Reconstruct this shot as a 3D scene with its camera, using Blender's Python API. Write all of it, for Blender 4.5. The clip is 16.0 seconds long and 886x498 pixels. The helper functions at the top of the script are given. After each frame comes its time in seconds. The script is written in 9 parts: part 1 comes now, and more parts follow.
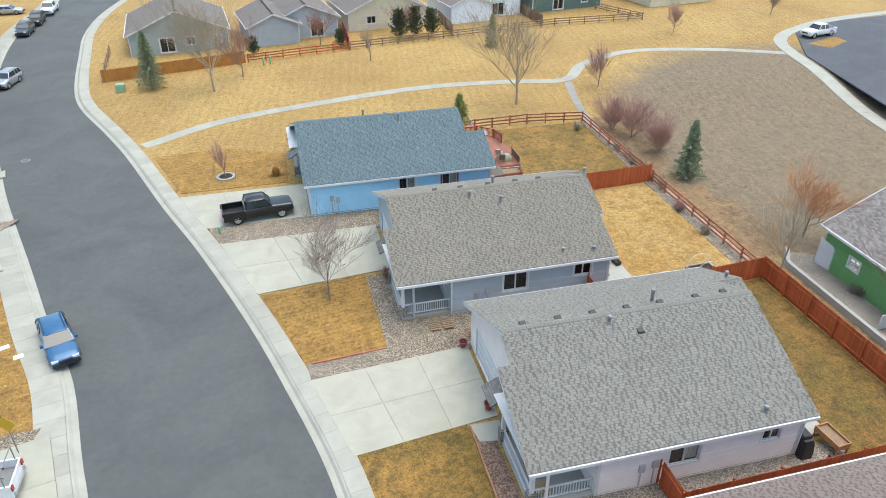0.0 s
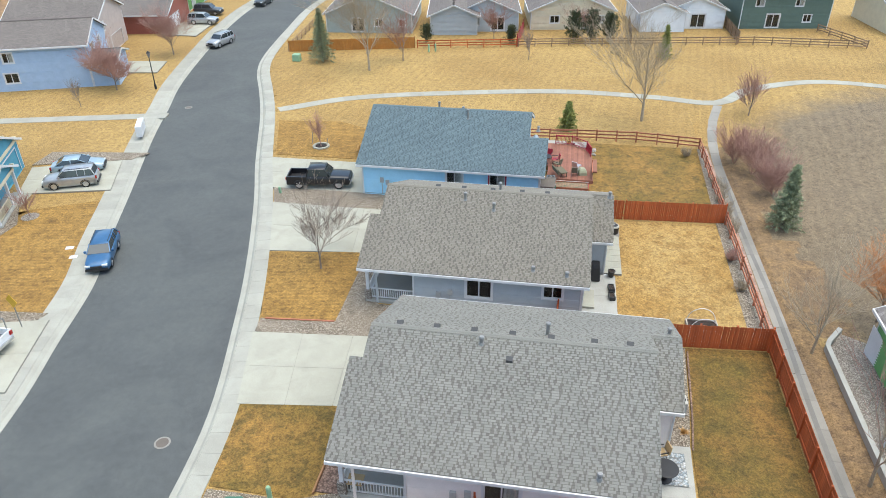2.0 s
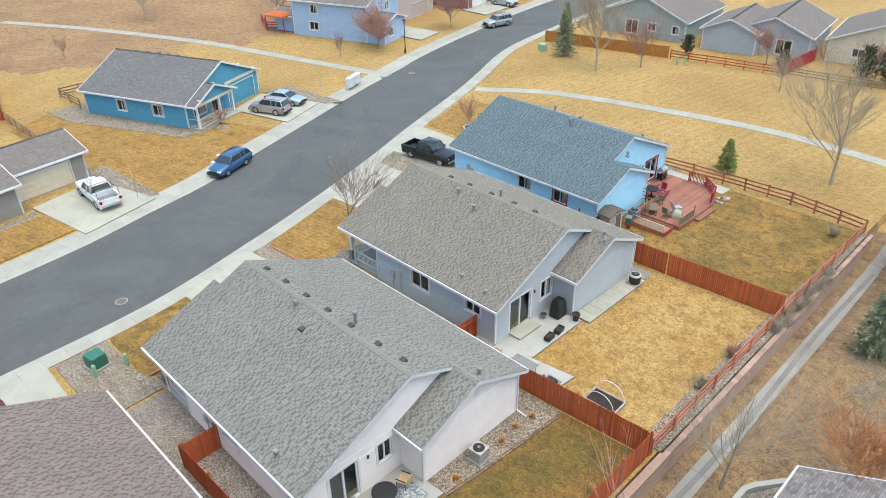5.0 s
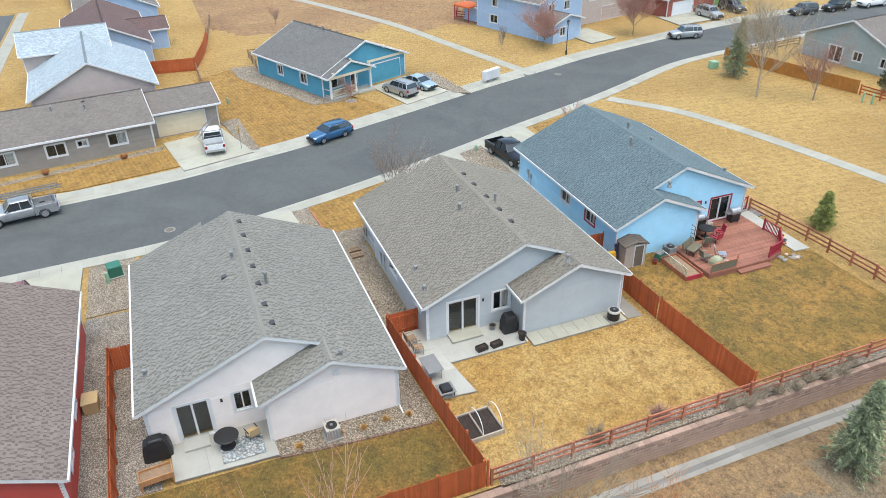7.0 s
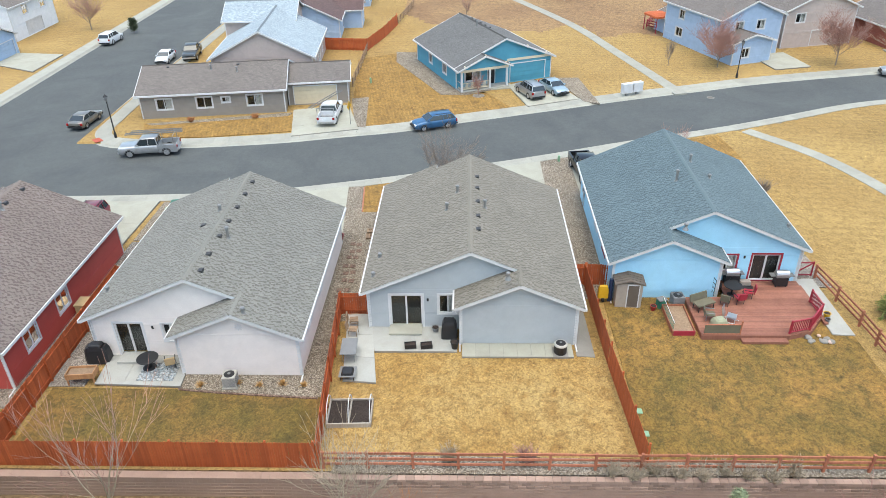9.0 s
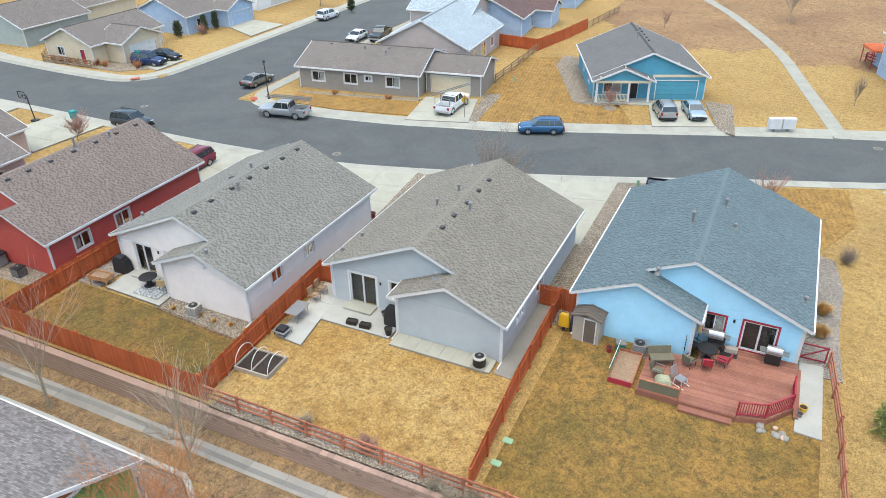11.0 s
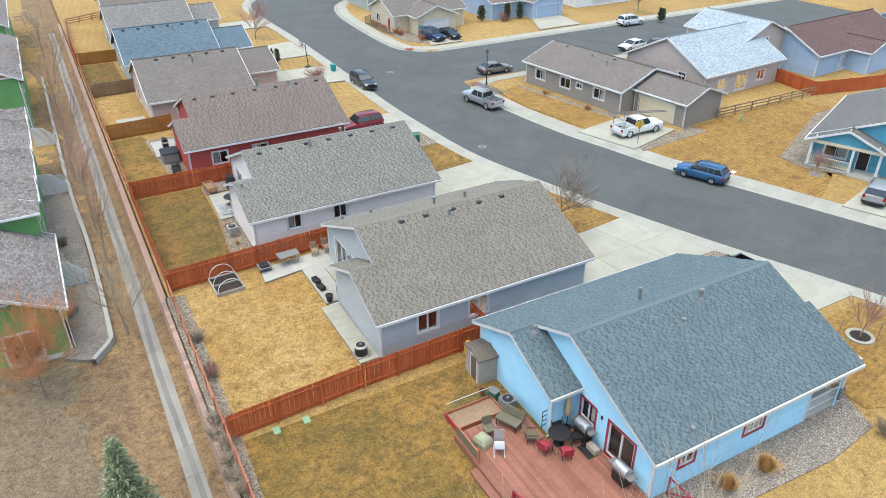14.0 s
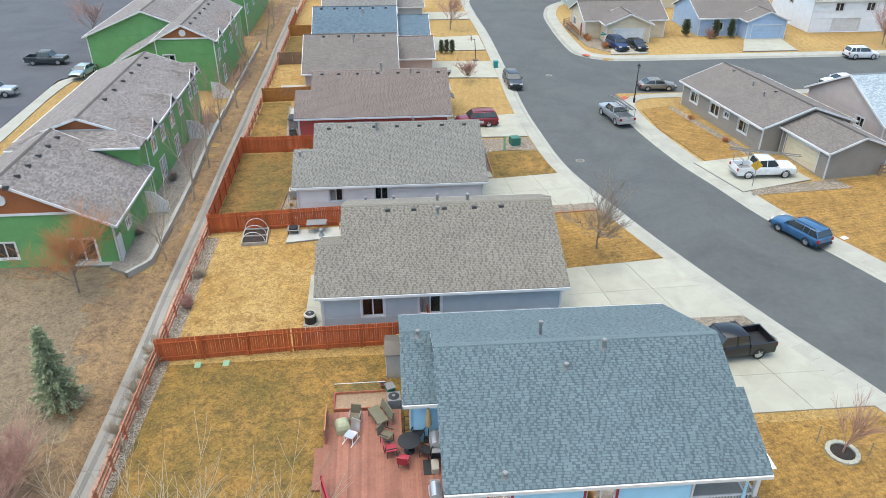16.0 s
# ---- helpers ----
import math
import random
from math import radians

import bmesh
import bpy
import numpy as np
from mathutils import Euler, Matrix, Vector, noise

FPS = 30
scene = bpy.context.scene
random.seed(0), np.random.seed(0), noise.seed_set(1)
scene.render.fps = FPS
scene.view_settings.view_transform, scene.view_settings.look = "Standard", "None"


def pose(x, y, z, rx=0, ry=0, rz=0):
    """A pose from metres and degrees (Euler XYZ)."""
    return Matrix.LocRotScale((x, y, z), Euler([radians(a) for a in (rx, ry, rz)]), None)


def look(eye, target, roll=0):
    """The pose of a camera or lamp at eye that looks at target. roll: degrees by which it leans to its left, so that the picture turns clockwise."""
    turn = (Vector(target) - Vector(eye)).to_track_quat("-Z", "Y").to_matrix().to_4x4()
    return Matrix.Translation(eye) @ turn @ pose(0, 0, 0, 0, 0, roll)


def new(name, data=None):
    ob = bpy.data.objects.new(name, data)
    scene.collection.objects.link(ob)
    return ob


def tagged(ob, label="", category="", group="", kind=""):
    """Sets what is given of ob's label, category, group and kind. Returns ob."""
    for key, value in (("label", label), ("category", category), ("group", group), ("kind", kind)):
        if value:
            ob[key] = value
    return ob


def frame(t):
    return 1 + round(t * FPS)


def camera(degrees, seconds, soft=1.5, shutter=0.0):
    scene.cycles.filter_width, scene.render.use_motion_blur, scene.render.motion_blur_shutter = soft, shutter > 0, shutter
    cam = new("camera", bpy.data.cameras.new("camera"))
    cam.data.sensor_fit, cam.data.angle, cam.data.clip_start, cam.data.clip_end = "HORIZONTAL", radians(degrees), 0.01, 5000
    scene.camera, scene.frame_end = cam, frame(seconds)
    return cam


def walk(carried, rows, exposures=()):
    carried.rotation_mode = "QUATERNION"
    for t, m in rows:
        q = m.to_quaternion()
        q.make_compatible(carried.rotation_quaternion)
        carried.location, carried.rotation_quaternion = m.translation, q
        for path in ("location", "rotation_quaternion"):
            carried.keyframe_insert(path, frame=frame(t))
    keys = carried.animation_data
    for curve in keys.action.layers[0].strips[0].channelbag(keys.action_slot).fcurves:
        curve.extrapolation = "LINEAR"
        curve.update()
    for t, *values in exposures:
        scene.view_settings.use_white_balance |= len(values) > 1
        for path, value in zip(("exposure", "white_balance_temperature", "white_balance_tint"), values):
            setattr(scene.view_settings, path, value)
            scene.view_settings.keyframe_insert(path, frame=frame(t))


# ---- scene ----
cam = camera(63.7, 16.0, soft=0.6)
METRES, EYE, TILT, LEAN, TURN = 150.5, 28.8, 0.0, 0.0, -14.2
ROWS = [
    (0.0, 0.0, 0.0, 0.0, -0.09, -31.27, 0.14),
    (0.5, 0.0306, 0.0005, 0.0011, 5.63, -31.31, 0.23),
    (1.0, 0.0633, 0.0044, 0.0014, 11.77, -31.34, 0.37),
    (1.5, 0.0932, 0.0112, 0.0014, 17.52, -31.37, 0.42),
    (2.0, 0.1242, 0.0219, 0.0012, 23.64, -31.36, 0.55),
    (2.5, 0.1517, 0.0348, 0.0012, 29.34, -31.38, 0.59),
    (3.0, 0.1798, 0.0516, 0.0011, 35.44, -31.4, 0.69),
    (3.5, 0.2044, 0.07, 0.0008, 41.18, -31.4, 0.75),
    (4.0, 0.2284, 0.0922, 0.0004, 47.29, -31.38, 0.83),
    (6.5, 0.305, 0.2247, -0.0026, 76.42, -31.1, 1.0),
    (7.0, 0.312, 0.2559, -0.0031, 82.45, -31.04, 1.02),
    (7.5, 0.3157, 0.2859, -0.0037, 88.14, -30.96, 1.02),
    (8.0, 0.3161, 0.318, -0.0042, 94.2, -30.85, 1.03),
    (8.5, 0.3133, 0.3479, -0.0047, 99.89, -30.78, 1.01),
    (11.0, 0.2528, 0.4909, -0.0059, 129.56, -30.35, 0.76),
    (11.5, 0.2338, 0.5129, -0.0059, 135.12, -30.33, 0.69),
    (12.0, 0.2092, 0.5356, -0.0062, 141.47, -30.24, 0.61),
    (12.5, 0.1857, 0.5533, -0.0062, 147.05, -30.18, 0.59),
    (13.0, 0.1581, 0.5699, -0.0056, 153.22, -30.14, 0.46),
    (13.5, 0.1306, 0.5827, -0.0053, 159.03, -30.11, 0.35),
    (14.0, 0.0999, 0.593, -0.0046, 165.25, -30.12, 0.19),
    (14.5, 0.0703, 0.6, -0.0043, 171.04, -30.14, 0.1),
    (15.0, 0.0382, 0.6041, -0.0039, 177.24, -30.13, -0.01),
    (15.5, 0.0079, 0.6048, -0.0035, 183.04, -30.13, -0.11),
    (16.0, -0.0244, 0.6022, -0.0038, 189.24, -30.12, -0.19),
]
walk(cam, [(t, pose(0, 0, EYE, TILT, LEAN, TURN) @ pose(METRES * x, METRES * y, METRES * z, 90 + pitch, roll, yaw)) for t, x, y, z, yaw, pitch, roll in ROWS], [(0.0, 1.3, 6700, 1), (16.0, 1.3, 6700, 1)])

# ---------------------------------------------------------------- light
world = bpy.data.worlds.new("overcast_sky")
scene.world = world
world.use_nodes = True
wt = world.node_tree
sky = wt.nodes.new("ShaderNodeTexSky")
sky.sky_type = "NISHITA"
sky.sun_disc = False
sky.sun_elevation = radians(75)
sky.sun_rotation = radians(80)
sky.air_density, sky.dust_density, sky.ozone_density = 1.0, 2.5, 1.2
wt.links.new(sky.outputs[0], wt.nodes["Background"].inputs[0])
wt.nodes["Background"].inputs[1].default_value = 0.15
sun_data = bpy.data.lights.new("sun", "SUN")
sun_data.energy, sun_data.angle, sun_data.color = 0.9, radians(70), (1.0, 0.96, 0.92)
sun = new("sun", sun_data)
sun.matrix_world = look((0, 0, 0), (-0.12, -0.02, -0.99))


# ---------------------------------------------------------------- materials
def material(name, base, rough=0.8, metal=0.0):
    m = bpy.data.materials.new(name)
    m.use_nodes = True
    b = m.node_tree.nodes["Principled BSDF"]
    b.inputs["Base Color"].default_value = (*base, 1)
    b.inputs["Roughness"].default_value = rough
    b.inputs["Metallic"].default_value = metal
    return m, m.node_tree, b


def noise_node(nt, scale, detail=4, rough=0.55, vec=None, dist=0.0):
    n = nt.nodes.new("ShaderNodeTexNoise")
    n.inputs["Scale"].default_value = scale
    n.inputs["Detail"].default_value = detail
    n.inputs["Roughness"].default_value = rough
    n.inputs["Distortion"].default_value = dist
    if vec is not None:
        nt.links.new(vec, n.inputs["Vector"])
    return n.outputs["Fac"]


def world_pos(nt, scale=(1, 1, 1)):
    g = nt.nodes.new("ShaderNodeNewGeometry")
    m = nt.nodes.new("ShaderNodeMapping")
    m.inputs["Scale"].default_value = scale
    nt.links.new(g.outputs["Position"], m.inputs["Vector"])
    return m.outputs["Vector"]


def ramp(nt, fac, stops):
    r = nt.nodes.new("ShaderNodeValToRGB")
    e = r.color_ramp.elements
    while len(e) < len(stops):
        e.new(0.5)
    for k, (p, c) in zip(e, stops):
        k.position, k.color = p, (*c, 1)
    nt.links.new(fac, r.inputs["Fac"])
    return r.outputs["Color"]


def mix(nt, kind, fac, a, b):
    n = nt.nodes.new("ShaderNodeMix")
    n.data_type, n.blend_type = "RGBA", kind
    for sock, v in ((n.inputs["Factor"], fac), (n.inputs["A"], a), (n.inputs["B"], b)):
        if isinstance(v, (int, float)):
            sock.default_value = v
        elif isinstance(v, tuple):
            sock.default_value = (*v, 1)
        else:
            nt.links.new(v, sock)
    return n.outputs["Result"]


def bump(nt, b, height, strength, distance):
    n = nt.nodes.new("ShaderNodeBump")
    n.inputs["Strength"].default_value = strength
    n.inputs["Distance"].default_value = distance
    nt.links.new(height, n.inputs["Height"])
    nt.links.new(n.outputs["Normal"], b.inputs["Normal"])


def scaled(c, k):
    return tuple(min(1.0, v * k) for v in c)


def grass(name, dry, lush, dark, patch=0.18, lushness=0.5, seed=0.0, stripe=None, meadow=None):
    """Winter lawn: dry blades, greener patches, bare flecks and fine blade relief."""
    m, nt, b = material(name, dry, 0.95)
    p = world_pos(nt)
    off = nt.nodes.new("ShaderNodeVectorMath")
    off.inputs[1].default_value = (seed, seed * 1.7, 0)
    nt.links.new(p, off.inputs[0])
    p = off.outputs[0]
    big = noise_node(nt, patch, 5, 0.6, p, 0.4)
    c = ramp(nt, big, [(lushness - 0.14, dry), (lushness + 0.16, lush)])
    mid = noise_node(nt, 1.1, 5, 0.7, p, 0.6)
    c = mix(nt, "MIX", ramp(nt, mid, [(0.46, (0, 0, 0)), (0.66, (0.75, 0.75, 0.75))]), c, dark)
    if meadow:
        # grey meadow turf over an oval stretch of the plan, with a ragged edge
        sub = nt.nodes.new("ShaderNodeVectorMath")
        sub.operation = "SUBTRACT"
        sub.inputs[1].default_value = (65 + seed, 56 + seed * 1.7, 0)
        nt.links.new(p, sub.inputs[0])
        scl = nt.nodes.new("ShaderNodeVectorMath")
        scl.operation = "MULTIPLY"
        scl.inputs[1].default_value = (1 / 60, 1 / 68, 0)
        nt.links.new(sub.outputs[0], scl.inputs[0])
        ln = nt.nodes.new("ShaderNodeVectorMath")
        ln.operation = "LENGTH"
        nt.links.new(scl.outputs[0], ln.inputs[0])
        rag = nt.nodes.new("ShaderNodeMath")
        rag.operation = "MULTIPLY_ADD"
        rag.inputs[1].default_value = 0.12
        nt.links.new(noise_node(nt, 0.25, 6, 0.7, p), rag.inputs[0])
        nt.links.new(ln.outputs["Value"], rag.inputs[2])
        f = ramp(nt, mid, [(0.4, meadow[0]), (0.7, meadow[1])])
        c = mix(nt, "MIX", ramp(nt, rag.outputs[0], [(0.52, (1, 1, 1)), (0.6, (0, 0, 0))]), c, f)
    clump = noise_node(nt, 3.2, 4, 0.75, p, 0.8)
    c = mix(nt, "MULTIPLY", 0.7, c, ramp(nt, clump, [(0.32, (0.46, 0.42, 0.35)), (0.5, (1.0, 1.0, 1.0)), (0.7, (1.38, 1.35, 1.27))]))
    fine = noise_node(nt, 9, 4, 0.75, p)
    c = mix(nt, "MULTIPLY", 0.75, c, ramp(nt, fine, [(0.3, (0.34, 0.31, 0.27)), (0.5, (0.97, 0.97, 0.97)), (0.7, (1.5, 1.45, 1.32))]))
    blade = noise_node(nt, 55, 2, 0.7, p)
    c = mix(nt, "MULTIPLY", 0.6, c, ramp(nt, blade, [(0.3, (0.45, 0.45, 0.42)), (0.62, (1.2, 1.2, 1.15))]))
    if stripe:
        w = nt.nodes.new("ShaderNodeTexWave")
        w.inputs["Scale"].default_value = stripe[0]
        w.inputs["Distortion"].default_value = 1.6
        w.inputs["Detail"].default_value = 2
        mp = nt.nodes.new("ShaderNodeMapping")
        mp.inputs["Rotation"].default_value = (0, 0, radians(stripe[1]))
        nt.links.new(p, mp.inputs["Vector"])
        nt.links.new(mp.outputs[0], w.inputs["Vector"])
        c = mix(nt, "MULTIPLY", stripe[2], c, ramp(nt, w.outputs["Fac"], [(0.2, (0.72, 0.70, 0.66)), (0.8, (1.12, 1.12, 1.1))]))
    nt.links.new(c, b.inputs["Base Color"])
    bump(nt, b, fine, 0.9, 0.06)
    return m


def gravel(name, c1, c2, c3, size=22):
    m, nt, b = material(name, c1, 0.9)
    p = world_pos(nt)
    v = nt.nodes.new("ShaderNodeTexVoronoi")
    v.inputs["Scale"].default_value = size
    nt.links.new(p, v.inputs["Vector"])
    sep = nt.nodes.new("ShaderNodeSeparateColor")
    nt.links.new(v.outputs["Color"], sep.inputs[0])
    c = ramp(nt, sep.outputs[0], [(0.0, c2), (0.45, c1), (1.0, c3)])
    # Cells darken towards their edges: shade between stones, put into the colour.
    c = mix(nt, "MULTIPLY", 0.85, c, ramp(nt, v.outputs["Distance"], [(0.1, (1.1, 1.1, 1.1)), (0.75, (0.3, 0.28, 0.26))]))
    c = mix(nt, "MULTIPLY", 0.6, c, ramp(nt, noise_node(nt, 0.7, 5, 0.6, p), [(0.3, (0.65, 0.62, 0.58)), (0.65, (1.1, 1.1, 1.1))]))
    nt.links.new(c, b.inputs["Base Color"])
    bump(nt, b, v.outputs["Distance"], 0.9, -0.04)
    return m


def concrete(name, base, seed=0.0, rnd=0.12):
    m, nt, b = material(name, base, 0.85)
    p = world_pos(nt)
    c = mix(nt, "MULTIPLY", 1.0, base, ramp(nt, noise_node(nt, 0.55, 6, 0.65, p, 0.5), [(0.25, (0.84, 0.83, 0.81)), (0.6, (1.03, 1.03, 1.02))]))
    c = mix(nt, "MULTIPLY", 0.7, c, ramp(nt, noise_node(nt, 40, 3, 0.7, p), [(0.3, (0.8, 0.8, 0.79)), (0.7, (1.1, 1.1, 1.1))]))
    o = nt.nodes.new("ShaderNodeObjectInfo")
    c = mix(nt, "MULTIPLY", 1.0, c, ramp(nt, o.outputs["Random"], [(0, (1 - rnd,) * 3), (1, (1 + rnd * 0.5,) * 3)]))
    nt.links.new(c, b.inputs["Base Color"])
    bump(nt, b, noise_node(nt, 60, 3, 0.6, p), 0.25, 0.01)
    return m


def asphalt(name, base):
    m, nt, b = material(name, base, 0.88)
    p = world_pos(nt)
    c = mix(nt, "MULTIPLY", 1.0, base, ramp(nt, noise_node(nt, 0.16, 5, 0.6, p, 0.8), [(0.3, (0.82, 0.82, 0.84)), (0.7, (1.14, 1.14, 1.12))]))
    c = mix(nt, "MULTIPLY", 0.8, c, ramp(nt, noise_node(nt, 2.2, 5, 0.7, p), [(0.3, (0.88, 0.88, 0.88)), (0.7, (1.1, 1.1, 1.1))]))
    c = mix(nt, "MULTIPLY", 0.8, c, ramp(nt, noise_node(nt, 90, 2, 0.8, p), [(0.3, (0.72, 0.72, 0.72)), (0.7, (1.25, 1.25, 1.25))]))
    # dark tar hairlines
    v = nt.nodes.new("ShaderNodeTexVoronoi")
    v.feature = "DISTANCE_TO_EDGE"
    v.inputs["Scale"].default_value = 0.11
    wob = nt.nodes.new("ShaderNodeVectorMath")
    nz = nt.nodes.new("ShaderNodeTexNoise")
    nz.inputs["Scale"].default_value = 0.6
    nz.inputs["Detail"].default_value = 5
    nt.links.new(p, nz.inputs["Vector"])
    sc = nt.nodes.new("ShaderNodeVectorMath")
    sc.operation = "SCALE"
    sc.inputs["Scale"].default_value = 2.4
    nt.links.new(nz.outputs["Color"], sc.inputs[0])
    nt.links.new(p, wob.inputs[0])
    nt.links.new(sc.outputs[0], wob.inputs[1])
    nt.links.new(wob.outputs[0], v.inputs["Vector"])
    c = mix(nt, "MULTIPLY", 0.18, c, ramp(nt, v.outputs["Distance"], [(0.0, (0.62, 0.62, 0.63)), (0.006, (1, 1, 1))]))
    nt.links.new(c, b.inputs["Base Color"])
    bump(nt, b, noise_node(nt, 120, 2, 0.7, p), 0.4, 0.01)
    return m


def paint(name, base, rough=0.55, dirt=0.18, scale=1.2):
    m, nt, b = material(name, base, rough)
    tc = nt.nodes.new("ShaderNodeTexCoord")
    c = mix(nt, "MULTIPLY", 1.0, base, ramp(nt, noise_node(nt, scale, 6, 0.65, tc.outputs["Object"], 0.3), [(0.28, (1 - dirt,) * 3), (0.65, (1.04,) * 3)]))
    c = mix(nt, "MULTIPLY", 0.5, c, ramp(nt, noise_node(nt, 25, 3, 0.7, tc.outputs["Object"]), [(0.3, (0.88,) * 3), (0.7, (1.06,) * 3)]))
    nt.links.new(c, b.inputs["Base Color"])
    bump(nt, b, noise_node(nt, 60, 3, 0.6, tc.outputs["Object"]), 0.12, 0.01)
    return m


def shingle_mat(name, c1, c2, c3, island=True):
    """Asphalt shingle: tab-by-tab tone, granules and weather streaks."""
    m, nt, b = material(name, c1, 0.93)
    g = nt.nodes.new("ShaderNodeNewGeometry")
    p = world_pos(nt)
    if island:
        o = nt.nodes.new("ShaderNodeObjectInfo")
        ad = nt.nodes.new("ShaderNodeMath")
        nt.links.new(g.outputs["Random Per Island"], ad.inputs[0])
        nt.links.new(o.outputs["Random"], ad.inputs[1])
        fr = nt.nodes.new("ShaderNodeMath")
        fr.operation = "FRACT"
        nt.links.new(ad.outputs[0], fr.inputs[0])
        c = ramp(nt, fr.outputs[0], [(0.0, tuple(p * 0.55 + q * 0.45 for p, q in zip(c1, c2))), (0.5, c1), (1.0, tuple(p * 0.4 + q * 0.6 for p, q in zip(c1, c3)))])
    else:
        tc = nt.nodes.new("ShaderNodeTexCoord")
        br = nt.nodes.new("ShaderNodeTexBrick")
        br.offset = 0.41
        br.inputs["Scale"].default_value = 1.0
        br.inputs["Brick Width"].default_value = 0.26
        br.inputs["Row Height"].default_value = 0.14
        br.inputs["Mortar Size"].default_value = 0.007
        br.inputs["Color1"].default_value = (*c2, 1)
        br.inputs["Color2"].default_value = (*c3, 1)
        br.inputs["Mortar"].default_value = (*scaled(c1, 0.5), 1)
        nt.links.new(tc.outputs["UV"], br.inputs["Vector"])
        c = br.outputs["Color"]
    c = mix(nt, "MULTIPLY", 0.8, c, ramp(nt, noise_node(nt, 0.35, 5, 0.6, p, 0.5), [(0.3, (0.9, 0.9, 0.9)), (0.7, (1.06, 1.06, 1.06))]))
    c = mix(nt, "MULTIPLY", 0.8, c, ramp(nt, noise_node(nt, 70, 2, 0.8, p), [(0.3, (0.72, 0.72, 0.72)), (0.7, (1.25, 1.25, 1.25))]))
    nt.links.new(c, b.inputs["Base Color"])
    bump(nt, b, noise_node(nt, 90, 2, 0.7, p), 0.35, 0.01)
    return m


def stained_wood(name, base, dark, scale=6):
    m, nt, b = material(name, base, 0.75)
    tc = nt.nodes.new("ShaderNodeTexCoord")
    mp = nt.nodes.new("ShaderNodeMapping")
    mp.inputs["Scale"].default_value = (scale, scale, 0.7)
    nt.links.new(tc.outputs["Object"], mp.inputs["Vector"])
    c = ramp(nt, noise_node(nt, 1.0, 5, 0.65, mp.outputs[0], 0.5), [(0.25, dark), (0.65, base)])
    p = world_pos(nt)
    c = mix(nt, "MULTIPLY", 0.8, c, ramp(nt, noise_node(nt, 0.8, 5, 0.6, p), [(0.3, (0.78, 0.76, 0.74)), (0.7, (1.1, 1.1, 1.1))]))
    o = nt.nodes.new("ShaderNodeObjectInfo")
    c = mix(nt, "MULTIPLY", 1.0, c, ramp(nt, o.outputs["Random"], [(0, (0.8, 0.78, 0.76)), (1, (1.12, 1.12, 1.12))]))
    nt.links.new(c, b.inputs["Base Color"])
    bump(nt, b, noise_node(nt, 12, 4, 0.6, mp.outputs[0]), 0.3, 0.02)
    return m


def car_paint(name, base, rough=0.28, metal=0.25):
    m, nt, b = material(name, base, rough, metal)
    b.inputs["Coat Weight"].default_value = 0.5
    b.inputs["Coat Roughness"].default_value = 0.08
    tc = nt.nodes.new("ShaderNodeTexCoord")
    c = mix(nt, "MULTIPLY", 1.0, base, ramp(nt, noise_node(nt, 2.5, 5, 0.6, tc.outputs["Object"]), [(0.3, (0.85, 0.85, 0.84)), (0.7, (1.05, 1.05, 1.05))]))
    nt.links.new(c, b.inputs["Base Color"])
    return m


def bark_mat(name, base):
    m, nt, b = material(name, base, 0.95)
    p = world_pos(nt, (6, 6, 1.5))
    c = mix(nt, "MULTIPLY", 1.0, base, ramp(nt, noise_node(nt, 2, 5, 0.7, p), [(0.3, (0.6, 0.6, 0.6)), (0.7, (1.15, 1.15, 1.15))]))
    nt.links.new(c, b.inputs["Base Color"])
    bump(nt, b, noise_node(nt, 4, 4, 0.7, p), 0.5, 0.03)
    return m


def leaf_mat(name, c1, c2):
    m, nt, b = material(name, c1, 0.8)
    g = nt.nodes.new("ShaderNodeNewGeometry")
    c = ramp(nt, g.outputs["Random Per Island"], [(0, c1), (1, c2)])
    nt.links.new(c, b.inputs["Base Color"])
    return m


M_PARK = grass("dry_park_grass", (0.425, 0.285, 0.105), (0.315, 0.195, 0.065), (0.285, 0.185, 0.065), 0.06, 0.5, 3, (0.3, 8, 0.17), ((0.215, 0.165, 0.11), (0.155, 0.117, 0.078)))
M_YARD_A = grass("greening_yard_grass", (0.222, 0.122, 0.032), (0.135, 0.098, 0.021), (0.074, 0.057, 0.015), 0.24, 0.5, 11)
M_YARD_B = grass("golden_yard_grass", (0.42, 0.285, 0.11), (0.35, 0.21, 0.062), (0.22, 0.115, 0.03), 0.16, 0.5, 23)
M_YARD_C = grass("mixed_yard_grass", (0.3, 0.168, 0.043), (0.152, 0.104, 0.022), (0.085, 0.066, 0.018), 0.26, 0.5, 37)
M_FRONT = grass("front_lawn_grass", (0.36, 0.212, 0.058), (0.285, 0.162, 0.042), (0.17, 0.098, 0.026), 0.3, 0.5, 41, (0.75, 80, 0.3))
M_WILD = grass("rough_field_grass", (0.34, 0.215, 0.105), (0.25, 0.145, 0.075), (0.16, 0.09, 0.045), 0.1, 0.5, 71)
M_SWALE = grass("swale_weeds", (0.28, 0.18, 0.088), (0.205, 0.137, 0.08), (0.12, 0.078, 0.05), 0.3, 0.5, 61)
M_GRAVEL = gravel("river_gravel", (0.34, 0.285, 0.215), (0.17, 0.13, 0.095), (0.56, 0.49, 0.40), 15)
M_GRAVEL_GREY = gravel("grey_gravel", (0.37, 0.325, 0.28), (0.22, 0.19, 0.16), (0.54, 0.49, 0.43), 16)
M_SOIL = gravel("dark_soil", (0.06, 0.04, 0.03), (0.04, 0.027, 0.02), (0.09, 0.065, 0.05), 30)
M_CONC = concrete("drive_concrete", (0.38, 0.37, 0.308), 0, 0.06)
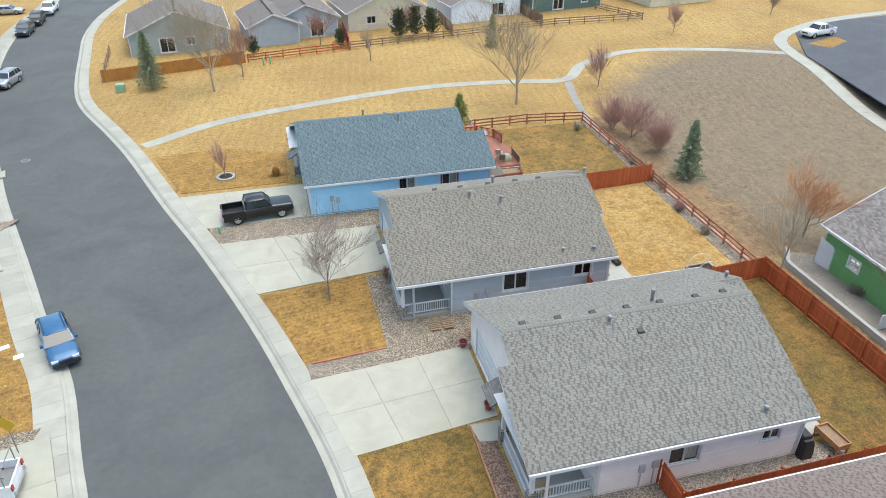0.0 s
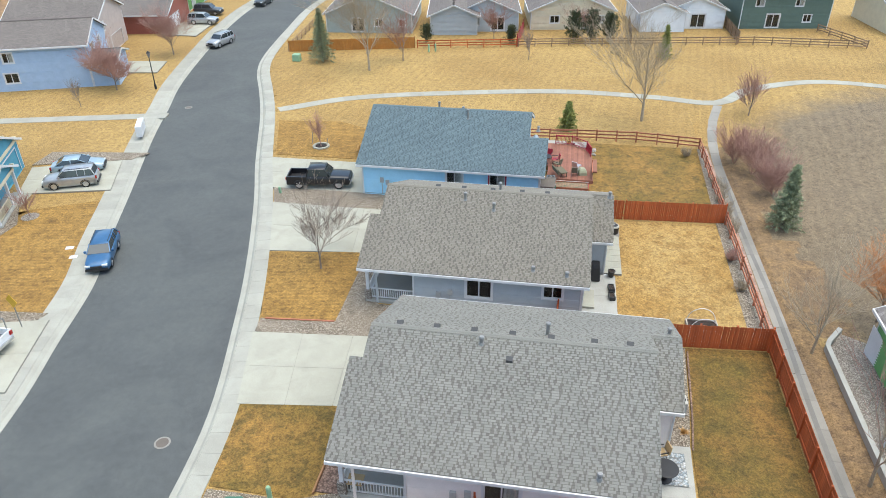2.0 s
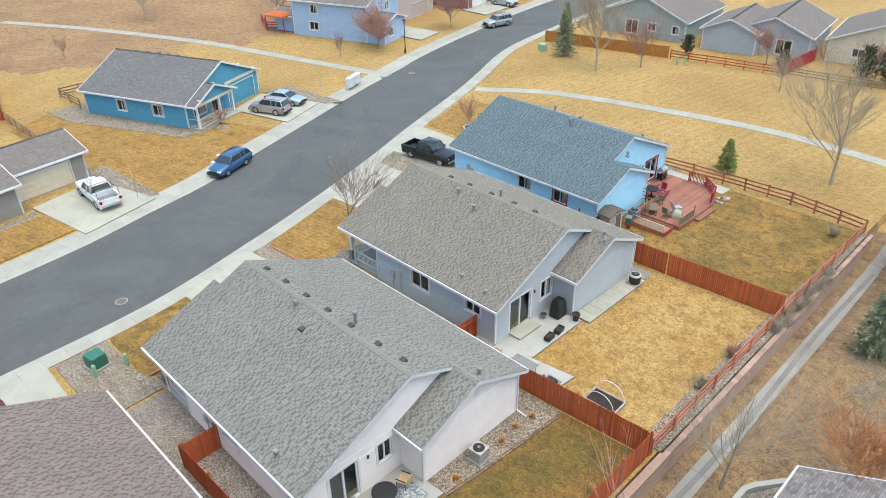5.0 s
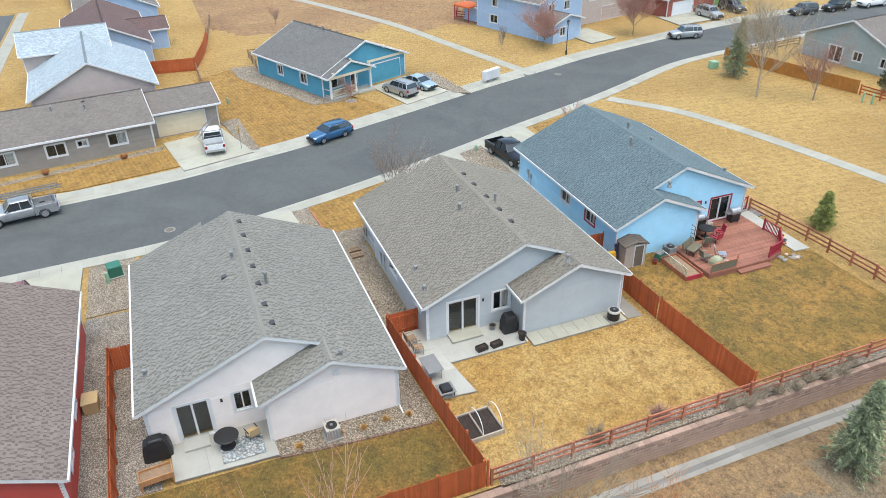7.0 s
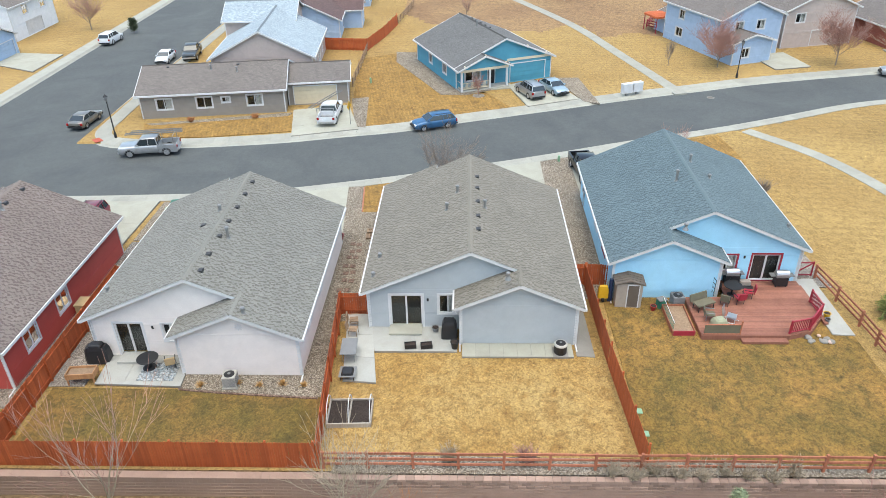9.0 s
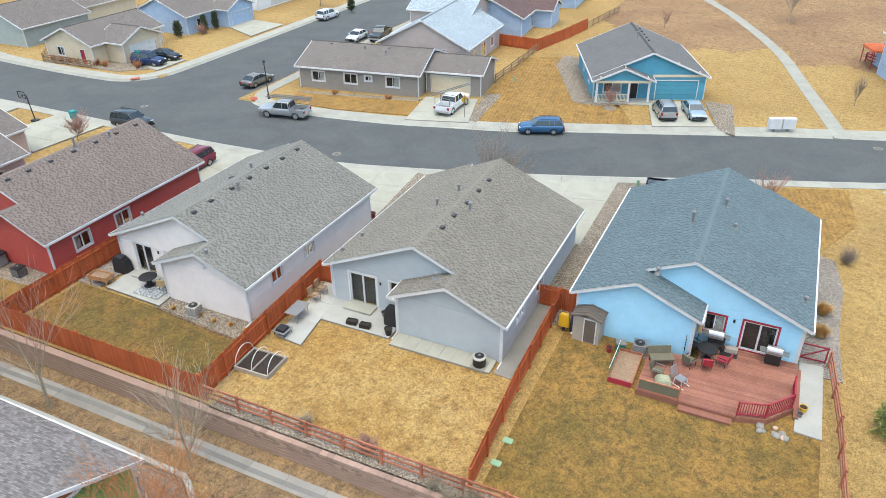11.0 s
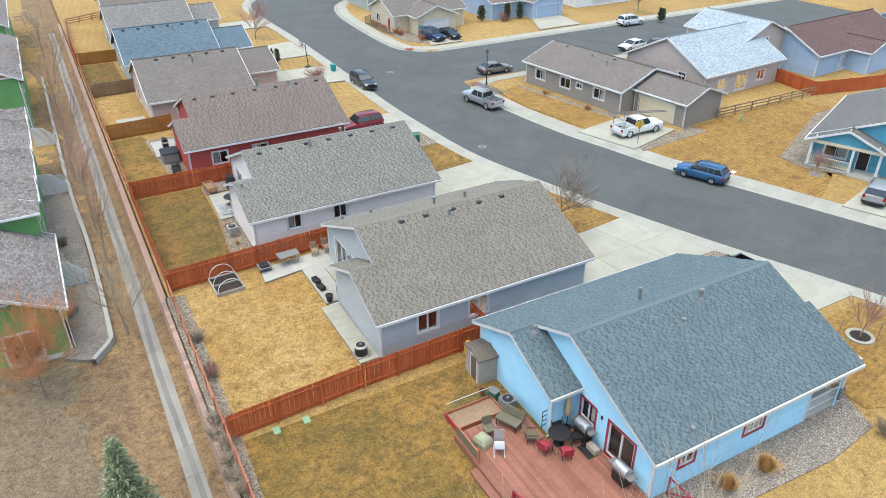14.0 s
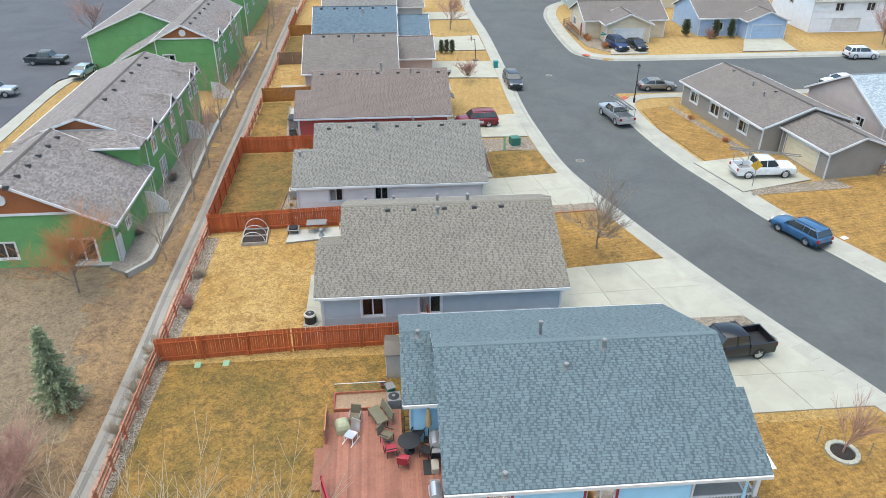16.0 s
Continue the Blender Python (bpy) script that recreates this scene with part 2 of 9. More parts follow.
M_WALK = concrete("kerb_concrete", (0.352, 0.345, 0.3), 0, 0.1)
M_PATIO = concrete("patio_concrete", (0.39, 0.385, 0.355))
M_GUTTER = concrete("old_concrete", (0.27, 0.255, 0.23))
M_ASPHALT = asphalt("worn_asphalt", (0.0845, 0.09, 0.0885))
M_TAR = asphalt("dark_asphalt", (0.075, 0.078, 0.09))
M_WHITE = paint("white_trim_paint", (0.64, 0.64, 0.64), 0.5, 0.1)
M_GLASS, _nt, _b = material("window_glass", (0.9, 0.95, 0.95), 0.03)
_b.inputs["Transmission Weight"].default_value = 1.0
_b.inputs["IOR"].default_value = 1.4
M_DARKGLASS, _nt, _b = material("tinted_car_glass", (0.025, 0.034, 0.038), 0.04)
_b.inputs["IOR"].default_value = 1.75
# Near-black: the dimness of an unlit interior is put into this colour.
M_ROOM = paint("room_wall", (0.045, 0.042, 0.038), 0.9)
M_CURTAIN = paint("pale_curtain", (0.55, 0.53, 0.5), 0.9, 0.3, 6)
M_METAL, _nt, _b = material("galvanised_metal", (0.27, 0.27, 0.265), 0.55, 0.6)
M_BOXGREY = paint("pale_grey_box_paint", (0.4, 0.4, 0.39), 0.55)
M_BLACK = paint("black_plastic", (0.018, 0.018, 0.02), 0.5, 0.3)
M_VENT = paint("dark_vent_plastic", (0.05, 0.05, 0.052), 0.6)
M_GREY = paint("grey_plastic", (0.2, 0.2, 0.2), 0.6)
M_TYRE = paint("rubber_tyre", (0.02, 0.02, 0.02), 0.9)
M_RIM, _nt, _b = material("alloy_rim", (0.55, 0.55, 0.56), 0.35, 0.85)
M_CEDAR = stained_wood("red_cedar_stain", (0.50, 0.115, 0.032), (0.34, 0.07, 0.02))
M_CEDAR_GOLD = stained_wood("golden_cedar", (0.46, 0.2, 0.04), (0.3, 0.12, 0.025))
M_RAIL = stained_wood("weathered_red_rail", (0.47, 0.18, 0.1), (0.28, 0.095, 0.055))
M_GREYWOOD = stained_wood("weathered_wood", (0.32, 0.22, 0.14), (0.2, 0.13, 0.08))
M_DECK = stained_wood("red_deck_paint", (0.31, 0.135, 0.09), (0.25, 0.1, 0.068))
M_REDPAINT = paint("dark_red_paint", (0.34, 0.025, 0.045), 0.5)
M_BLOCK = gravel("red_block_face", (0.30, 0.195, 0.15), (0.22, 0.14, 0.105), (0.36, 0.245, 0.19), 9)
M_WALLBLOCK = concrete("retaining_block", (0.36, 0.245, 0.195), 0, 0.3)
M_SILT = concrete("wet_silt", (0.19, 0.182, 0.17), 0, 0.1)
M_BARK = bark_mat("grey_bark", (0.27, 0.215, 0.175))
M_BARK_PALE = bark_mat("pale_bark", (0.40, 0.33, 0.24))
M_TWIG_RED = bark_mat("red_twigs", (0.41, 0.235, 0.19))
M_TWIG_ORANGE = bark_mat("orange_twigs", (0.50, 0.225, 0.095))
M_SPRUCE = leaf_mat("spruce_needles", (0.16, 0.19, 0.105), (0.33, 0.365, 0.21))
M_PINE = leaf_mat("pine_needles", (0.15, 0.18, 0.045), (0.31, 0.33, 0.095))
M_JUNIPER = leaf_mat("juniper_needles", (0.045, 0.06, 0.03), (0.085, 0.1, 0.045))
M_STRAW = leaf_mat("straw_blades", (0.42, 0.24, 0.08), (0.58, 0.36, 0.14))


# ---------------------------------------------------------------- mesh tools
def link_mesh(name, bm, mats, parent=None, label="", smooth=False):
    me = bpy.data.meshes.new(name)
    bm.to_mesh(me)
    bm.free()
    for m in mats if isinstance(mats, (list, tuple)) else [mats]:
        me.materials.append(m)
    if smooth:
        for p in me.polygons:
            p.use_smooth = True
    ob = new(name, me)
    if parent:
        ob.parent = parent
    if label:
        ob["label"] = label
    return ob


def part(name, bm, mat, parent, label="", smooth=False):
    return link_mesh(name, bm, mat, parent, label, smooth)


def mesh_from(name, verts, faces, mat, parent=None, label=""):
    me = bpy.data.meshes.new(name)
    me.from_pydata(verts, [], faces)
    me.materials.append(mat)
    ob = new(name, me)
    if parent:
        ob.parent = parent
    if label:
        ob["label"] = label
    return ob


def thing(name, label, category, x=0, y=0, z=0, rot=0, group="", kind=""):
    e = new(name)
    e.matrix_basis = pose(x, y, z, 0, 0, rot)
    return tagged(e, label, category, group, kind)


def box(bm, x0, x1, y0, y1, z0, z1, m=None):
    vs = [bm.verts.new((x, y, z)) for z in (z0, z1) for y in (y0, y1) for x in (x0, x1)]
    for f in ((0, 2, 3, 1), (4, 5, 7, 6), (0, 1, 5, 4), (2, 6, 7, 3), (0, 4, 6, 2), (1, 3, 7, 5)):
        bm.faces.new([vs[i] for i in f])
    if m is not None:
        for v in vs:
            v.co = m @ v.co
    return vs


def bar(bm, a, b, w, h, up=(0, 0, 1)):
    """A straight bar from a to b, w wide and h deep, centred on the line."""
    a, b = Vector(a), Vector(b)
    d = (b - a).normalized()
    s = d.cross(Vector(up))
    s = s.normalized() if s.length > 1e-4 else Vector((1, 0, 0))
    n = s.cross(d)
    vs = [bm.verts.new(p + s * (i * w / 2) + n * (j * h / 2)) for p in (a, b) for i, j in ((-1, -1), (1, -1), (1, 1), (-1, 1))]
    for f in ((0, 3, 2, 1), (4, 5, 6, 7), (0, 1, 5, 4), (1, 2, 6, 5), (2, 3, 7, 6), (3, 0, 4, 7)):
        bm.faces.new([vs[i] for i in f])


def tube(bm, a, b, r0, r1, n=6, cap=False):
    a, b = Vector(a), Vector(b)
    d = (b - a).normalized()
    s = d.orthogonal().normalized()
    t = d.cross(s)
    r = [[bm.verts.new(p + (s * math.cos(k * math.tau / n) + t * math.sin(k * math.tau / n)) * q) for k in range(n)] for p, q in ((a, r0), (b, r1))]
    for k in range(n):
        bm.faces.new((r[0][k], r[0][(k + 1) % n], r[1][(k + 1) % n], r[1][k]))
    if cap:
        bm.faces.new(list(reversed(r[0])))
        bm.faces.new(r[1])


def pipe(bm, pts, r, n=6):
    """A round pipe along a line of points, as one skin."""
    rings = []
    for i, p in enumerate(pts):
        p = Vector(p)
        d = (Vector(pts[min(i + 1, len(pts) - 1)]) - Vector(pts[max(i - 1, 0)])).normalized()
        s = d.cross(Vector((0.31, 0.95, 0.05))).normalized()
        t = d.cross(s)
        rings.append([bm.verts.new(p + (s * math.cos(k * math.tau / n) + t * math.sin(k * math.tau / n)) * r) for k in range(n)])
    for a, b in zip(rings, rings[1:]):
        for k in range(n):
            bm.faces.new((a[k], a[(k + 1) % n], b[(k + 1) % n], b[k]))


def lathe(bm, prof, n=16, cx=0, cy=0):
    rings = [[bm.verts.new((cx + r * math.cos(k * math.tau / n), cy + r * math.sin(k * math.tau / n), z)) for k in range(n)] for r, z in prof]
    for a, b in zip(rings, rings[1:]):
        for k in range(n):
            bm.faces.new((a[k], a[(k + 1) % n], b[(k + 1) % n], b[k]))
    bm.faces.new(list(reversed(rings[0])))
    bm.faces.new(rings[-1])


def slab(bm, pts, z0, z1):
    """A level slab with the outline pts."""
    area = sum(a[0] * b[1] - b[0] * a[1] for a, b in zip(pts, pts[1:] + pts[:1]))
    pts = pts if area > 0 else pts[::-1]
    lo = [bm.verts.new((x, y, z0)) for x, y in pts]
    hi = [bm.verts.new((x, y, z1)) for x, y in pts]
    f = bm.faces.new(hi)
    n = len(pts)
    for i in range(n):
        bm.faces.new((lo[i], lo[(i + 1) % n], hi[(i + 1) % n], hi[i]))
    bmesh.ops.triangulate(bm, faces=[f])


def smooth_line(pts, step=1.5):
    """Catmull-Rom through pts, resampled evenly."""
    p = [np.array(q, float) for q in pts]
    p = [2 * p[0] - p[1]] + p + [2 * p[-1] - p[-2]]
    out = []
    for a, b, c, d in zip(p, p[1:], p[2:], p[3:]):
        n = max(2, int(np.linalg.norm(c - b) / 0.5))
        for k in range(n):
            t = k / n
            out.append(0.5 * (2 * b + (c - a) * t + (2 * a - 5 * b + 4 * c - d) * t * t + (3 * b - a - 3 * c + d) * t ** 3))
    out.append(p[-2])
    out = np.array(out)
    s = np.concatenate([[0], np.cumsum(np.linalg.norm(np.diff(out, axis=0), axis=1))])
    k = max(2, int(round(s[-1] / step)) + 1)
    q = np.linspace(0, s[-1], k)
    return np.stack([np.interp(q, s, out[:, 0]), np.interp(q, s, out[:, 1])], 1)


def offsets(line):
    """Unit vectors to the right of a line's run."""
    d = np.gradient(line, axis=0)
    d /= np.linalg.norm(d, axis=1)[:, None]
    return np.stack([d[:, 1], -d[:, 0]], 1)


def strip_mesh(bm, line, profile, side=1):
    """Sweeps a profile of (offset, z) along a line; offsets run to its right, or with side -1 to its left."""
    n = offsets(line) * side
    rows = [[bm.verts.new((p[0] + q[0] * o, p[1] + q[1] * o, z)) for o, z in profile] for p, q in zip(line, n)]
    for a, b in zip(rows, rows[1:]):
        for k in range(len(profile) - 1):
            f = (a[k], a[k + 1], b[k + 1], b[k])
            bm.faces.new(f if side < 0 else f[::-1])


# ---------------------------------------------------------------- ground
ROAD_E = smooth_line([(-40, -76), (-15, -73), (-4, -68), (1.5, -59), (2.2, -46), (2.0, -30), (2.4, -8), (2.8, 6), (2.6, 15), (1.9, 25), (-0.3, 34.2), (-2.6, 42), (-6.0, 51.8),
                      (-9.0, 59.5), (-13.3, 71.5), (-16.4, 79), (-20.3, 88), (-22.2, 96), (-24, 110), (-25.3, 123), (-24.5, 138), (-20, 160), (-14, 185)])
ROAD_W = smooth_line([(-34.5, 185), (-35.2, 150), (-36.5, 126), (-35.2, 110), (-32.6, 96), (-29.2, 81), (-26.3, 72), (-23.6, 63.5), (-19.2, 51.4), (-16.2, 43), (-13.8, 37), (-12.2, 30.3),
                      (-10.8, 24.5), (-9.7, 16), (-9.5, 9.5), (-10.4, 5.6), (-13.2, 3.4), (-18, 3.0), (-34, 2.8), (-95, 3.0)])
ROAD_SW = smooth_line([(-95, -13.2), (-50, -13.0), (-20, -12.9), (-14.2, -13.6), (-11.4, -16), (-10.7, -20), (-11.0, -32), (-12.2, -44), (-16, -53), (-26, -59.5), (-45, -62), (-60, -62)])
_e = ROAD_E[ROAD_E[:, 1].argsort()]
_w = np.concatenate([ROAD_W[ROAD_W[:, 0] > -60][::-1], ROAD_SW[ROAD_SW[:, 1] < -14]])
_w = _w[(_w[:, 1] > 6) | (_w[:, 1] < -14)]
_w = _w[_w[:, 1].argsort()]


def road_e(y):
    return np.interp(y, _e[:, 1], _e[:, 0])


def road_w(y):
    return np.interp(y, _w[:, 1], _w[:, 0])


def smoothstep(a, b, v):
    t = np.clip((v - a) / (b - a), 0, 1)
    return t * t * (3 - 2 * t)


def ground_z(x, y):
    drop = smoothstep(33.3, 33.5, x) * (1 - smoothstep(64, 80, y))
    swale = -1.25 - 0.15 * np.exp(-((x - 35.15) / 0.7) ** 8)
    z = drop * swale
    in_road = (x < road_e(y) - 0.45) & (x > road_w(y) - 0.55) & (y > -66)
    in_side = (x < -9) & (x > -96) & (y < 2.9) & (y > -12.9)
    in_end = (x < 0) & (y < -62.5) & (y > -73) & (x > -60)
    return np.where(in_road | in_side | in_end, -0.55, z)


def ground_height(x, y):
    return float(ground_z(np.array(x, float), np.array(y, float)))


xs = np.concatenate([[-2000, -600, -250], np.arange(-110, 33.1, 1.0), [33.28, 33.52, 33.9, 34.4, 34.7, 35.0, 35.3, 35.6, 36.0, 36.6, 37.2, 38], np.arange(38.4, 43, 0.4), np.arange(44, 121, 2.0), [260, 600, 2000]])
ys = np.concatenate([[-2000, -600, -250, -130], np.arange(-84, 150, 1.0), [160, 185, 260, 600, 2000]])
gx, gy = np.meshgrid(xs, ys)
gz = ground_z(gx, gy) + 0.0
gv = np.stack([gx, gy, gz], -1).reshape(-1, 3)
W = len(xs)
ii, jj = np.meshgrid(np.arange(len(ys) - 1), np.arange(W - 1), indexing="ij")
gf = np.stack([ii * W + jj, ii * W + jj + 1, (ii + 1) * W + jj + 1, (ii + 1) * W + jj], -1).reshape(-1, 4)
ground = mesh_from("ground", gv.tolist(), gf.tolist(), M_PARK)
ground.data.materials.append(M_SWALE)
cx, cy = gv[gf].mean(1)[:, 0], gv[gf].mean(1)[:, 1]
is_swale = (cx > 33.3) & (cx <= 38.9 + 1.3 * np.sin(cy * 0.31) + 0.7 * np.sin(cy * 1.7 + 1) + 0.4 * np.sin(cy * 4.1)) & (cy < 71)
path_y = 69.6 + (cx + 25) * np.where(cx > -59, 0.247, 0.38) + np.where(cx > -59, 0, 4.5)
edge = np.where(cy < 49.2, -53.4 - 0.86 * (49.2 - cy), -53.4 - 0.5 * (cy - 49.2)) + 1.2 * np.sin(cy * 0.7)
is_wild = ((cx < -53 + 1.2 * np.sin(cy * 0.7)) & (cy > path_y + 1.2)) | ((cx < edge) & (cy > 33))
ground.data.materials.append(M_WILD)
ground.data.polygons.foreach_set("material_index", np.where(is_swale, 1, np.where(is_wild, 2, 0)).astype(np.int32))
tagged(ground, "dry golden winter grass over level ground", "ground", kind="structure")


_patches = []


def flat_patch(name, pts, mat, label, category, z=0.04, thick=0.12):
    """A level patch; each lies 2 mm over the one before."""
    _patches.append(name)
    if z > 0:
        z = 0.03 + 0.002 * len(_patches) + (0.03 if "lot" in name else 0)
    bm = bmesh.new()
    slab(bm, pts, z - thick, z)
    return tagged(link_mesh(name, bm, mat), label, category, kind="structure")


# asphalt
bm = bmesh.new()
yy = np.arange(-70, 184, 1.5)
rows = [[bm.verts.new((x, y, -0.15)) for x in np.linspace(road_w(y) - 1.0, road_e(y) + 0.5, 7)] for y in yy]
for a, b in zip(rows, rows[1:]):
    for k in range(6):
        bm.faces.new((a[k], a[k + 1], b[k + 1], b[k]))
road = tagged(link_mesh("road", bm, M_ASPHALT), "grey worn asphalt street with fine cracks", "road", kind="structure")
bm = bmesh.new()
slab(bm, [(-95, -13.3), (-9.3, -13.3), (-9.3, -18), (-13, -18), (-13, -13.4), (-13, 3.2), (-13, 9), (-9, 9), (-9, 3.2), (-95, 3.2)][0:2] + [(-9.3, 3.2), (-95, 3.2)], -0.4, -0.156)
slab(bm, [(-14, -18), (-9.3, -18), (-9.3, -13.3), (-14, -13.3)], -0.4, -0.156)
slab(bm, [(-14, 3.2), (-9.2, 3.2), (-9.2, 9.5), (-14, 9.5)], -0.4, -0.156)
slab(bm, [(-60, -76.5), (-14, -73.3), (-10, -70), (-10, -58), (-28, -59.5), (-60, -61.5)], -0.4, -0.158)
tagged(link_mesh("road_side_street", bm, M_ASPHALT), "grey asphalt side street joining the main street", "road", kind="structure")

# kerb, gutter and pavement in poured bays
KERB = [(-1.17, -0.4), (-1.15, -0.135), (-0.8, -0.14), (-0.66, -0.01), (-0.55, 0.03), (-0.54, 0.02)]
BAY = [(-0.53, -0.1), (-0.53, 0.034), (0.65, 0.05), (0.65, -0.12)]
pavement = tagged(thing("pavement", "", "pavement"), "pale concrete pavement with rolled kerb and joints", kind="structure")


def pavement_run(line, side, near, out=0.0, wide=0.0):
    """out shifts the kerb away from the street; wide broadens the walk."""
    kerb = [(o + out, z) for o, z in KERB]
    bay = [(o + out + (wide if o > 0 else 0), z) for o, z in BAY]
    bm = bmesh.new()
    strip_mesh(bm, line, kerb, side)
    part("kerb", bm, M_WALK, pavement)
    n = offsets(line) * side
    rest = bmesh.new()
    bm_used = False
    for i in range(len(line) - 1):
        seg = line[i:i + 2].copy()
        d = (seg[1] - seg[0]) / np.linalg.norm(seg[1] - seg[0])
        a, b = seg[0] + d * 0.007, seg[1] - d * 0.007
        mid = (a + b) / 2
        is_near = near(mid)
        bmx = bmesh.new() if is_near else rest
        rows = [[bmx.verts.new((p[0] + q[0] * o, p[1] + q[1] * o, z)) for o, z in bay] for p, q in ((a, n[i]), (b, n[i + 1]))]
        for k in range(3):
            f = (rows[0][k], rows[0][k + 1], rows[1][k + 1], rows[1][k])
            bmx.faces.new(f if side < 0 else f[::-1])
        for r in rows:
            bmx.faces.new(r)
        if is_near:
            part("slab", bmx, M_WALK, pavement)
        else:
            bm_used = True
    if bm_used:
        part("far_slabs", rest, M_WALK, pavement)["kind"] = "stuff"
    else:
        rest.free()


def lawn_path(pts, width, mat=M_WALK, name="footpath", label="narrow pale concrete footpath across the grass", bay=1.6, z=0.035, near=True):
    line = smooth_line(pts, bay)
    n = offsets(line)
    owner = tagged(thing(name, label, "path"), kind="structure")
    rest = bmesh.new()
    for i in range(len(line) - 1):
        d = (line[i + 1] - line[i]) / np.linalg.norm(line[i + 1] - line[i]) * 0.012
        a, b = line[i] + d, line[i + 1] - d
        bmx = bmesh.new() if near else rest
        v = []
        for zz in (-0.2, z):
            for p, q in ((a, n[i]), (b, n[i + 1])):
                g = ground_height(*p)
                g = g if g > -0.5 or p[0] > 33 else 0.0
                v += [bmx.verts.new((p[0] - q[0] * width / 2, p[1] - q[1] * width / 2, g + zz)), bmx.verts.new((p[0] + q[0] * width / 2, p[1] + q[1] * width / 2, g + zz))]
        for f in ((4, 5, 7, 6), (0, 1, 5, 4), (1, 3, 7, 5), (3, 2, 6, 7), (2, 0, 4, 6)):
            bmx.faces.new([v[k] for k in f])
        if near:
            part("slab", bmx, mat, owner)
    if not near:
        part("slabs", rest, mat, owner)["kind"] = "stuff"
    else:
        rest.free()
    return owner


def concrete_drive(name, quad, nx, ny, label, mat=M_CONC, z=0.055):
    """A drive of poured bays inside the corners quad (street side first two)."""
    _patches.append(name)
    z = 0.12 + 0.002 * len(_patches) if "pati" in name or "paver" in name else 0.06 + 0.002 * len(_patches)
    owner = tagged(thing(name, label, "driveway"), kind="structure")
    a, b, c, d = [np.array(p, float) for p in quad]
    bm = bmesh.new()
    slab(bm, [tuple(p) for p in (a, b, c, d)], z - 0.13, z - 0.03)
    part("joint_bed", bm, M_GUTTER, owner)
    for i in range(nx):
        for j in range(ny):
            g = 0.0015
            cs = []
            for u, v in ((i / nx + g, j / ny + g), ((i + 1) / nx - g, j / ny + g), ((i + 1) / nx - g, (j + 1) / ny - g), (i / nx + g, (j + 1) / ny - g)):
                cs.append(tuple((1 - v) * ((1 - u) * a + u * b) + v * ((1 - u) * d + u * c)))
            bm = bmesh.new()
            slab(bm, cs, z - 0.12, z)
            part("slab", bm, mat, owner)
    return owner


# ---------------------------------------------------------------- houses
def wall_strips(bm, place, s0, s1, z0, z1, slope=None, peak=None, openings=(), lap=0.19, thick=0.13):
    """Lap-sided wall. place(s, z, d) gives a point; a gable rises over z1 with that slope towards peak s."""
    zs = list(np.arange(z0, z1, lap)) + [z1]
    if slope:
        top = z1 + slope * min(peak - s0, s1 - peak) if not isinstance(slope, tuple) else z1 + slope[0] * (peak - s0)
        zs += list(np.arange(z1 + lap, top, lap)) + [top]
    for _, _, oz0, oz1 in openings:
        zs += [oz0, oz1]
    zs = sorted(set(round(z, 3) for z in zs))

    def span(z):
        if z <= z1 or not slope:
            return s0, s1
        a, b = (slope, slope) if not isinstance(slope, tuple) else slope
        return s0 + (z - z1) / a, s1 - (z - z1) / b
    for za, zb in zip(zs, zs[1:]):
        if zb - za < 0.01:
            continue
        la, ra = span(za)
        lb, rb = span(zb)
        if rb <= lb:
            lb = rb = (lb + rb) / 2
        segs = [(la, ra, lb, rb)]
        for o0, o1, oz0, oz1 in openings:
            if oz0 - 1e-3 <= za and zb <= oz1 + 1e-3:
                cut = []
                for a, b, c, d in segs:
                    if o0 > a and o1 < b:
                        cut += [(a, o0, c, o0), (o1, b, o1, d)]
                    else:
                        cut.append((a, b, c, d))
                segs = cut
        for a, b, c, d in segs:
            v = [bm.verts.new(place(*q)) for q in ((a, za, -thick), (b, za, -thick), (b, za, 0.04), (a, za, 0.04), (c, zb, -thick), (d, zb, -thick), (d, zb, 0.0), (c, zb, 0.0))]
            for f in ((3, 2, 6, 7), (0, 4, 5, 1), (0, 1, 2, 3), (4, 7, 6, 5), (0, 3, 7, 4), (1, 5, 6, 2)):
                bm.faces.new([v[k] for k in f])
    bmesh.ops.remove_doubles(bm, verts=bm.verts[:], dist=0.0005)


def placer(face, at):
    """Maps (s, z, outward) to a house's own axes for its west, east, south or north wall."""
    if face == "w":
        return lambda s, z, d: (at - d, s, z)
    if face == "e":
        return lambda s, z, d: (at + d, s, z)
    if face == "s":
        return lambda s, z, d: (s, at - d, z)
    return lambda s, z, d: (s, at + d, z)


def pbox(bm, pl, s0, s1, z0, z1, d0, d1):
    v = [bm.verts.new(pl(s, z, d)) for d in (d0, d1) for z in (z0, z1) for s in (s0, s1)]
    for f in ((0, 2, 3, 1), (4, 5, 7, 6), (0, 1, 5, 4), (2, 6, 7, 3), (0, 4, 6, 2), (1, 3, 7, 5)):
        bm.faces.new([v[i] for i in f])


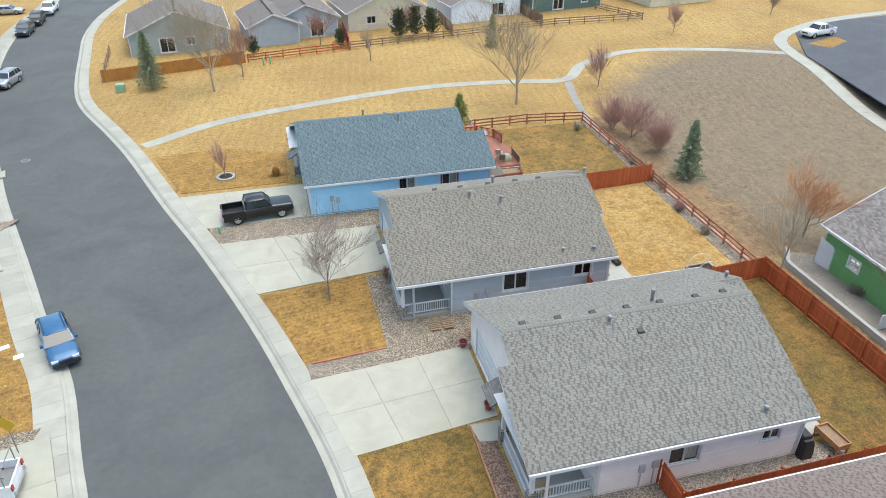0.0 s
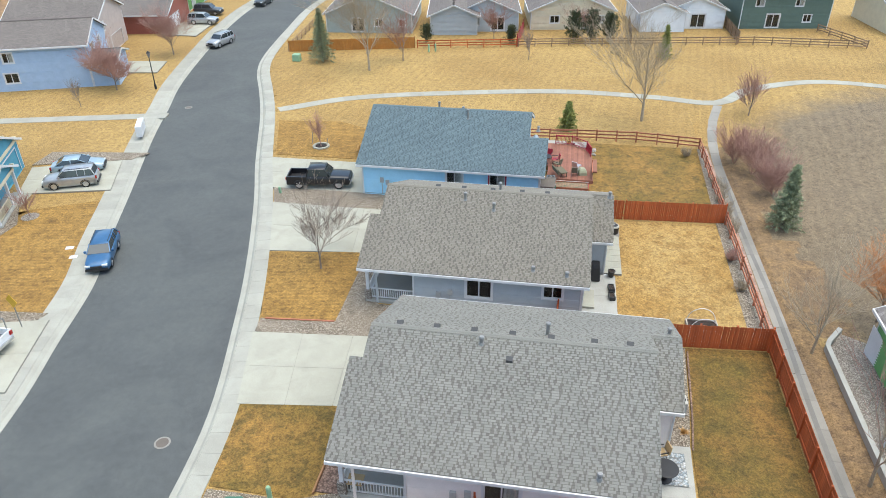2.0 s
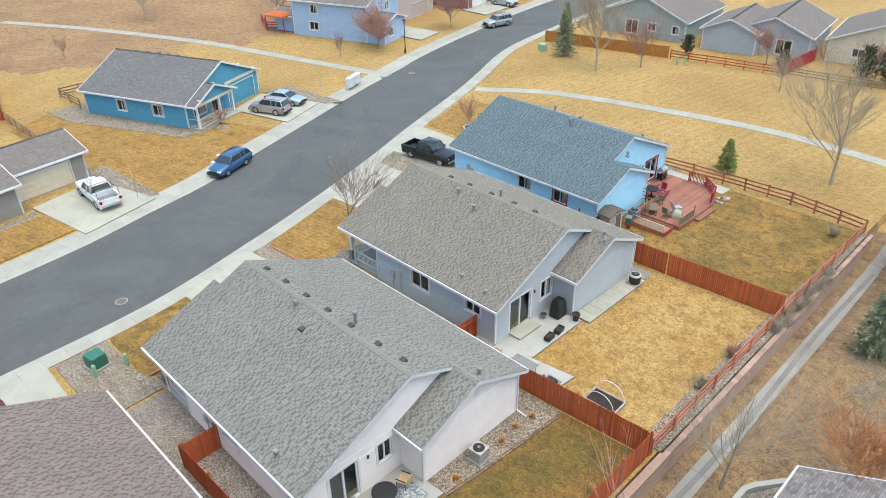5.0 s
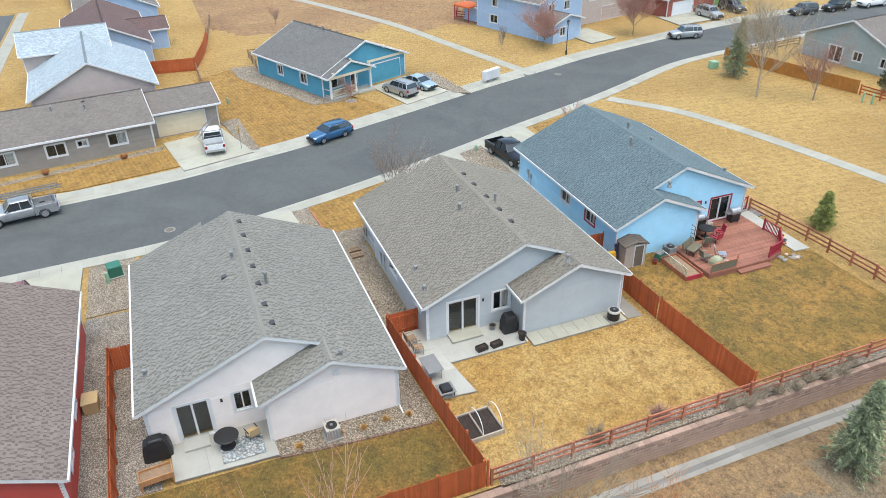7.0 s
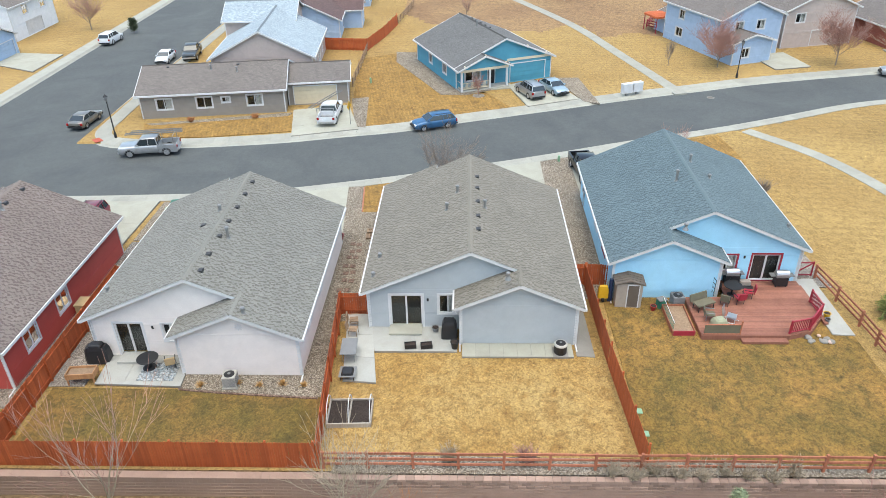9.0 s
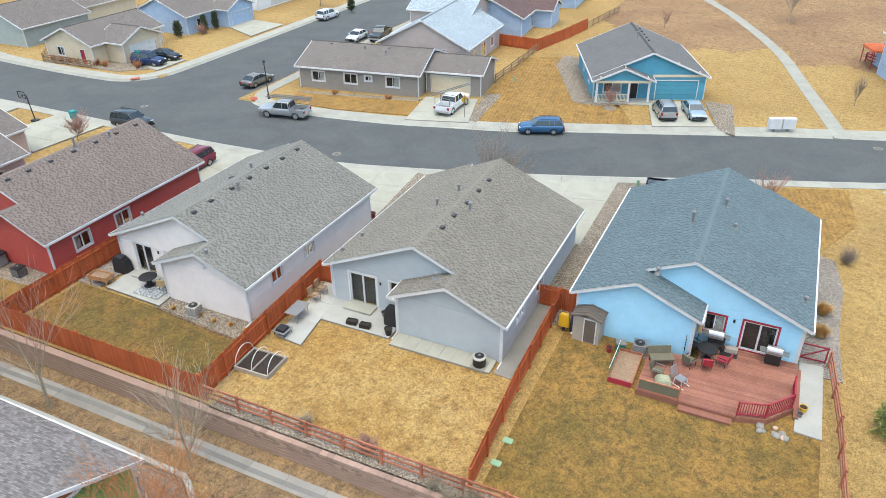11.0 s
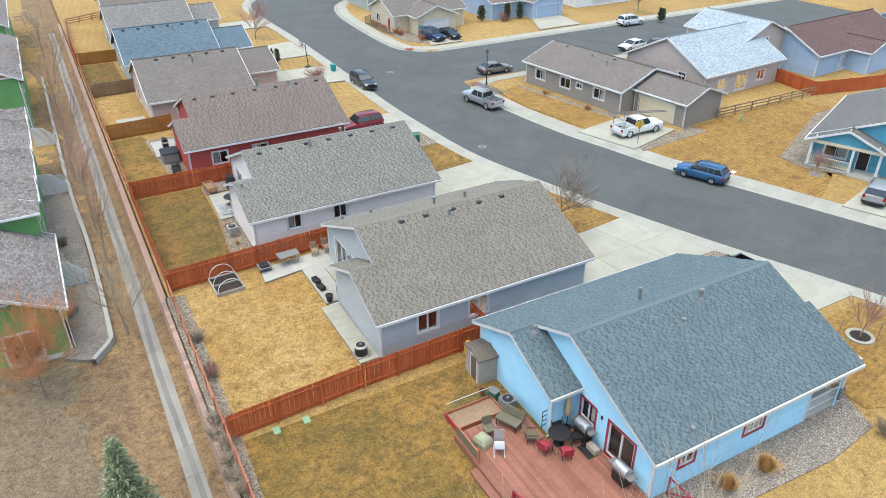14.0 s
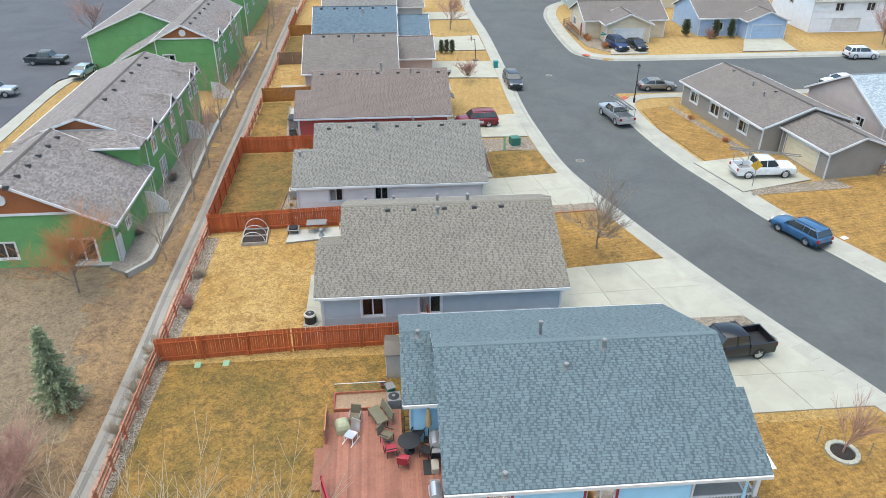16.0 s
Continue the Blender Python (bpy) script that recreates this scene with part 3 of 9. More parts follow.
def house_window(house, pl, o, frame_mat=None, panes=2, door=False, curtain=False, trim=0.12):
    s0, s1, z0, z1 = o
    curtain = curtain or (not door and int(abs(s0) * 10) % 3 > 0)
    mat = frame_mat or M_WHITE
    bm = bmesh.new()
    w = trim
    for a in ((s0 - w, s1 + w, z1, z1 + w), (s0 - w, s1 + w, z0 - w, z0), (s0 - w, s0, z0, z1), (s1, s1 + w, z0, z1)):
        pbox(bm, pl, a[0], a[1], a[2], a[3], 0.0, 0.05)
    win = part("patio_door" if door else "window", bm, mat, house)
    bm = bmesh.new()
    k = 0.09 if door else 0.065
    for a in ((s0, s1, z1 - k, z1), (s0, s1, z0, z0 + k), (s0, s0 + k, z0 + k, z1 - k), (s1 - k, s1, z0 + k, z1 - k)):
        pbox(bm, pl, a[0], a[1], a[2], a[3], -0.09, -0.01)
    for i in range(1, panes):
        c = s0 + (s1 - s0) * i / panes
        pbox(bm, pl, c - k * 0.6, c + k * 0.6, z0 + k, z1 - k, -0.09, -0.012)
    part("sash", bm, M_WHITE, win)
    for i in range(panes):
        a, b = s0 + (s1 - s0) * i / panes + 0.03, s0 + (s1 - s0) * (i + 1) / panes - 0.03
        bm = bmesh.new()
        pbox(bm, pl, a, b, z0 + k, z1 - k, -0.055, -0.045)
        g = part("pane", bm, M_GLASS, win)
        g.visible_shadow = False
    if curtain:
        bm = bmesh.new()
        n = 10
        a, b = s0 + (s1 - s0) * 0.55, s1
        for i in range(n):
            q0, q1 = a + (b - a) * i / n, a + (b - a) * (i + 1) / n
            d0, d1 = -0.2 - 0.03 * (i % 2), -0.2 - 0.03 * ((i + 1) % 2)
            v = [bm.verts.new(pl(*q)) for q in ((q0, z0, d0), (q1, z0, d1), (q1, z1, d1), (q0, z1, d0))]
            bm.faces.new(v)
        part("curtain", bm, M_CURTAIN, win)
    return win


def roof_plane_shingles(parent, frame_pt, rows_span, length, mat, exposure=0.14, parts_box=None):
    """Courses of laminated tabs. frame_pt(u, w, h): point at u along the eave, w up the slope, h over it.
    rows_span(w): the (u0, u1) ranges of a course."""
    rng = random.Random(len(bpy.data.objects))
    verts, faces, dark, kept = [], [], [], 0
    # Short low tabs take a darker copy: laminate shadow band put into the colour.
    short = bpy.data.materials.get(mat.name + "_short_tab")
    n = int(length / exposure)
    for r in range(n + 1):
        w0, w1 = r * exposure, min(length, (r + 1) * exposure + 0.02)
        for u0, u1 in rows_span(w0 + exposure / 2):
            u = u0 - rng.random() * 0.8
            gap = True
            while u < u1 - 0.02:
                gap = not gap
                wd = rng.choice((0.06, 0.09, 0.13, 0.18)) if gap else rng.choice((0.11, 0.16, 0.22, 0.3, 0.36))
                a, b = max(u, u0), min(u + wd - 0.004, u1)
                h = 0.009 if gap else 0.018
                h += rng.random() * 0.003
                if b - a > 0.03:
                    q = [frame_pt(a, w0, 0), frame_pt(b, w0, 0), frame_pt(b, w0, h), frame_pt(a, w0, h), frame_pt(b, w1, h * 0.2), frame_pt(a, w1, h * 0.2)]
                    f = [(0, 1, 2, 3), (3, 2, 4, 5), (0, 3, 5), (1, 4, 2)]
                    if parts_box and parts_box(a, w0) and kept < 290:
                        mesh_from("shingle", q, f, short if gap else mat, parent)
                        kept += 1
                    else:
                        o = len(verts)
                        verts += q
                        faces += [tuple(o + k for k in g) for g in f]
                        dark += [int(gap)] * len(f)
                u += wd
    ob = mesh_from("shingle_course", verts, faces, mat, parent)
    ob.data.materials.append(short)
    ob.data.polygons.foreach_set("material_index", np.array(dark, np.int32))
    ob["kind"] = "stuff"
    return ob


def slope_slab(bm, pts, thick=0.14):
    """A roof slab under the four or more corner points, given anticlockwise from above."""
    hi = [bm.verts.new(p) for p in pts]
    lo = [bm.verts.new((p[0], p[1], p[2] - thick)) for p in pts]
    f = bm.faces.new(hi)
    g = bm.faces.new(lo[::-1])
    n = len(pts)
    for i in range(n):
        bm.faces.new((lo[i], lo[(i + 1) % n], hi[(i + 1) % n], hi[i]))
    return f


def uv_roof(ob):
    """Lays out course coordinates in metres on a roof mesh."""
    me = ob.data
    uv = me.uv_layers.new(name="courses")
    for p in me.polygons:
        n = p.normal
        up = Vector((0, 0, 1)) - n * n.z
        up = up.normalized() if up.length > 0.05 else Vector((0, 1, 0))
        al = up.cross(n)
        for li in p.loop_indices:
            co = me.vertices[me.loops[li].vertex_index].co
            uv.data[li].uv = (co.dot(al), co.dot(up))


def gable(house, x0, x1, y0, y1, ze, slope, wall_mat, roof_mat, axis="x", over=0.4, openings=None, base=0.0, walls="wesn", trim=None, ends=True, ridge_cap=True):
    """A gabled volume: roof edges x0..x1, y0..y1 with the ridge along axis; eaves at ze. openings: face -> list of (s0, s1, z0, z1)."""
    openings = openings or {}
    trim = trim or M_WHITE
    half = (y1 - y0) / 2 if axis == "x" else (x1 - x0) / 2
    zr = ze + half * slope
    wz = ze + over * slope - 0.14
    wx0, wx1, wy0, wy1 = x0 + over, x1 - over, y0 + over, y1 - over
    for face in walls:
        at = {"w": wx0, "e": wx1, "s": wy0, "n": wy1}[face]
        s0, s1 = (wy0, wy1) if face in "we" else (wx0, wx1)
        pl = placer(face, at)
        is_gable = (axis == "x") == (face in "we")
        ops = openings.get(face, [])
        bm = bmesh.new()
        if face in "we":
            wall_strips(bm, pl, s0, s1, base, wz, slope if is_gable else None, (s0 + s1) / 2, [o[:4] for o in ops])
        else:
            wall_strips(bm, pl, s0 + 0.13, s1 - 0.13, base, wz, slope if is_gable else None, (s0 + s1) / 2, [o[:4] for o in ops])
        part("wall", bm, wall_mat, house)
        for o in ops:
            kind = o[4] if len(o) > 4 else "window"
            if kind == "garage":
                garage_door(house, pl, o, o[5] if len(o) > 5 else M_WHITE)
            elif kind == "door":
                entry_door(house, pl, o, o[5] if len(o) > 5 else M_WHITE)
            else:
                house_window(house, pl, o[:4], o[5] if len(o) > 5 else None, o[6] if len(o) > 6 else 2, kind == "patio")
        # corner boards
        bm = bmesh.new()
        pbox(bm, pl, s0 - 0.03, s0 + 0.09, base, wz, 0.0, 0.035)
        part("corner_trim", bm, trim, house)
        bm = bmesh.new()
        pbox(bm, pl, s1 - 0.09, s1 + 0.03, base, wz, 0.0, 0.035)
        part("corner_trim", bm, trim, house)
    # box behind the openings, painted near-black in place of indoor shade
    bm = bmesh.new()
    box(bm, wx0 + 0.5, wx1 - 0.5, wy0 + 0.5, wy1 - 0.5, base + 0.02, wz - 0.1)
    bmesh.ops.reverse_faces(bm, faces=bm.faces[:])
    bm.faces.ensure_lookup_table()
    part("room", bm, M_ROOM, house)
    bm = bmesh.new()
    if axis == "x":
        ym = (y0 + y1) / 2
        slope_slab(bm, [(x0, y0, ze), (x1, y0, ze), (x1, ym, zr), (x0, ym, zr)])
        slope_slab(bm, [(x0, ym, zr), (x1, ym, zr), (x1, y1, ze), (x0, y1, ze)])
    else:
        xm = (x0 + x1) / 2
        slope_slab(bm, [(x0, y0, ze), (xm, y0, zr), (xm, y1, zr), (x0, y1, ze)])
        slope_slab(bm, [(xm, y0, zr), (x1, y0, ze), (x1, y1, ze), (xm, y1, zr)])
    r = part("roof", bm, roof_mat, house)
    uv_roof(r)
    t, h = 0.03, 0.2
    if axis == "x":
        for y, s in ((y0, -1), (y1, 1)):
            bm = bmesh.new()
            box(bm, x0 - t, x1 + t, min(y, y + s * 0.1), max(y, y + s * 0.1), ze - h, ze - 0.01)
            part("gutter", bm, trim, house)
        for x in (x0, x1):
            for y in (y0, y1):
                bm = bmesh.new()
                bar(bm, (x, y, ze - 0.1), (x, (y0 + y1) / 2, zr - 0.1), 0.06, h)
                part("rake_board", bm, trim, house)
    else:
        for x, s in ((x0, -1), (x1, 1)):
            bm = bmesh.new()
            box(bm, min(x, x + s * 0.1), max(x, x + s * 0.1), y0 - t, y1 + t, ze - h, ze - 0.01)
            part("gutter", bm, trim, house)
        for y in (y0, y1):
            for x in (x0, x1):
                bm = bmesh.new()
                bar(bm, (x, y, ze - 0.1), ((x0 + x1) / 2, y, zr - 0.1), 0.06, h)
                part("rake_board", bm, trim, house)
    if ridge_cap:
        bm = bmesh.new()
        if axis == "x":
            ridge_caps(bm, (x0, (y0 + y1) / 2, zr), (x1, (y0 + y1) / 2, zr), slope)
        else:
            ridge_caps(bm, ((x0 + x1) / 2, y0, zr), ((x0 + x1) / 2, y1, zr), slope)
        part("ridge_cap", bm, roof_mat, r)
    return zr


def ridge_caps(bm, a, b, slope):
    """Overlapping cap shingles along a ridge, as one stepped strip."""
    a, b = Vector(a), Vector(b)
    d = b - a
    n = max(1, int(d.length / 0.2))
    step = d.length / n
    d.normalize()
    s = d.cross(Vector((0, 0, 1)))
    rings = []
    for i in range(n):
        for along, h in ((i * step, 0.05), ((i + 1) * step - 0.004, 0.024)):
            pt = a + d * along
            rings.append([bm.verts.new(pt + s * w + Vector((0, 0, h - abs(w) * slope - drop))) for w, drop in ((-0.15, 0.04), (-0.15, 0), (0, 0), (0.15, 0), (0.15, 0.04))])
    for p, q in zip(rings, rings[1:]):
        for k in range(4):
            bm.faces.new((p[k], p[k + 1], q[k + 1], q[k]))
    for r in (rings[0], rings[-1]):
        bm.faces.new(r)


def garage_door(house, pl, o, mat):
    s0, s1, z0, z1 = o[:4]
    bm = bmesh.new()
    for a in ((s0 - 0.1, s1 + 0.1, z1, z1 + 0.12), (s0 - 0.1, s0, z0, z1), (s1, s1 + 0.1, z0, z1)):
        pbox(bm, pl, *a, 0.0, 0.05)
    g = part("garage_door", bm, M_WHITE, house)
    n = 4
    for i in range(n):
        a, b = z0 + (z1 - z0) * i / n, z0 + (z1 - z0) * (i + 1) / n
        bm = bmesh.new()
        pbox(bm, pl, s0, s1, a + 0.008, b - 0.008, -0.1, -0.05)
        k = 4
        for j in range(k):
            c0, c1 = s0 + (s1 - s0) * j / k, s0 + (s1 - s0) * (j + 1) / k
            pbox(bm, pl, c0 + 0.12, c1 - 0.12, a + 0.1, b - 0.1, -0.05, -0.035)
        part("panel", bm, mat, g)


def entry_door(house, pl, o, mat):
    s0, s1, z0, z1 = o[:4]
    bm = bmesh.new()
    for a in ((s0 - 0.08, s1 + 0.08, z1, z1 + 0.1), (s0 - 0.08, s0, z0, z1), (s1, s1 + 0.08, z0, z1)):
        pbox(bm, pl, *a, 0.0, 0.05)
    g = part("door_frame", bm, M_WHITE, house)
    bm = bmesh.new()
    pbox(bm, pl, s0, s1, z0, z1, -0.09, -0.05)
    for i in range(2):
        for j in range(2):
            c = s0 + (s1 - s0) * i / 2
            pbox(bm, pl, c + 0.08, c + (s1 - s0) / 2 - 0.08, z0 + 0.15 + j * 0.95, z0 + 0.9 + j * 0.95, -0.05, -0.035)
    part("door", bm, mat, g)


def vent_box(house, x, y, z, mat=None):
    """A low slant-backed roof vent on its flashing."""
    bm = bmesh.new()
    v = [bm.verts.new(q) for q in ((x - 0.18, y - 0.19, z - 0.14), (x + 0.18, y - 0.19, z - 0.14), (x + 0.18, y + 0.19, z - 0.2), (x - 0.18, y + 0.19, z - 0.2),
                                   (x - 0.17, y - 0.15, z + 0.07), (x + 0.17, y - 0.15, z + 0.07), (x + 0.17, y + 0.15, z + 0.12), (x - 0.17, y + 0.15, z + 0.12))]
    for f in ((4, 5, 6, 7), (0, 1, 5, 4), (1, 2, 6, 5), (2, 3, 7, 6), (3, 0, 4, 7)):
        bm.faces.new([v[k] for k in f])
    part("roof_vent", bm, mat or M_VENT, house, "dark box roof vent")


def flue(house, x, y, z, h=0.6, r=0.09, cap=True):
    bm = bmesh.new()
    prof = [(r * 2.2, z - 0.12), (r * 1.1, z + 0.08), (r, z + 0.09), (r, z + h)]
    if cap:
        prof += [(r * 1.5, z + h), (r * 1.5, z + h + 0.06), (r * 1.1, z + h + 0.12)]
    lathe(bm, prof, 10, x, y)
    part("flue", bm, M_METAL, house, "galvanised roof flue")


RS, RE = 0.433, 3.06          # roof slope and eave height of the ranch houses


def ranch(name, label, x, y, rot, side, wall_mat, roof_mat, trim, rear_ops, south_ops, north_ops, front_mat=None, porch=True, parts_box=None, step=-0.7, pv=1.9):
    """Ranch house: main gable with a projecting rear wing on side (+1 north, -1 south) and a corner porch on the other.
    Own axes: x from the front roof edge to the rear, y north, ridge at y = 0."""
    h = thing(name, label, "house", x, y, 0, rot)
    HW, L, WX, WR = 6.87, 14.67, 16.32, 2.95
    ov = 0.4
    zr = RE + HW * RS
    wz = RE + ov * RS - 0.14
    s = side

    def ops_for(lst):
        return [o[:4] for o in lst]

    def fill(pl, lst):
        for o in lst:
            kind = o[4] if len(o) > 4 else "window"
            if kind == "garage":
                garage_door(h, pl, o, o[5])
            elif kind == "door":
                entry_door(h, pl, o, o[5])
            else:
                house_window(h, pl, o[:4], o[5] if len(o) > 5 else None, 2, kind == "patio")
    # long walls
    porch_len = 2.6
    for face, lst, sgn in (("s", south_ops, -1), ("n", north_ops, 1)):
        a0 = ov + (porch_len if sgn == -s else 0)
        a1 = (WX if sgn == s else L) - ov
        pl = placer(face, sgn * (HW - ov))
        bm = bmesh.new()
        wall_strips(bm, pl, a0 + 0.13, a1 - 0.13, 0.0, wz, None, None, ops_for(lst))
        part("wall", bm, wall_mat, h)
        fill(pl, lst)
        bm = bmesh.new()
        pbox(bm, pl, a0 - 0.02, a0 + 0.09, 0, wz, 0.0, 0.035)
        part("corner_trim", bm, trim, h)
        bm = bmesh.new()
        pbox(bm, pl, a1 - 0.09, a1 + 0.02, 0, wz, 0.0, 0.035)
        part("corner_trim", bm, trim, h)
        bm = bmesh.new()
        pbox(bm, pl, a0, a1, 0, 0.22, -0.1, 0.012)
        part("foundation", bm, M_GUTTER, h)
    # rear main gable, over its full width
    pl = placer("e", L - ov)
    bm = bmesh.new()
    main_ops = [o for o in rear_ops if o[6] == "main"]
    wing_ops = [o for o in rear_ops if o[6] == "wing"]
    wall_strips(bm, pl, -(HW - ov), HW - ov, 0.0, wz, RS, 0, ops_for(main_ops))
    part("wall", bm, wall_mat, h)
    fill(pl, main_ops)
    bm = bmesh.new()
    e = -s * (HW - ov)
    pbox(bm, pl, min(e, e + s * 0.11), max(e, e + s * 0.11), 0, wz, 0.0, 0.035)
    part("corner_trim", bm, trim, h)
    # rear wing
    v0, v1 = sorted((s * -0.6, s * (HW - ov)))
    pl = placer("e", WX - ov)
    bm = bmesh.new()
    wall_strips(bm, pl, v0, v1, 0.0, wz, RS, s * WR, ops_for(wing_ops))
    part("wall", bm, wall_mat, h)
    fill(pl, wing_ops)
    bm = bmesh.new()
    pbox(bm, pl, v0 - 0.02, v0 + 0.1, 0, wz, 0, 0.035)
    part("corner_trim", bm, trim, h)
    bm = bmesh.new()
    pbox(bm, pl, v1 - 0.1, v1 + 0.02, 0, wz, 0, 0.035)
    part("corner_trim", bm, trim, h)
    pl = placer("s" if s > 0 else "n", s * -0.6)
    bm = bmesh.new()
    wall_strips(bm, pl, L - ov + 0.02, WX - ov - 0.13, 0.0, wz)
    part("wall", bm, wall_mat, h)
    # front gable and garage
    pl = placer("w", ov)
    bm = bmesh.new()
    g0, g1 = sorted((s * 0.35, s * 5.25))
    fo = [(g0, g1, 0.08, 2.25, "garage", front_mat or M_WHITE)]
    wall_strips(bm, pl, -(HW - ov), HW - ov, 0.0, wz, RS, 0, [fo[0][:4]] + ([(min(-s * 1.6, -s * 6.44), max(-s * 1.6, -s * 6.44), 0.0, wz)] if porch else []))
    part("wall", bm, wall_mat, h)
    fill(pl, fo)
    # porch: back wall, deck, posts, rail
    if porch:
        p0, p1 = sorted((-s * 1.5, -s * 6.45))
        pl = placer("w", ov + porch_len)
        bm = bmesh.new()
        d0 = -s * 2.6
        po = [(d0 - 0.46, d0 + 0.46, 0.2, 2.25, "door", M_BLACK), (-s * 4.6 - 0.6, -s * 4.6 + 0.6, 1.0, 2.2, "window", None)]
        wall_strips(bm, pl, p0, p1, 0.0, wz, None, None, ops_for(po))
        part("wall", bm, wall_mat, h)
        fill(pl, po)
        pl = placer("s" if s < 0 else "n", -s * 1.5)
        bm = bmesh.new()
        wall_strips(bm, pl, ov, ov + porch_len, 0.0, wz)
        part("wall", bm, wall_mat, h)
        bm = bmesh.new()
        box(bm, -0.35, ov + porch_len, p0, p1, 0.0, 0.2)
        part("porch_floor", bm, M_PATIO, h)
        bm = bmesh.new()
        box(bm, -0.7, ov + porch_len, p0 - 0.1, p1 + 0.1, wz - 0.06, wz - 0.02)
        part("porch_ceiling", bm, trim, h)
        yo = -s * 6.2
        for yy in (yo, -s * 1.9):
            bm = bmesh.new()
            box(bm, -0.45, 0.0, yy - 0.22, yy + 0.22, 0.0, 0.95)
            part("pier", bm, M_GRAVEL_GREY, h, "stone porch pier")
            bm = bmesh.new()
            box(bm, -0.33, -0.12, yy - 0.1, yy + 0.1, 0.95, wz - 0.05)
            part("porch_post", bm, trim, h)
        rail = bmesh.new()
        box(rail, -0.28, -0.2, min(yo, -s * 2.1), max(yo, -s * 2.1), 1.02, 1.1)
        box(rail, -0.28, -0.2, min(yo, -s * 2.1), max(yo, -s * 2.1), 0.32, 0.38)
        box(rail, -0.2, ov + porch_len, yo - 0.04, yo + 0.04, 1.02, 1.1)
        box(rail, -0.2, ov + porch_len, yo - 0.04, yo + 0.04, 0.32, 0.38)
        rl = part("porch_rail", rail, trim, h)
        q = min(yo, -s * 2.1)
        while q < max(yo, -s * 2.1):
            bm = bmesh.new()
            box(bm, -0.26, -0.22, q, q + 0.04, 0.38, 1.02)
            part("baluster", bm, trim, rl)
            q += 0.15
        q = 0.0
        while q < ov + porch_len:
            bm = bmesh.new()
            box(bm, q, q + 0.04, yo - 0.02, yo + 0.02, 0.38, 1.02)
            part("baluster", bm, trim, rl)
            q += 0.15
    # Inner box whose near-black paint stands in for the dim interior.
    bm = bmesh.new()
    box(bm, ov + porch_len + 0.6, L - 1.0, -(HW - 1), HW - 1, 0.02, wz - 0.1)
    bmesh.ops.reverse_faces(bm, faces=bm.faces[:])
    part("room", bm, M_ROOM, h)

    # roof slabs
    bm = bmesh.new()
    px = step

    def rz(v):
        return zr - abs(v) * RS
    slope_slab(bm, orient([(0, 0, zr), (L, 0, zr), (L, s * WR, rz(WR)), (WX, s * WR, rz(WR)), (WX, s * HW, RE), (0, s * HW, RE)]))
    slope_slab(bm, orient([(0, 0, zr), (L, 0, zr), (L, -s * HW, RE), (px, -s * HW, RE), (px, -s * pv, rz(pv)), (0, -s * pv, rz(pv))]))
    slope_slab(bm, orient([(L - ov, s * WR, rz(WR)), (WX, s * WR, rz(WR)), (WX, s * -1.0, RE), (L - ov, s * -1.0, RE)]))
    roof = part("roof", bm, roof_mat, h)
    k = math.hypot(1, RS)

    def on(sign, ridge=0.0):
        def f(u, w, hh):
            v = HW - w / k
            return (u, sign * v + 0.0, RE + (HW - v) * RS + hh + 0.004)
        return f
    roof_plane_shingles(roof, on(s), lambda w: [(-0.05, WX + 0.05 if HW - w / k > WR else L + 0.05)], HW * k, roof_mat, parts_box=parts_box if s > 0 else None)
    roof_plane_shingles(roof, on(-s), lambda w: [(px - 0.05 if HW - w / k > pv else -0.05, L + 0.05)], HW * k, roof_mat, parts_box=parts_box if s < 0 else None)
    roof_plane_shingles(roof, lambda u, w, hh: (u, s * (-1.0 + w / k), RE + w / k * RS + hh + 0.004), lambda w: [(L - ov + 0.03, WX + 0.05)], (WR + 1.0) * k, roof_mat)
    bm = bmesh.new()
    ridge_caps(bm, (0, 0, zr), (L, 0, zr), RS)
    part("ridge_cap", bm, roof_mat, roof)
    bm = bmesh.new()
    ridge_caps(bm, (L - ov, s * WR, rz(WR)), (WX, s * WR, rz(WR)), RS)
    part("ridge_cap", bm, roof_mat, roof)
    # fascia, rakes, gutters
    for a, b in (((0, 0, zr), (0, s * HW, RE)), ((L, 0, zr), (L, s * WR, rz(WR))), ((WX, s * WR, rz(WR)), (WX, s * HW, RE)), ((WX, s * WR, rz(WR)), (WX, s * -1.0, RE)),
                 ((L, 0, zr), (L, -s * HW, RE)), ((0, 0, zr), (0, -s * pv, rz(pv))), ((px, -s * pv, rz(pv)), (px, -s * HW, RE)), ((0, -s * pv, rz(pv)), (px, -s * pv, rz(pv)))):
        bm = bmesh.new()
        bar(bm, (a[0], a[1], a[2] - 0.125), (b[0], b[1], b[2] - 0.125), 0.055, 0.2)
        part("rake_board", bm, trim, h)
    for yy, a, b in ((s * HW, 0, WX), (-s * HW, px, L), (s * -1.0, L - ov, WX)):
        bm = bmesh.new()
        y0, y1 = sorted((yy, yy + (0.11 if yy > 0 or (yy == s * -1.0 and s < 0) else -0.11)))
        box(bm, a - 0.02, b + 0.02, y0, y1, RE - 0.2, RE - 0.045)
        box(bm, a - 0.02, b + 0.02, y1 - 0.02 if yy > 0 else y0, y1 if yy > 0 else y0 + 0.02, RE - 0.045, RE - 0.02)
        part("gutter", bm, trim, h)
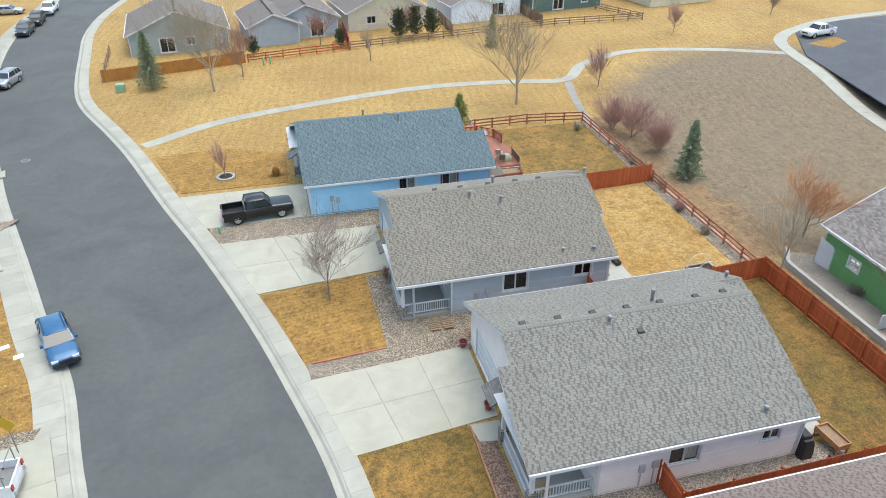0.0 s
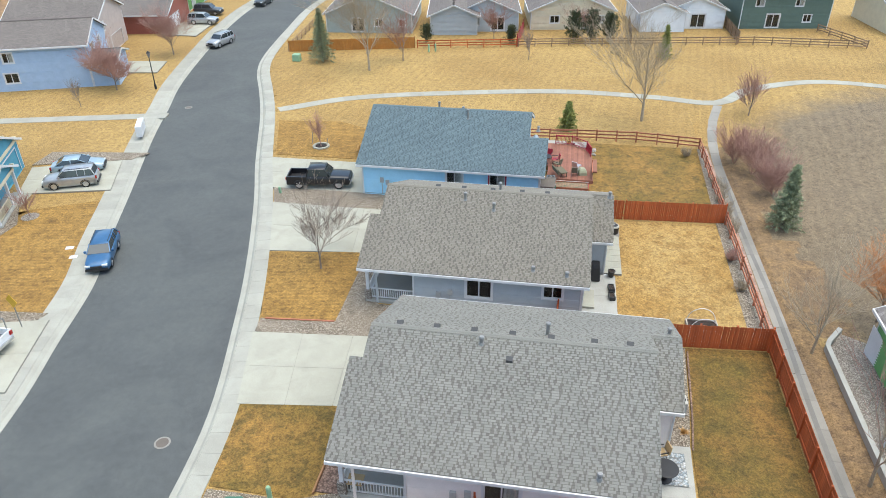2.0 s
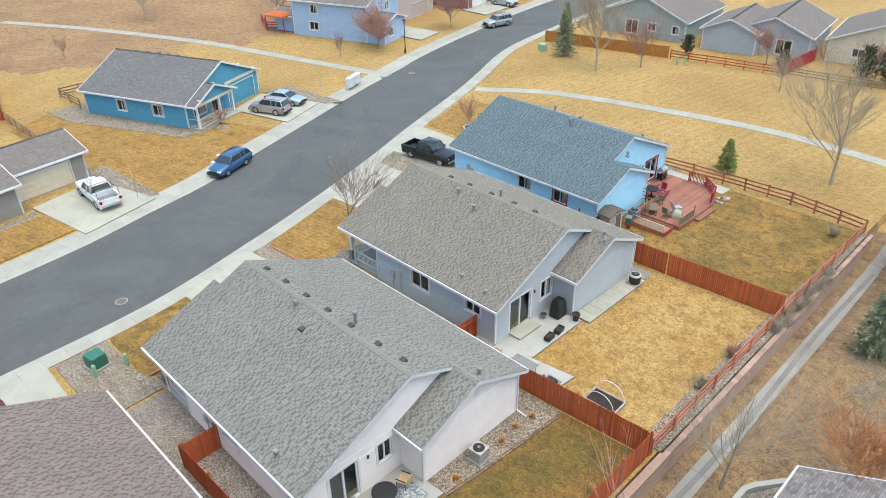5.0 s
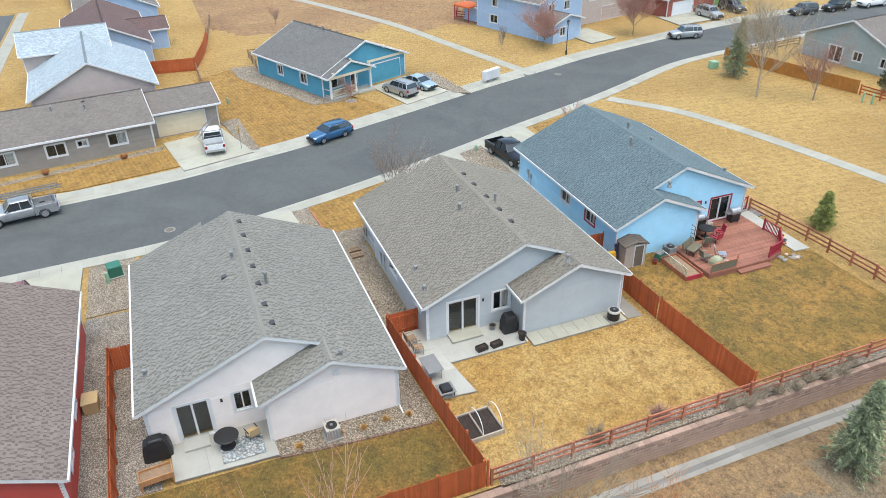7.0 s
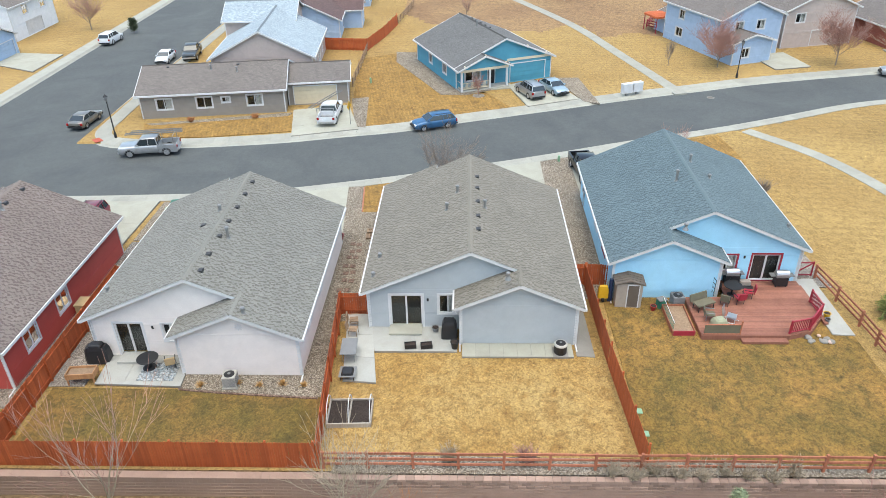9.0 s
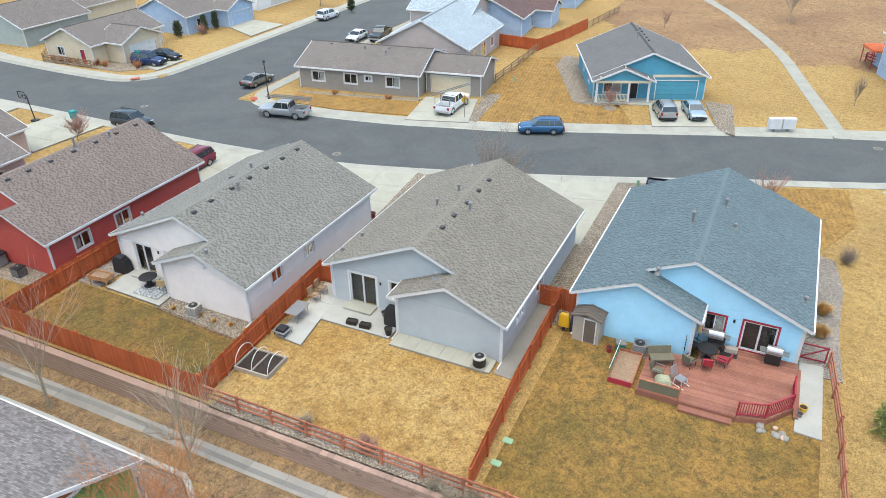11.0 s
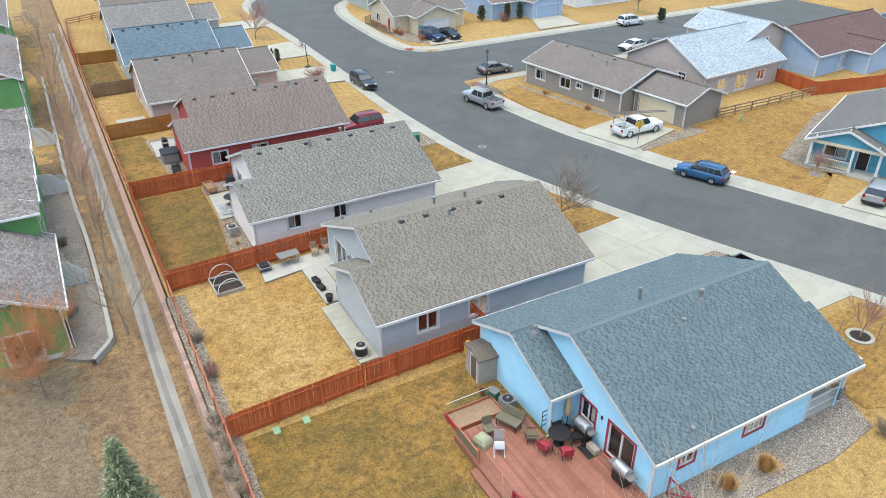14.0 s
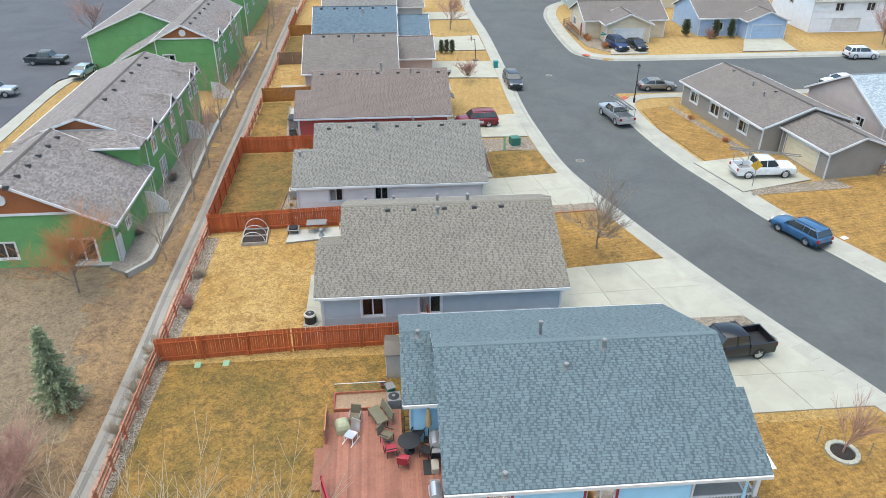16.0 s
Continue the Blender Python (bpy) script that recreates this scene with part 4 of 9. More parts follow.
    for xx, yy in ((L - ov + 0.05, -s * (HW - ov + 0.06)), (WX - ov + 0.05, s * (HW - ov + 0.06)), (WX - ov + 0.05, -s * 0.66)):
        bm = bmesh.new()
        box(bm, xx - 0.04, xx + 0.04, yy - 0.03, yy + 0.05, 0.1, RE - 0.2)
        bar(bm, (xx, yy, 0.12), (xx + 0.7, yy, 0.06), 0.08, 0.07)
        part("downspout", bm, trim, h)
    return h


def orient(pts):
    a = sum(p[0] * q[1] - q[0] * p[1] for p, q in zip(pts, pts[1:] + pts[:1]))
    return pts if a > 0 else pts[::-1]


# Each shingle comes with a darker copy that carries its shadow band as colour.
M_SH_GREY = shingle_mat("grey_shingles", (0.198, 0.194, 0.172), (0.17, 0.167, 0.148), (0.23, 0.225, 0.2))
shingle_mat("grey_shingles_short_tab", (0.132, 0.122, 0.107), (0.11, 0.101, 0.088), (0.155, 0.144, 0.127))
M_SH_BROWN = shingle_mat("brown_grey_shingles", (0.2, 0.183, 0.152), (0.175, 0.16, 0.132), (0.232, 0.212, 0.178))
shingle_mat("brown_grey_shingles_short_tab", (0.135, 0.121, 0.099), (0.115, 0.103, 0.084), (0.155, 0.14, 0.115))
M_SH_BLUE = shingle_mat("blue_grey_shingles", (0.112, 0.153, 0.168), (0.094, 0.131, 0.145), (0.14, 0.187, 0.2))
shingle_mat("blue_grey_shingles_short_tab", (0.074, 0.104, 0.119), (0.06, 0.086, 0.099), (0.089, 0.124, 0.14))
M_SH_RED = shingle_mat("red_grey_shingles", (0.19, 0.156, 0.138), (0.165, 0.133, 0.117), (0.218, 0.18, 0.16))
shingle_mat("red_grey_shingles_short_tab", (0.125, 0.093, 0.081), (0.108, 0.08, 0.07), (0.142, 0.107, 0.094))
M_RF_GREY = shingle_mat("grey_roofing", (0.19, 0.18, 0.17), (0.15, 0.142, 0.135), (0.23, 0.22, 0.205), False)
M_RF_BROWN = shingle_mat("brown_roofing", (0.165, 0.142, 0.128), (0.14, 0.121, 0.11), (0.19, 0.166, 0.15), False)
M_RF_DARK = shingle_mat("maroon_roofing", (0.12, 0.075, 0.07), (0.095, 0.06, 0.055), (0.145, 0.09, 0.085), False)
M_RF_BLUE = shingle_mat("blue_roofing", (0.10, 0.15, 0.19), (0.075, 0.115, 0.15), (0.13, 0.18, 0.22), False)
M_RF_DGREY = shingle_mat("dark_grey_roofing", (0.135, 0.132, 0.128), (0.115, 0.112, 0.108), (0.158, 0.154, 0.15), False)
M_RF_ICE = shingle_mat("pale_blue_roofing", (0.32, 0.375, 0.41), (0.25, 0.30, 0.335), (0.40, 0.46, 0.50), False)
M_RF_SLATE = shingle_mat("mottled_slate_roofing", (0.2, 0.178, 0.165), (0.135, 0.115, 0.108), (0.27, 0.245, 0.232), False)

SID_A = paint("pinkish_white_siding", (0.74, 0.675, 0.63), 0.6, 0.06)
SID_B = paint("cool_grey_siding", (0.40, 0.425, 0.435), 0.6, 0.06)
SID_C = paint("sky_blue_siding", (0.36, 0.63, 0.80), 0.6, 0.06)
SID_R = paint("barn_red_siding", (0.42, 0.065, 0.05), 0.6, 0.1)
SID_TAUPE = paint("taupe_siding", (0.27, 0.235, 0.20), 0.6, 0.1)
SID_TEAL = paint("teal_siding", (0.08, 0.30, 0.41), 0.6, 0.1)
SID_PINK = paint("mauve_beige_siding", (0.47, 0.39, 0.35), 0.6, 0.1)
SID_LBLUE = paint("powder_blue_siding", (0.36, 0.47, 0.62), 0.6, 0.1)
SID_BEIGE = paint("beige_siding", (0.58, 0.48, 0.34), 0.6, 0.1)
SID_CREAM = paint("cream_siding", (0.66, 0.58, 0.42), 0.6, 0.1)
SID_SAGE = paint("sage_grey_siding", (0.34, 0.38, 0.35), 0.6, 0.1)
SID_WHITE = paint("white_siding", (0.75, 0.76, 0.77), 0.6, 0.08)
SID_GREEN = paint("leaf_green_siding", (0.13, 0.31, 0.10), 0.6, 0.12)
SID_DGREEN = paint("dark_green_siding", (0.10, 0.15, 0.12), 0.6, 0.12)
SID_RUST = paint("rust_gable_siding", (0.30, 0.10, 0.035), 0.6, 0.12)
SID_SALMON = paint("salmon_siding", (0.55, 0.40, 0.33), 0.6, 0.1)
M_BRICKRED = paint("red_brick_face", (0.32, 0.10, 0.07), 0.8, 0.3, 6)

house_a = ranch("house", "pinkish white ranch house with grey shingle roof", 10.06, 27.72, -0.3, 1, SID_A, M_SH_GREY, M_WHITE,
                [(-5.05, -3.35, 0.25, 2.6, "patio", None, "main"), (-2.1, -1.2, 1.3, 2.55, "window", None, "main")],
                [(6.8, 8.5, 1.15, 2.55), (12.0, 13.0, 1.55, 2.5)], [(8.4, 9.5, 1.5, 2.75), (12.2, 13.3, 1.5, 2.75)],
                parts_box=lambda u, w: 6 < u < 10 and w < 2.6)
house_b = ranch("house", "cool grey ranch house with brown-grey shingle roof", 7.1, 44.16, -0.1, 1, SID_B, M_SH_BROWN, M_WHITE,
                [(-5.1, -3.05, 0.25, 2.65, "patio", None, "main"), (-2.0, -0.85, 1.25, 2.65, "window", None, "main")],
                [(6.65, 8.35, 1.2, 2.7), (11.75, 13.0, 1.65, 2.7)], [(8.3, 9.7, 1.2, 2.7), (12.0, 13.4, 1.2, 2.7)],
                parts_box=lambda u, w: 9 < u < 13 and w < 2.6, pv=2.6)
house_c = ranch("house", "sky blue ranch house with blue-grey shingle roof", 1.92, 60.31, -0.4, -1, SID_C, M_SH_BLUE, M_WHITE,
                [(1.05, 2.2, 1.2, 2.45, "window", M_REDPAINT, "main"), (3.25, 5.15, 0.44, 2.5, "patio", M_REDPAINT, "main")],
                [(7.9, 9.3, 1.5, 2.7, "window", M_WHITE), (11.65, 13.0, 1.5, 2.7, "window", M_REDPAINT)], [(6.7, 8.1, 1.4, 2.35, "window", M_REDPAINT), (11.6, 12.6, 1.4, 2.3, "window", M_REDPAINT)],
                parts_box=lambda u, w: 4 < u < 8 and w < 2.6, step=-0.37, pv=2.9)
house_r = ranch("house", "barn red ranch house with reddish-grey shingle roof", 11.45, 10.95, 0, 1, SID_R, M_SH_RED, M_WHITE,
                [(-4.4, -2.4, 0.25, 2.3, "patio", None, "main")], [], [(8.5, 9.9, 1.1, 2.3), (12.4, 13.8, 1.1, 2.3)])

# street surfaces round the lots
concrete_drive("driveway_1", [(1.9, 26.7), (0.2, 33.25), (10.2, 34.1), (10.2, 27.7)], 2, 3, "pale concrete double driveway with tooled joints")
concrete_drive("driveway_2", [(-2.5, 43.2), (-5.2, 51.0), (7.2, 51.0), (7.2, 44.2)], 2, 3, "pale concrete double driveway with faint tyre marks")
concrete_drive("driveway_3", [(-6.3, 53.8), (-8.8, 60.2), (2.2, 60.2), (2.2, 53.9)], 2, 3, "pale concrete double driveway beside gravel")


def near_slab(p):
    return p[1] > 5 and p[1] < 85 and p[0] > -32


pavement_run(ROAD_E, 1, near_slab, -0.08, -0.1)
pavement_run(ROAD_W, 1, near_slab, 0.95, 0.45)
pavement_run(ROAD_SW, 1, near_slab, 0.4, 0.5)
lawn_path([(-13.0, 73.2), (-4.9, 78.5), (8.1, 82.1), (19.7, 84.0), (29.8, 83.4), (37, 82.4), (42, 88), (51, 92), (62, 90), (72, 85.5)], 1.5)
lawn_path([(-25, 69.6), (-42, 65.5), (-59, 61.2), (-80, 53), (-96, 45)], 1.6, near=False)

# ---------------------------------------------------------------- other houses


def plain_house(label, x, y, rot, volumes, name="house"):
    h = thing(name, label, "house", x, y, 0, rot)
    for v in volumes:
        v(h)
    return h


def vol(*a, **k):
    return lambda h: gable(h, *a, **k)


house_e = plain_house("taupe ranch house with brown roof and attached garage", -17.2, 7.0, 7.5, [
    vol(-11, 0, 0, 16.8, 2.8, 0.34, SID_TAUPE, M_RF_BROWN, "y", openings={"e": [(2.2, 3.9, 1.0, 2.2), (6.6, 8.3, 1.0, 2.2), (9.4, 10.3, 1.5, 2.1), (12.2, 13.9, 1.0, 2.2)]}),
    vol(-9.5, -2.2, 16.2, 24.0, 2.8, 0.36, SID_TAUPE, M_RF_BROWN, "y", openings={"e": [(17.3, 22.2, 0.08, 2.2, "garage", SID_CREAM)]})])
house_f = plain_house("teal ranch house with dark grey roof and pale trim", -29.3, 48.85, 22.5, [
    vol(-15.2, 0, -6.9, 6.9, 2.8, 0.42, SID_TEAL, M_RF_DGREY, "x", openings={"e": [(0.8, 5.6, 0.08, 2.3, "garage", SID_TEAL), (-5.3, -3.3, 0.9, 2.15), (-2.3, -1.35, 0.2, 2.25, "door", M_BLACK)], "s": [(-10, -8.8, 1, 2.2), (-5, -3.6, 1, 2.2)]}),
    vol(-0.5, 1.35, -6.9, 0.3, 2.76, 0.42, SID_TEAL, M_RF_DGREY, "x", base=2.5, walls="e")])
for y0_, y1_, x_, z_ in ((-6.5, -0.1, 1.0, 2.44), (0.3, 6.5, -0.34, 2.75)):
    bm = bmesh.new()
    box(bm, x_, x_ + 0.06, y0_, y1_, z_, z_ + 0.3)
    part("gable_band", bm, SID_CREAM, house_f)
for y_ in (-6.0, -3.3, -0.6, 3.0, 5.6):
    bm = bmesh.new()
    zb_ = 3.0 + (0.42 * (3.3 - abs(y_ + 3.3)) if y_ < 0.2 else 0.42 * (6.9 - y_) - 0.1)
    xb_ = 1.0 if y_ < 0.2 else -0.34
    box(bm, xb_, xb_ + 0.38, y_ - 0.05, y_ + 0.05, zb_ - 0.1, zb_)
    bar(bm, (xb_ + 0.02, y_, zb_ - 0.4), (xb_ + 0.34, y_, zb_ - 0.1), 0.07, 0.07)
    part("bracket", bm, SID_CREAM, house_f)


# ---------------------------------------------------------------- yards, beds, patios
flat_patch("lawn_13", [(-14.8, 33.1), (-15.6, 36.6), (-18.1, 42.6), (-20.5, 49.1), (-25.4, 46.6), (-28.5, 41.2), (-44.0, 34.5), (-41.0, 28.8), (-22.0, 30.6)], M_FRONT, "mown orange-tan side lawn between two houses", "lawn", 0.05)
flat_patch("lawn_1", [(8.2, 17.2), (8.3, 27.7), (2.1, 26.75), (2.6, 22.6), (2.9, 20.9), (7.2, 20.8)], M_YARD_C, "short tan front lawn with green patches", "lawn", 0.06)
flat_patch("lawn_2", [(5.2, 44.1), (5.33, 35.1), (0.2, 34.7), (-1.75, 40.3), (-2.7, 42.95)], M_FRONT, "dry orange-tan front lawn round a bare tree", "lawn", 0.06)
flat_patch("lawn_3", [(0.8, 61.0), (1.0, 67.8), (-4.8, 70.5), (-11.7, 69.9), (-8.7, 61.0)], M_FRONT, "dry tan front lawn with a young tree", "lawn", 0.05)
flat_patch("yard_lawn_1", [(27.2, 19.6), (33.0, 19.7), (33.0, 36.2), (27.95, 35.8), (27.6, 29.5), (27.3, 26.9)], M_YARD_A, "greening back lawn inside a cedar fence", "lawn", 0.05)
flat_patch("yard_lawn_2", [(21.6, 36.3), (32.9, 36.7), (32.3, 52.4), (22.4, 51.9)], M_YARD_B, "pale golden back lawn", "lawn", 0.05)
flat_patch("yard_lawn_3", [(17.2, 53.2), (33.0, 53.2), (33.0, 68.2), (15.4, 68.2)], M_YARD_C, "mixed green and tan back lawn", "lawn", 0.05)
flat_patch("yard_lawn_4", [(29.8, 3.4), (33.0, 3.6), (33.0, 18.6), (29.0, 18.0), (28.9, 8)], M_YARD_C, "mown tan back lawn", "lawn", 0.05)
flat_patch("yard_lawn_5", [(29.4, -12.8), (33.0, -12.8), (33.0, 2.2), (29.2, 2.2)], M_YARD_B, "dry golden back lawn", "lawn", 0.05)
flat_patch("yard_lawn_6", [(28.6, -29.5), (33.0, -29.5), (33.0, -14.2), (28.6, -14.2)], M_YARD_A, "greening back lawn", "lawn", 0.05)
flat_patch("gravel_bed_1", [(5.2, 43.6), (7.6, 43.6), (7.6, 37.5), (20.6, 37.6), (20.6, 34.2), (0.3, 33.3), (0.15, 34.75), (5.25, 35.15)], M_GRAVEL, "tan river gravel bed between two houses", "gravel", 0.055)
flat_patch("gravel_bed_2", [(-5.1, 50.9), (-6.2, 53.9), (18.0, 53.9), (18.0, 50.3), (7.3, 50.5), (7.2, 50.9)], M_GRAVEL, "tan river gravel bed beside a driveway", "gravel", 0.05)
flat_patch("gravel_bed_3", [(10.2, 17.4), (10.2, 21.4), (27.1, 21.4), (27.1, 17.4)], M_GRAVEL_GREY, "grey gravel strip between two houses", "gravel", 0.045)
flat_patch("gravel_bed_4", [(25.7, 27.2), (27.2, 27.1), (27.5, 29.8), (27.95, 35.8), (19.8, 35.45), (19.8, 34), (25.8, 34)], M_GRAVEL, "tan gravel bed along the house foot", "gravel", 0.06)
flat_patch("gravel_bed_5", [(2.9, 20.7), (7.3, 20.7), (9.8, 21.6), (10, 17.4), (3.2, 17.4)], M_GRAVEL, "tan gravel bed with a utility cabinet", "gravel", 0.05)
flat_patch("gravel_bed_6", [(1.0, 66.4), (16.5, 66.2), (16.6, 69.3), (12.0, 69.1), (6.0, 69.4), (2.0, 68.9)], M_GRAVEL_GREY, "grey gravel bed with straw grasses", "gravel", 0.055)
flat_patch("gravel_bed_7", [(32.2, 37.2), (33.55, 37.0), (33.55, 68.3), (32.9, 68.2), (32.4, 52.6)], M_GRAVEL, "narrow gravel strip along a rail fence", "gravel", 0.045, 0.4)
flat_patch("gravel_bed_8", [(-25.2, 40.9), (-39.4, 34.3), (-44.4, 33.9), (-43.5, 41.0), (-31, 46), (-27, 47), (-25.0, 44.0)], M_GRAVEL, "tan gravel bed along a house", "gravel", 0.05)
flat_patch("gravel_bed_9", [(-22.5, 57.6), (-21.5, 59.4), (-31.5, 58.2), (-31.5, 55.0)], M_GRAVEL, "tan gravel strip beside a driveway", "gravel", 0.05)
flat_patch("gravel_bed_10", [(-14.8, 31.8), (-14.5, 33.0), (-24.5, 32.2), (-24.0, 30.2)], M_GRAVEL, "tan gravel strip beside a driveway", "gravel", 0.05)
flat_patch("gravel_bed_11", [(-16.0, 8.2), (-15.2, 9.0), (-17.8, 23.6), (-19.3, 24.0)], M_GRAVEL, "tan gravel bed under windows", "gravel", 0.05)
flat_patch("gravel_bed_12", [(-13.2, -20), (-17.0, -15.2), (-20.5, -15.4), (-18.0, -22), (-13.6, -34), (-12.9, -34)], M_GRAVEL, "tan gravel corner bed with shrubs", "gravel", 0.05)
flat_patch("gravel_bed_13", [(27.0, 5.0), (29.8, 5.0), (29.0, 18.0), (26.4, 17.6), (27.4, 12)], M_GRAVEL, "tan gravel bed behind the house", "gravel", 0.045)
flat_patch("gravel_bed_14", [(37.55, 38.5), (38.7, 40.3), (40.4, 39.3), (40.6, 7), (37.8, 7)], M_GRAVEL_GREY, "grey gravel garden behind townhouses", "gravel", -1.02, 0.3)
flat_patch("path_lot_5", [(-28.0, 46.6), (-26.9, 47.0), (-27.6, 49.9), (-29.3, 49.3)], M_CONC, "short pale concrete walk to a porch", "path", 0.05)
flat_patch("lawn_4", [(-16.2, 8.0), (-12.0, 9.6), (-11.9, 16), (-13.4, 25.0), (-14.1, 27.2), (-18.2, 24.2), (-15.4, 9.2)], M_FRONT, "dry orange-tan front lawn", "lawn", 0.045)
flat_patch("planting_bed", [(8.35, 21.4), (9.5, 21.4), (9.5, 27.2), (8.5, 27.2)], M_BLOCK, "narrow bare reddish planting bed", "garden bed", 0.075)
flat_patch("path_lot_1", [(8.4, 27.3), (10.1, 27.3), (10.1, 25.8), (8.6, 26.0)], M_CONC, "pale concrete entry slab", "path", 0.085)
flat_patch("path_lot_3", [(15.7, 66.95), (22.0, 66.9), (22.1, 68.25), (15.6, 68.25)], M_PATIO, "grey concrete side path by a deck", "path", 0.075)
flat_patch("pavers_side", [(16.0, 50.5), (24.2, 50.6), (24.3, 51.7), (16.0, 51.6)], M_GUTTER, "grey paved side strip by a fence", "path", 0.07)
concrete_drive("patio_1", [(24.3, 21.9), (24.3, 27.0), (27.2, 27.2), (27.0, 22.0)], 3, 1, "grey concrete patio behind the house", M_PATIO, 0.1)
concrete_drive("patio_2", [(21.4, 37.7), (21.4, 43.3), (23.9, 43.3), (23.9, 38.2)], 2, 1, "pale concrete patio behind the house", M_PATIO, 0.1)
concrete_drive("patio_3", [(20.0, 36.0), (20.0, 37.6), (26.8, 38.6), (26.6, 36.6)], 1, 3, "pale concrete side patio by a fence", M_PATIO, 0.09)
concrete_drive("paver_strip", [(23.1, 43.6), (23.1, 50.4), (24.4, 50.4), (24.4, 43.6)], 8, 1, "buff square pavers along a wall", M_CONC, 0.09)
concrete_drive("patio_4", [(27.0, 6.0), (27.0, 10.5), (29.4, 10.5), (29.4, 6.0)], 2, 1, "concrete patio behind the red house", M_PATIO, 0.08)
concrete_drive("patio_5", [(28.6, -3.0), (28.6, 1.0), (31.6, 1.0), (31.6, -3.0)], 2, 2, "pale concrete patio", M_PATIO, 0.08)
concrete_drive("driveway_4", [(-12.0, 25.4), (-13.9, 32.3), (-21.6, 30.2), (-20.0, 24.0)], 2, 3, "pale concrete driveway under a white pickup", M_CONC, 0.05)
concrete_drive("driveway_5", [(-20.7, 51.0), (-23.2, 57.2), (-31.0, 54.3), (-28.6, 49.0)], 2, 3, "pale concrete driveway with two parked cars", M_CONC, 0.05)
concrete_drive("driveway_6", [(3.3, 9.8), (3.1, 17.0), (11.6, 16.8), (11.6, 11.0)], 2, 2, "pale concrete driveway", M_CONC, 0.05)
concrete_drive("driveway_7", [(2.9, -12.6), (3.0, -4.6), (11.6, -5.2), (11.6, -13.2)], 2, 3, "wide concrete driveway with a hoop", M_CONC, 0.05)
concrete_drive("driveway_8", [(2.7, -28.0), (2.75, -19.0), (11.4, -19.0), (11.4, -27.0)], 2, 2, "pale concrete driveway", M_CONC, 0.05)
concrete_drive("driveway_9", [(-15.5, -15.1), (-21.2, -15.1), (-22.8, -21.8), (-17.6, -21.2)], 2, 2, "concrete driveway with two dark cars", M_CONC, 0.05)
concrete_drive("driveway_10", [(-36.0, -15.2), (-44.6, -15.2), (-45.6, -22.6), (-39.6, -22.6)], 2, 2, "concrete driveway before a blue garage", M_CONC, 0.05)
concrete_drive("driveway_11", [(-34.0, 84.0), (-35.2, 89.0), (-42.0, 88.0), (-41.0, 83.0)], 2, 2, "grey concrete driveway", M_CONC, 0.05)
concrete_drive("driveway_12", [(-37.2, 102.0), (-38.0, 110.0), (-44.0, 110.0), (-43.0, 102.0)], 2, 2, "concrete driveway with a parked car", M_CONC, 0.05)
concrete_drive("driveway_13", [(2.8, -46.0), (2.75, -40.0), (11.6, -40.0), (11.6, -46.0)], 1, 2, "pale concrete driveway", M_CONC, 0.05)
lawn_path([(35.15, -60), (35.15, 20), (35.15, 45), (35.1, 62), (35.0, 70), (35.6, 76), (37.0, 81.5)], 0.95, M_GUTTER, "drain_channel", "shallow grey concrete drainage channel", 2.4, 0.03)
lawn_path([(35.15 + 0.12 * math.sin(k * 1.3), -60 + 5 * k) for k in range(26)], 0.3, M_SILT, "channel_silt", "dark wet silt along a drainage channel", 2.4, 0.038)

flat_patch("road_north_court", [(73.5, 83.5), (80.2, 94.6), (86, 97.5), (92, 99.2), (140, 104), (140, 30), (68.2, 60.5)], M_TAR, "dark asphalt court", "road", 0.04)
lawn_path([(66.4, 58.0), (67.2, 62), (72.4, 84.6), (76, 92.5), (84, 97.6), (94, 100.8), (120, 104)], 1.9, M_WALK, "court_kerb", "pale concrete walk round a court", 2.5, 0.07, False)
flat_patch("lawn_island", [(77.5, 88.6), (84.5, 91.0), (84.2, 88.2), (79.5, 85.8)], M_FRONT, "small grass island by a parking bay", "lawn", 0.1)
flat_patch("road_east_lot", [(58.5, -75), (57.5, -20), (63.0, -12), (62.5, 12), (100, 14), (100, -75)], M_TAR, "blue-grey asphalt parking lot", "road", -1.1, 0.3)
lawn_path([(57.6, -75), (56.7, -20), (61.9, -11), (61.6, 13)], 1.8, M_WALK, "lot_kerb", "pale concrete kerb walk by a parking lot", 2.5, 0.1, False)


# ---------------------------------------------------------------- fences and walls
_board_cache = {}


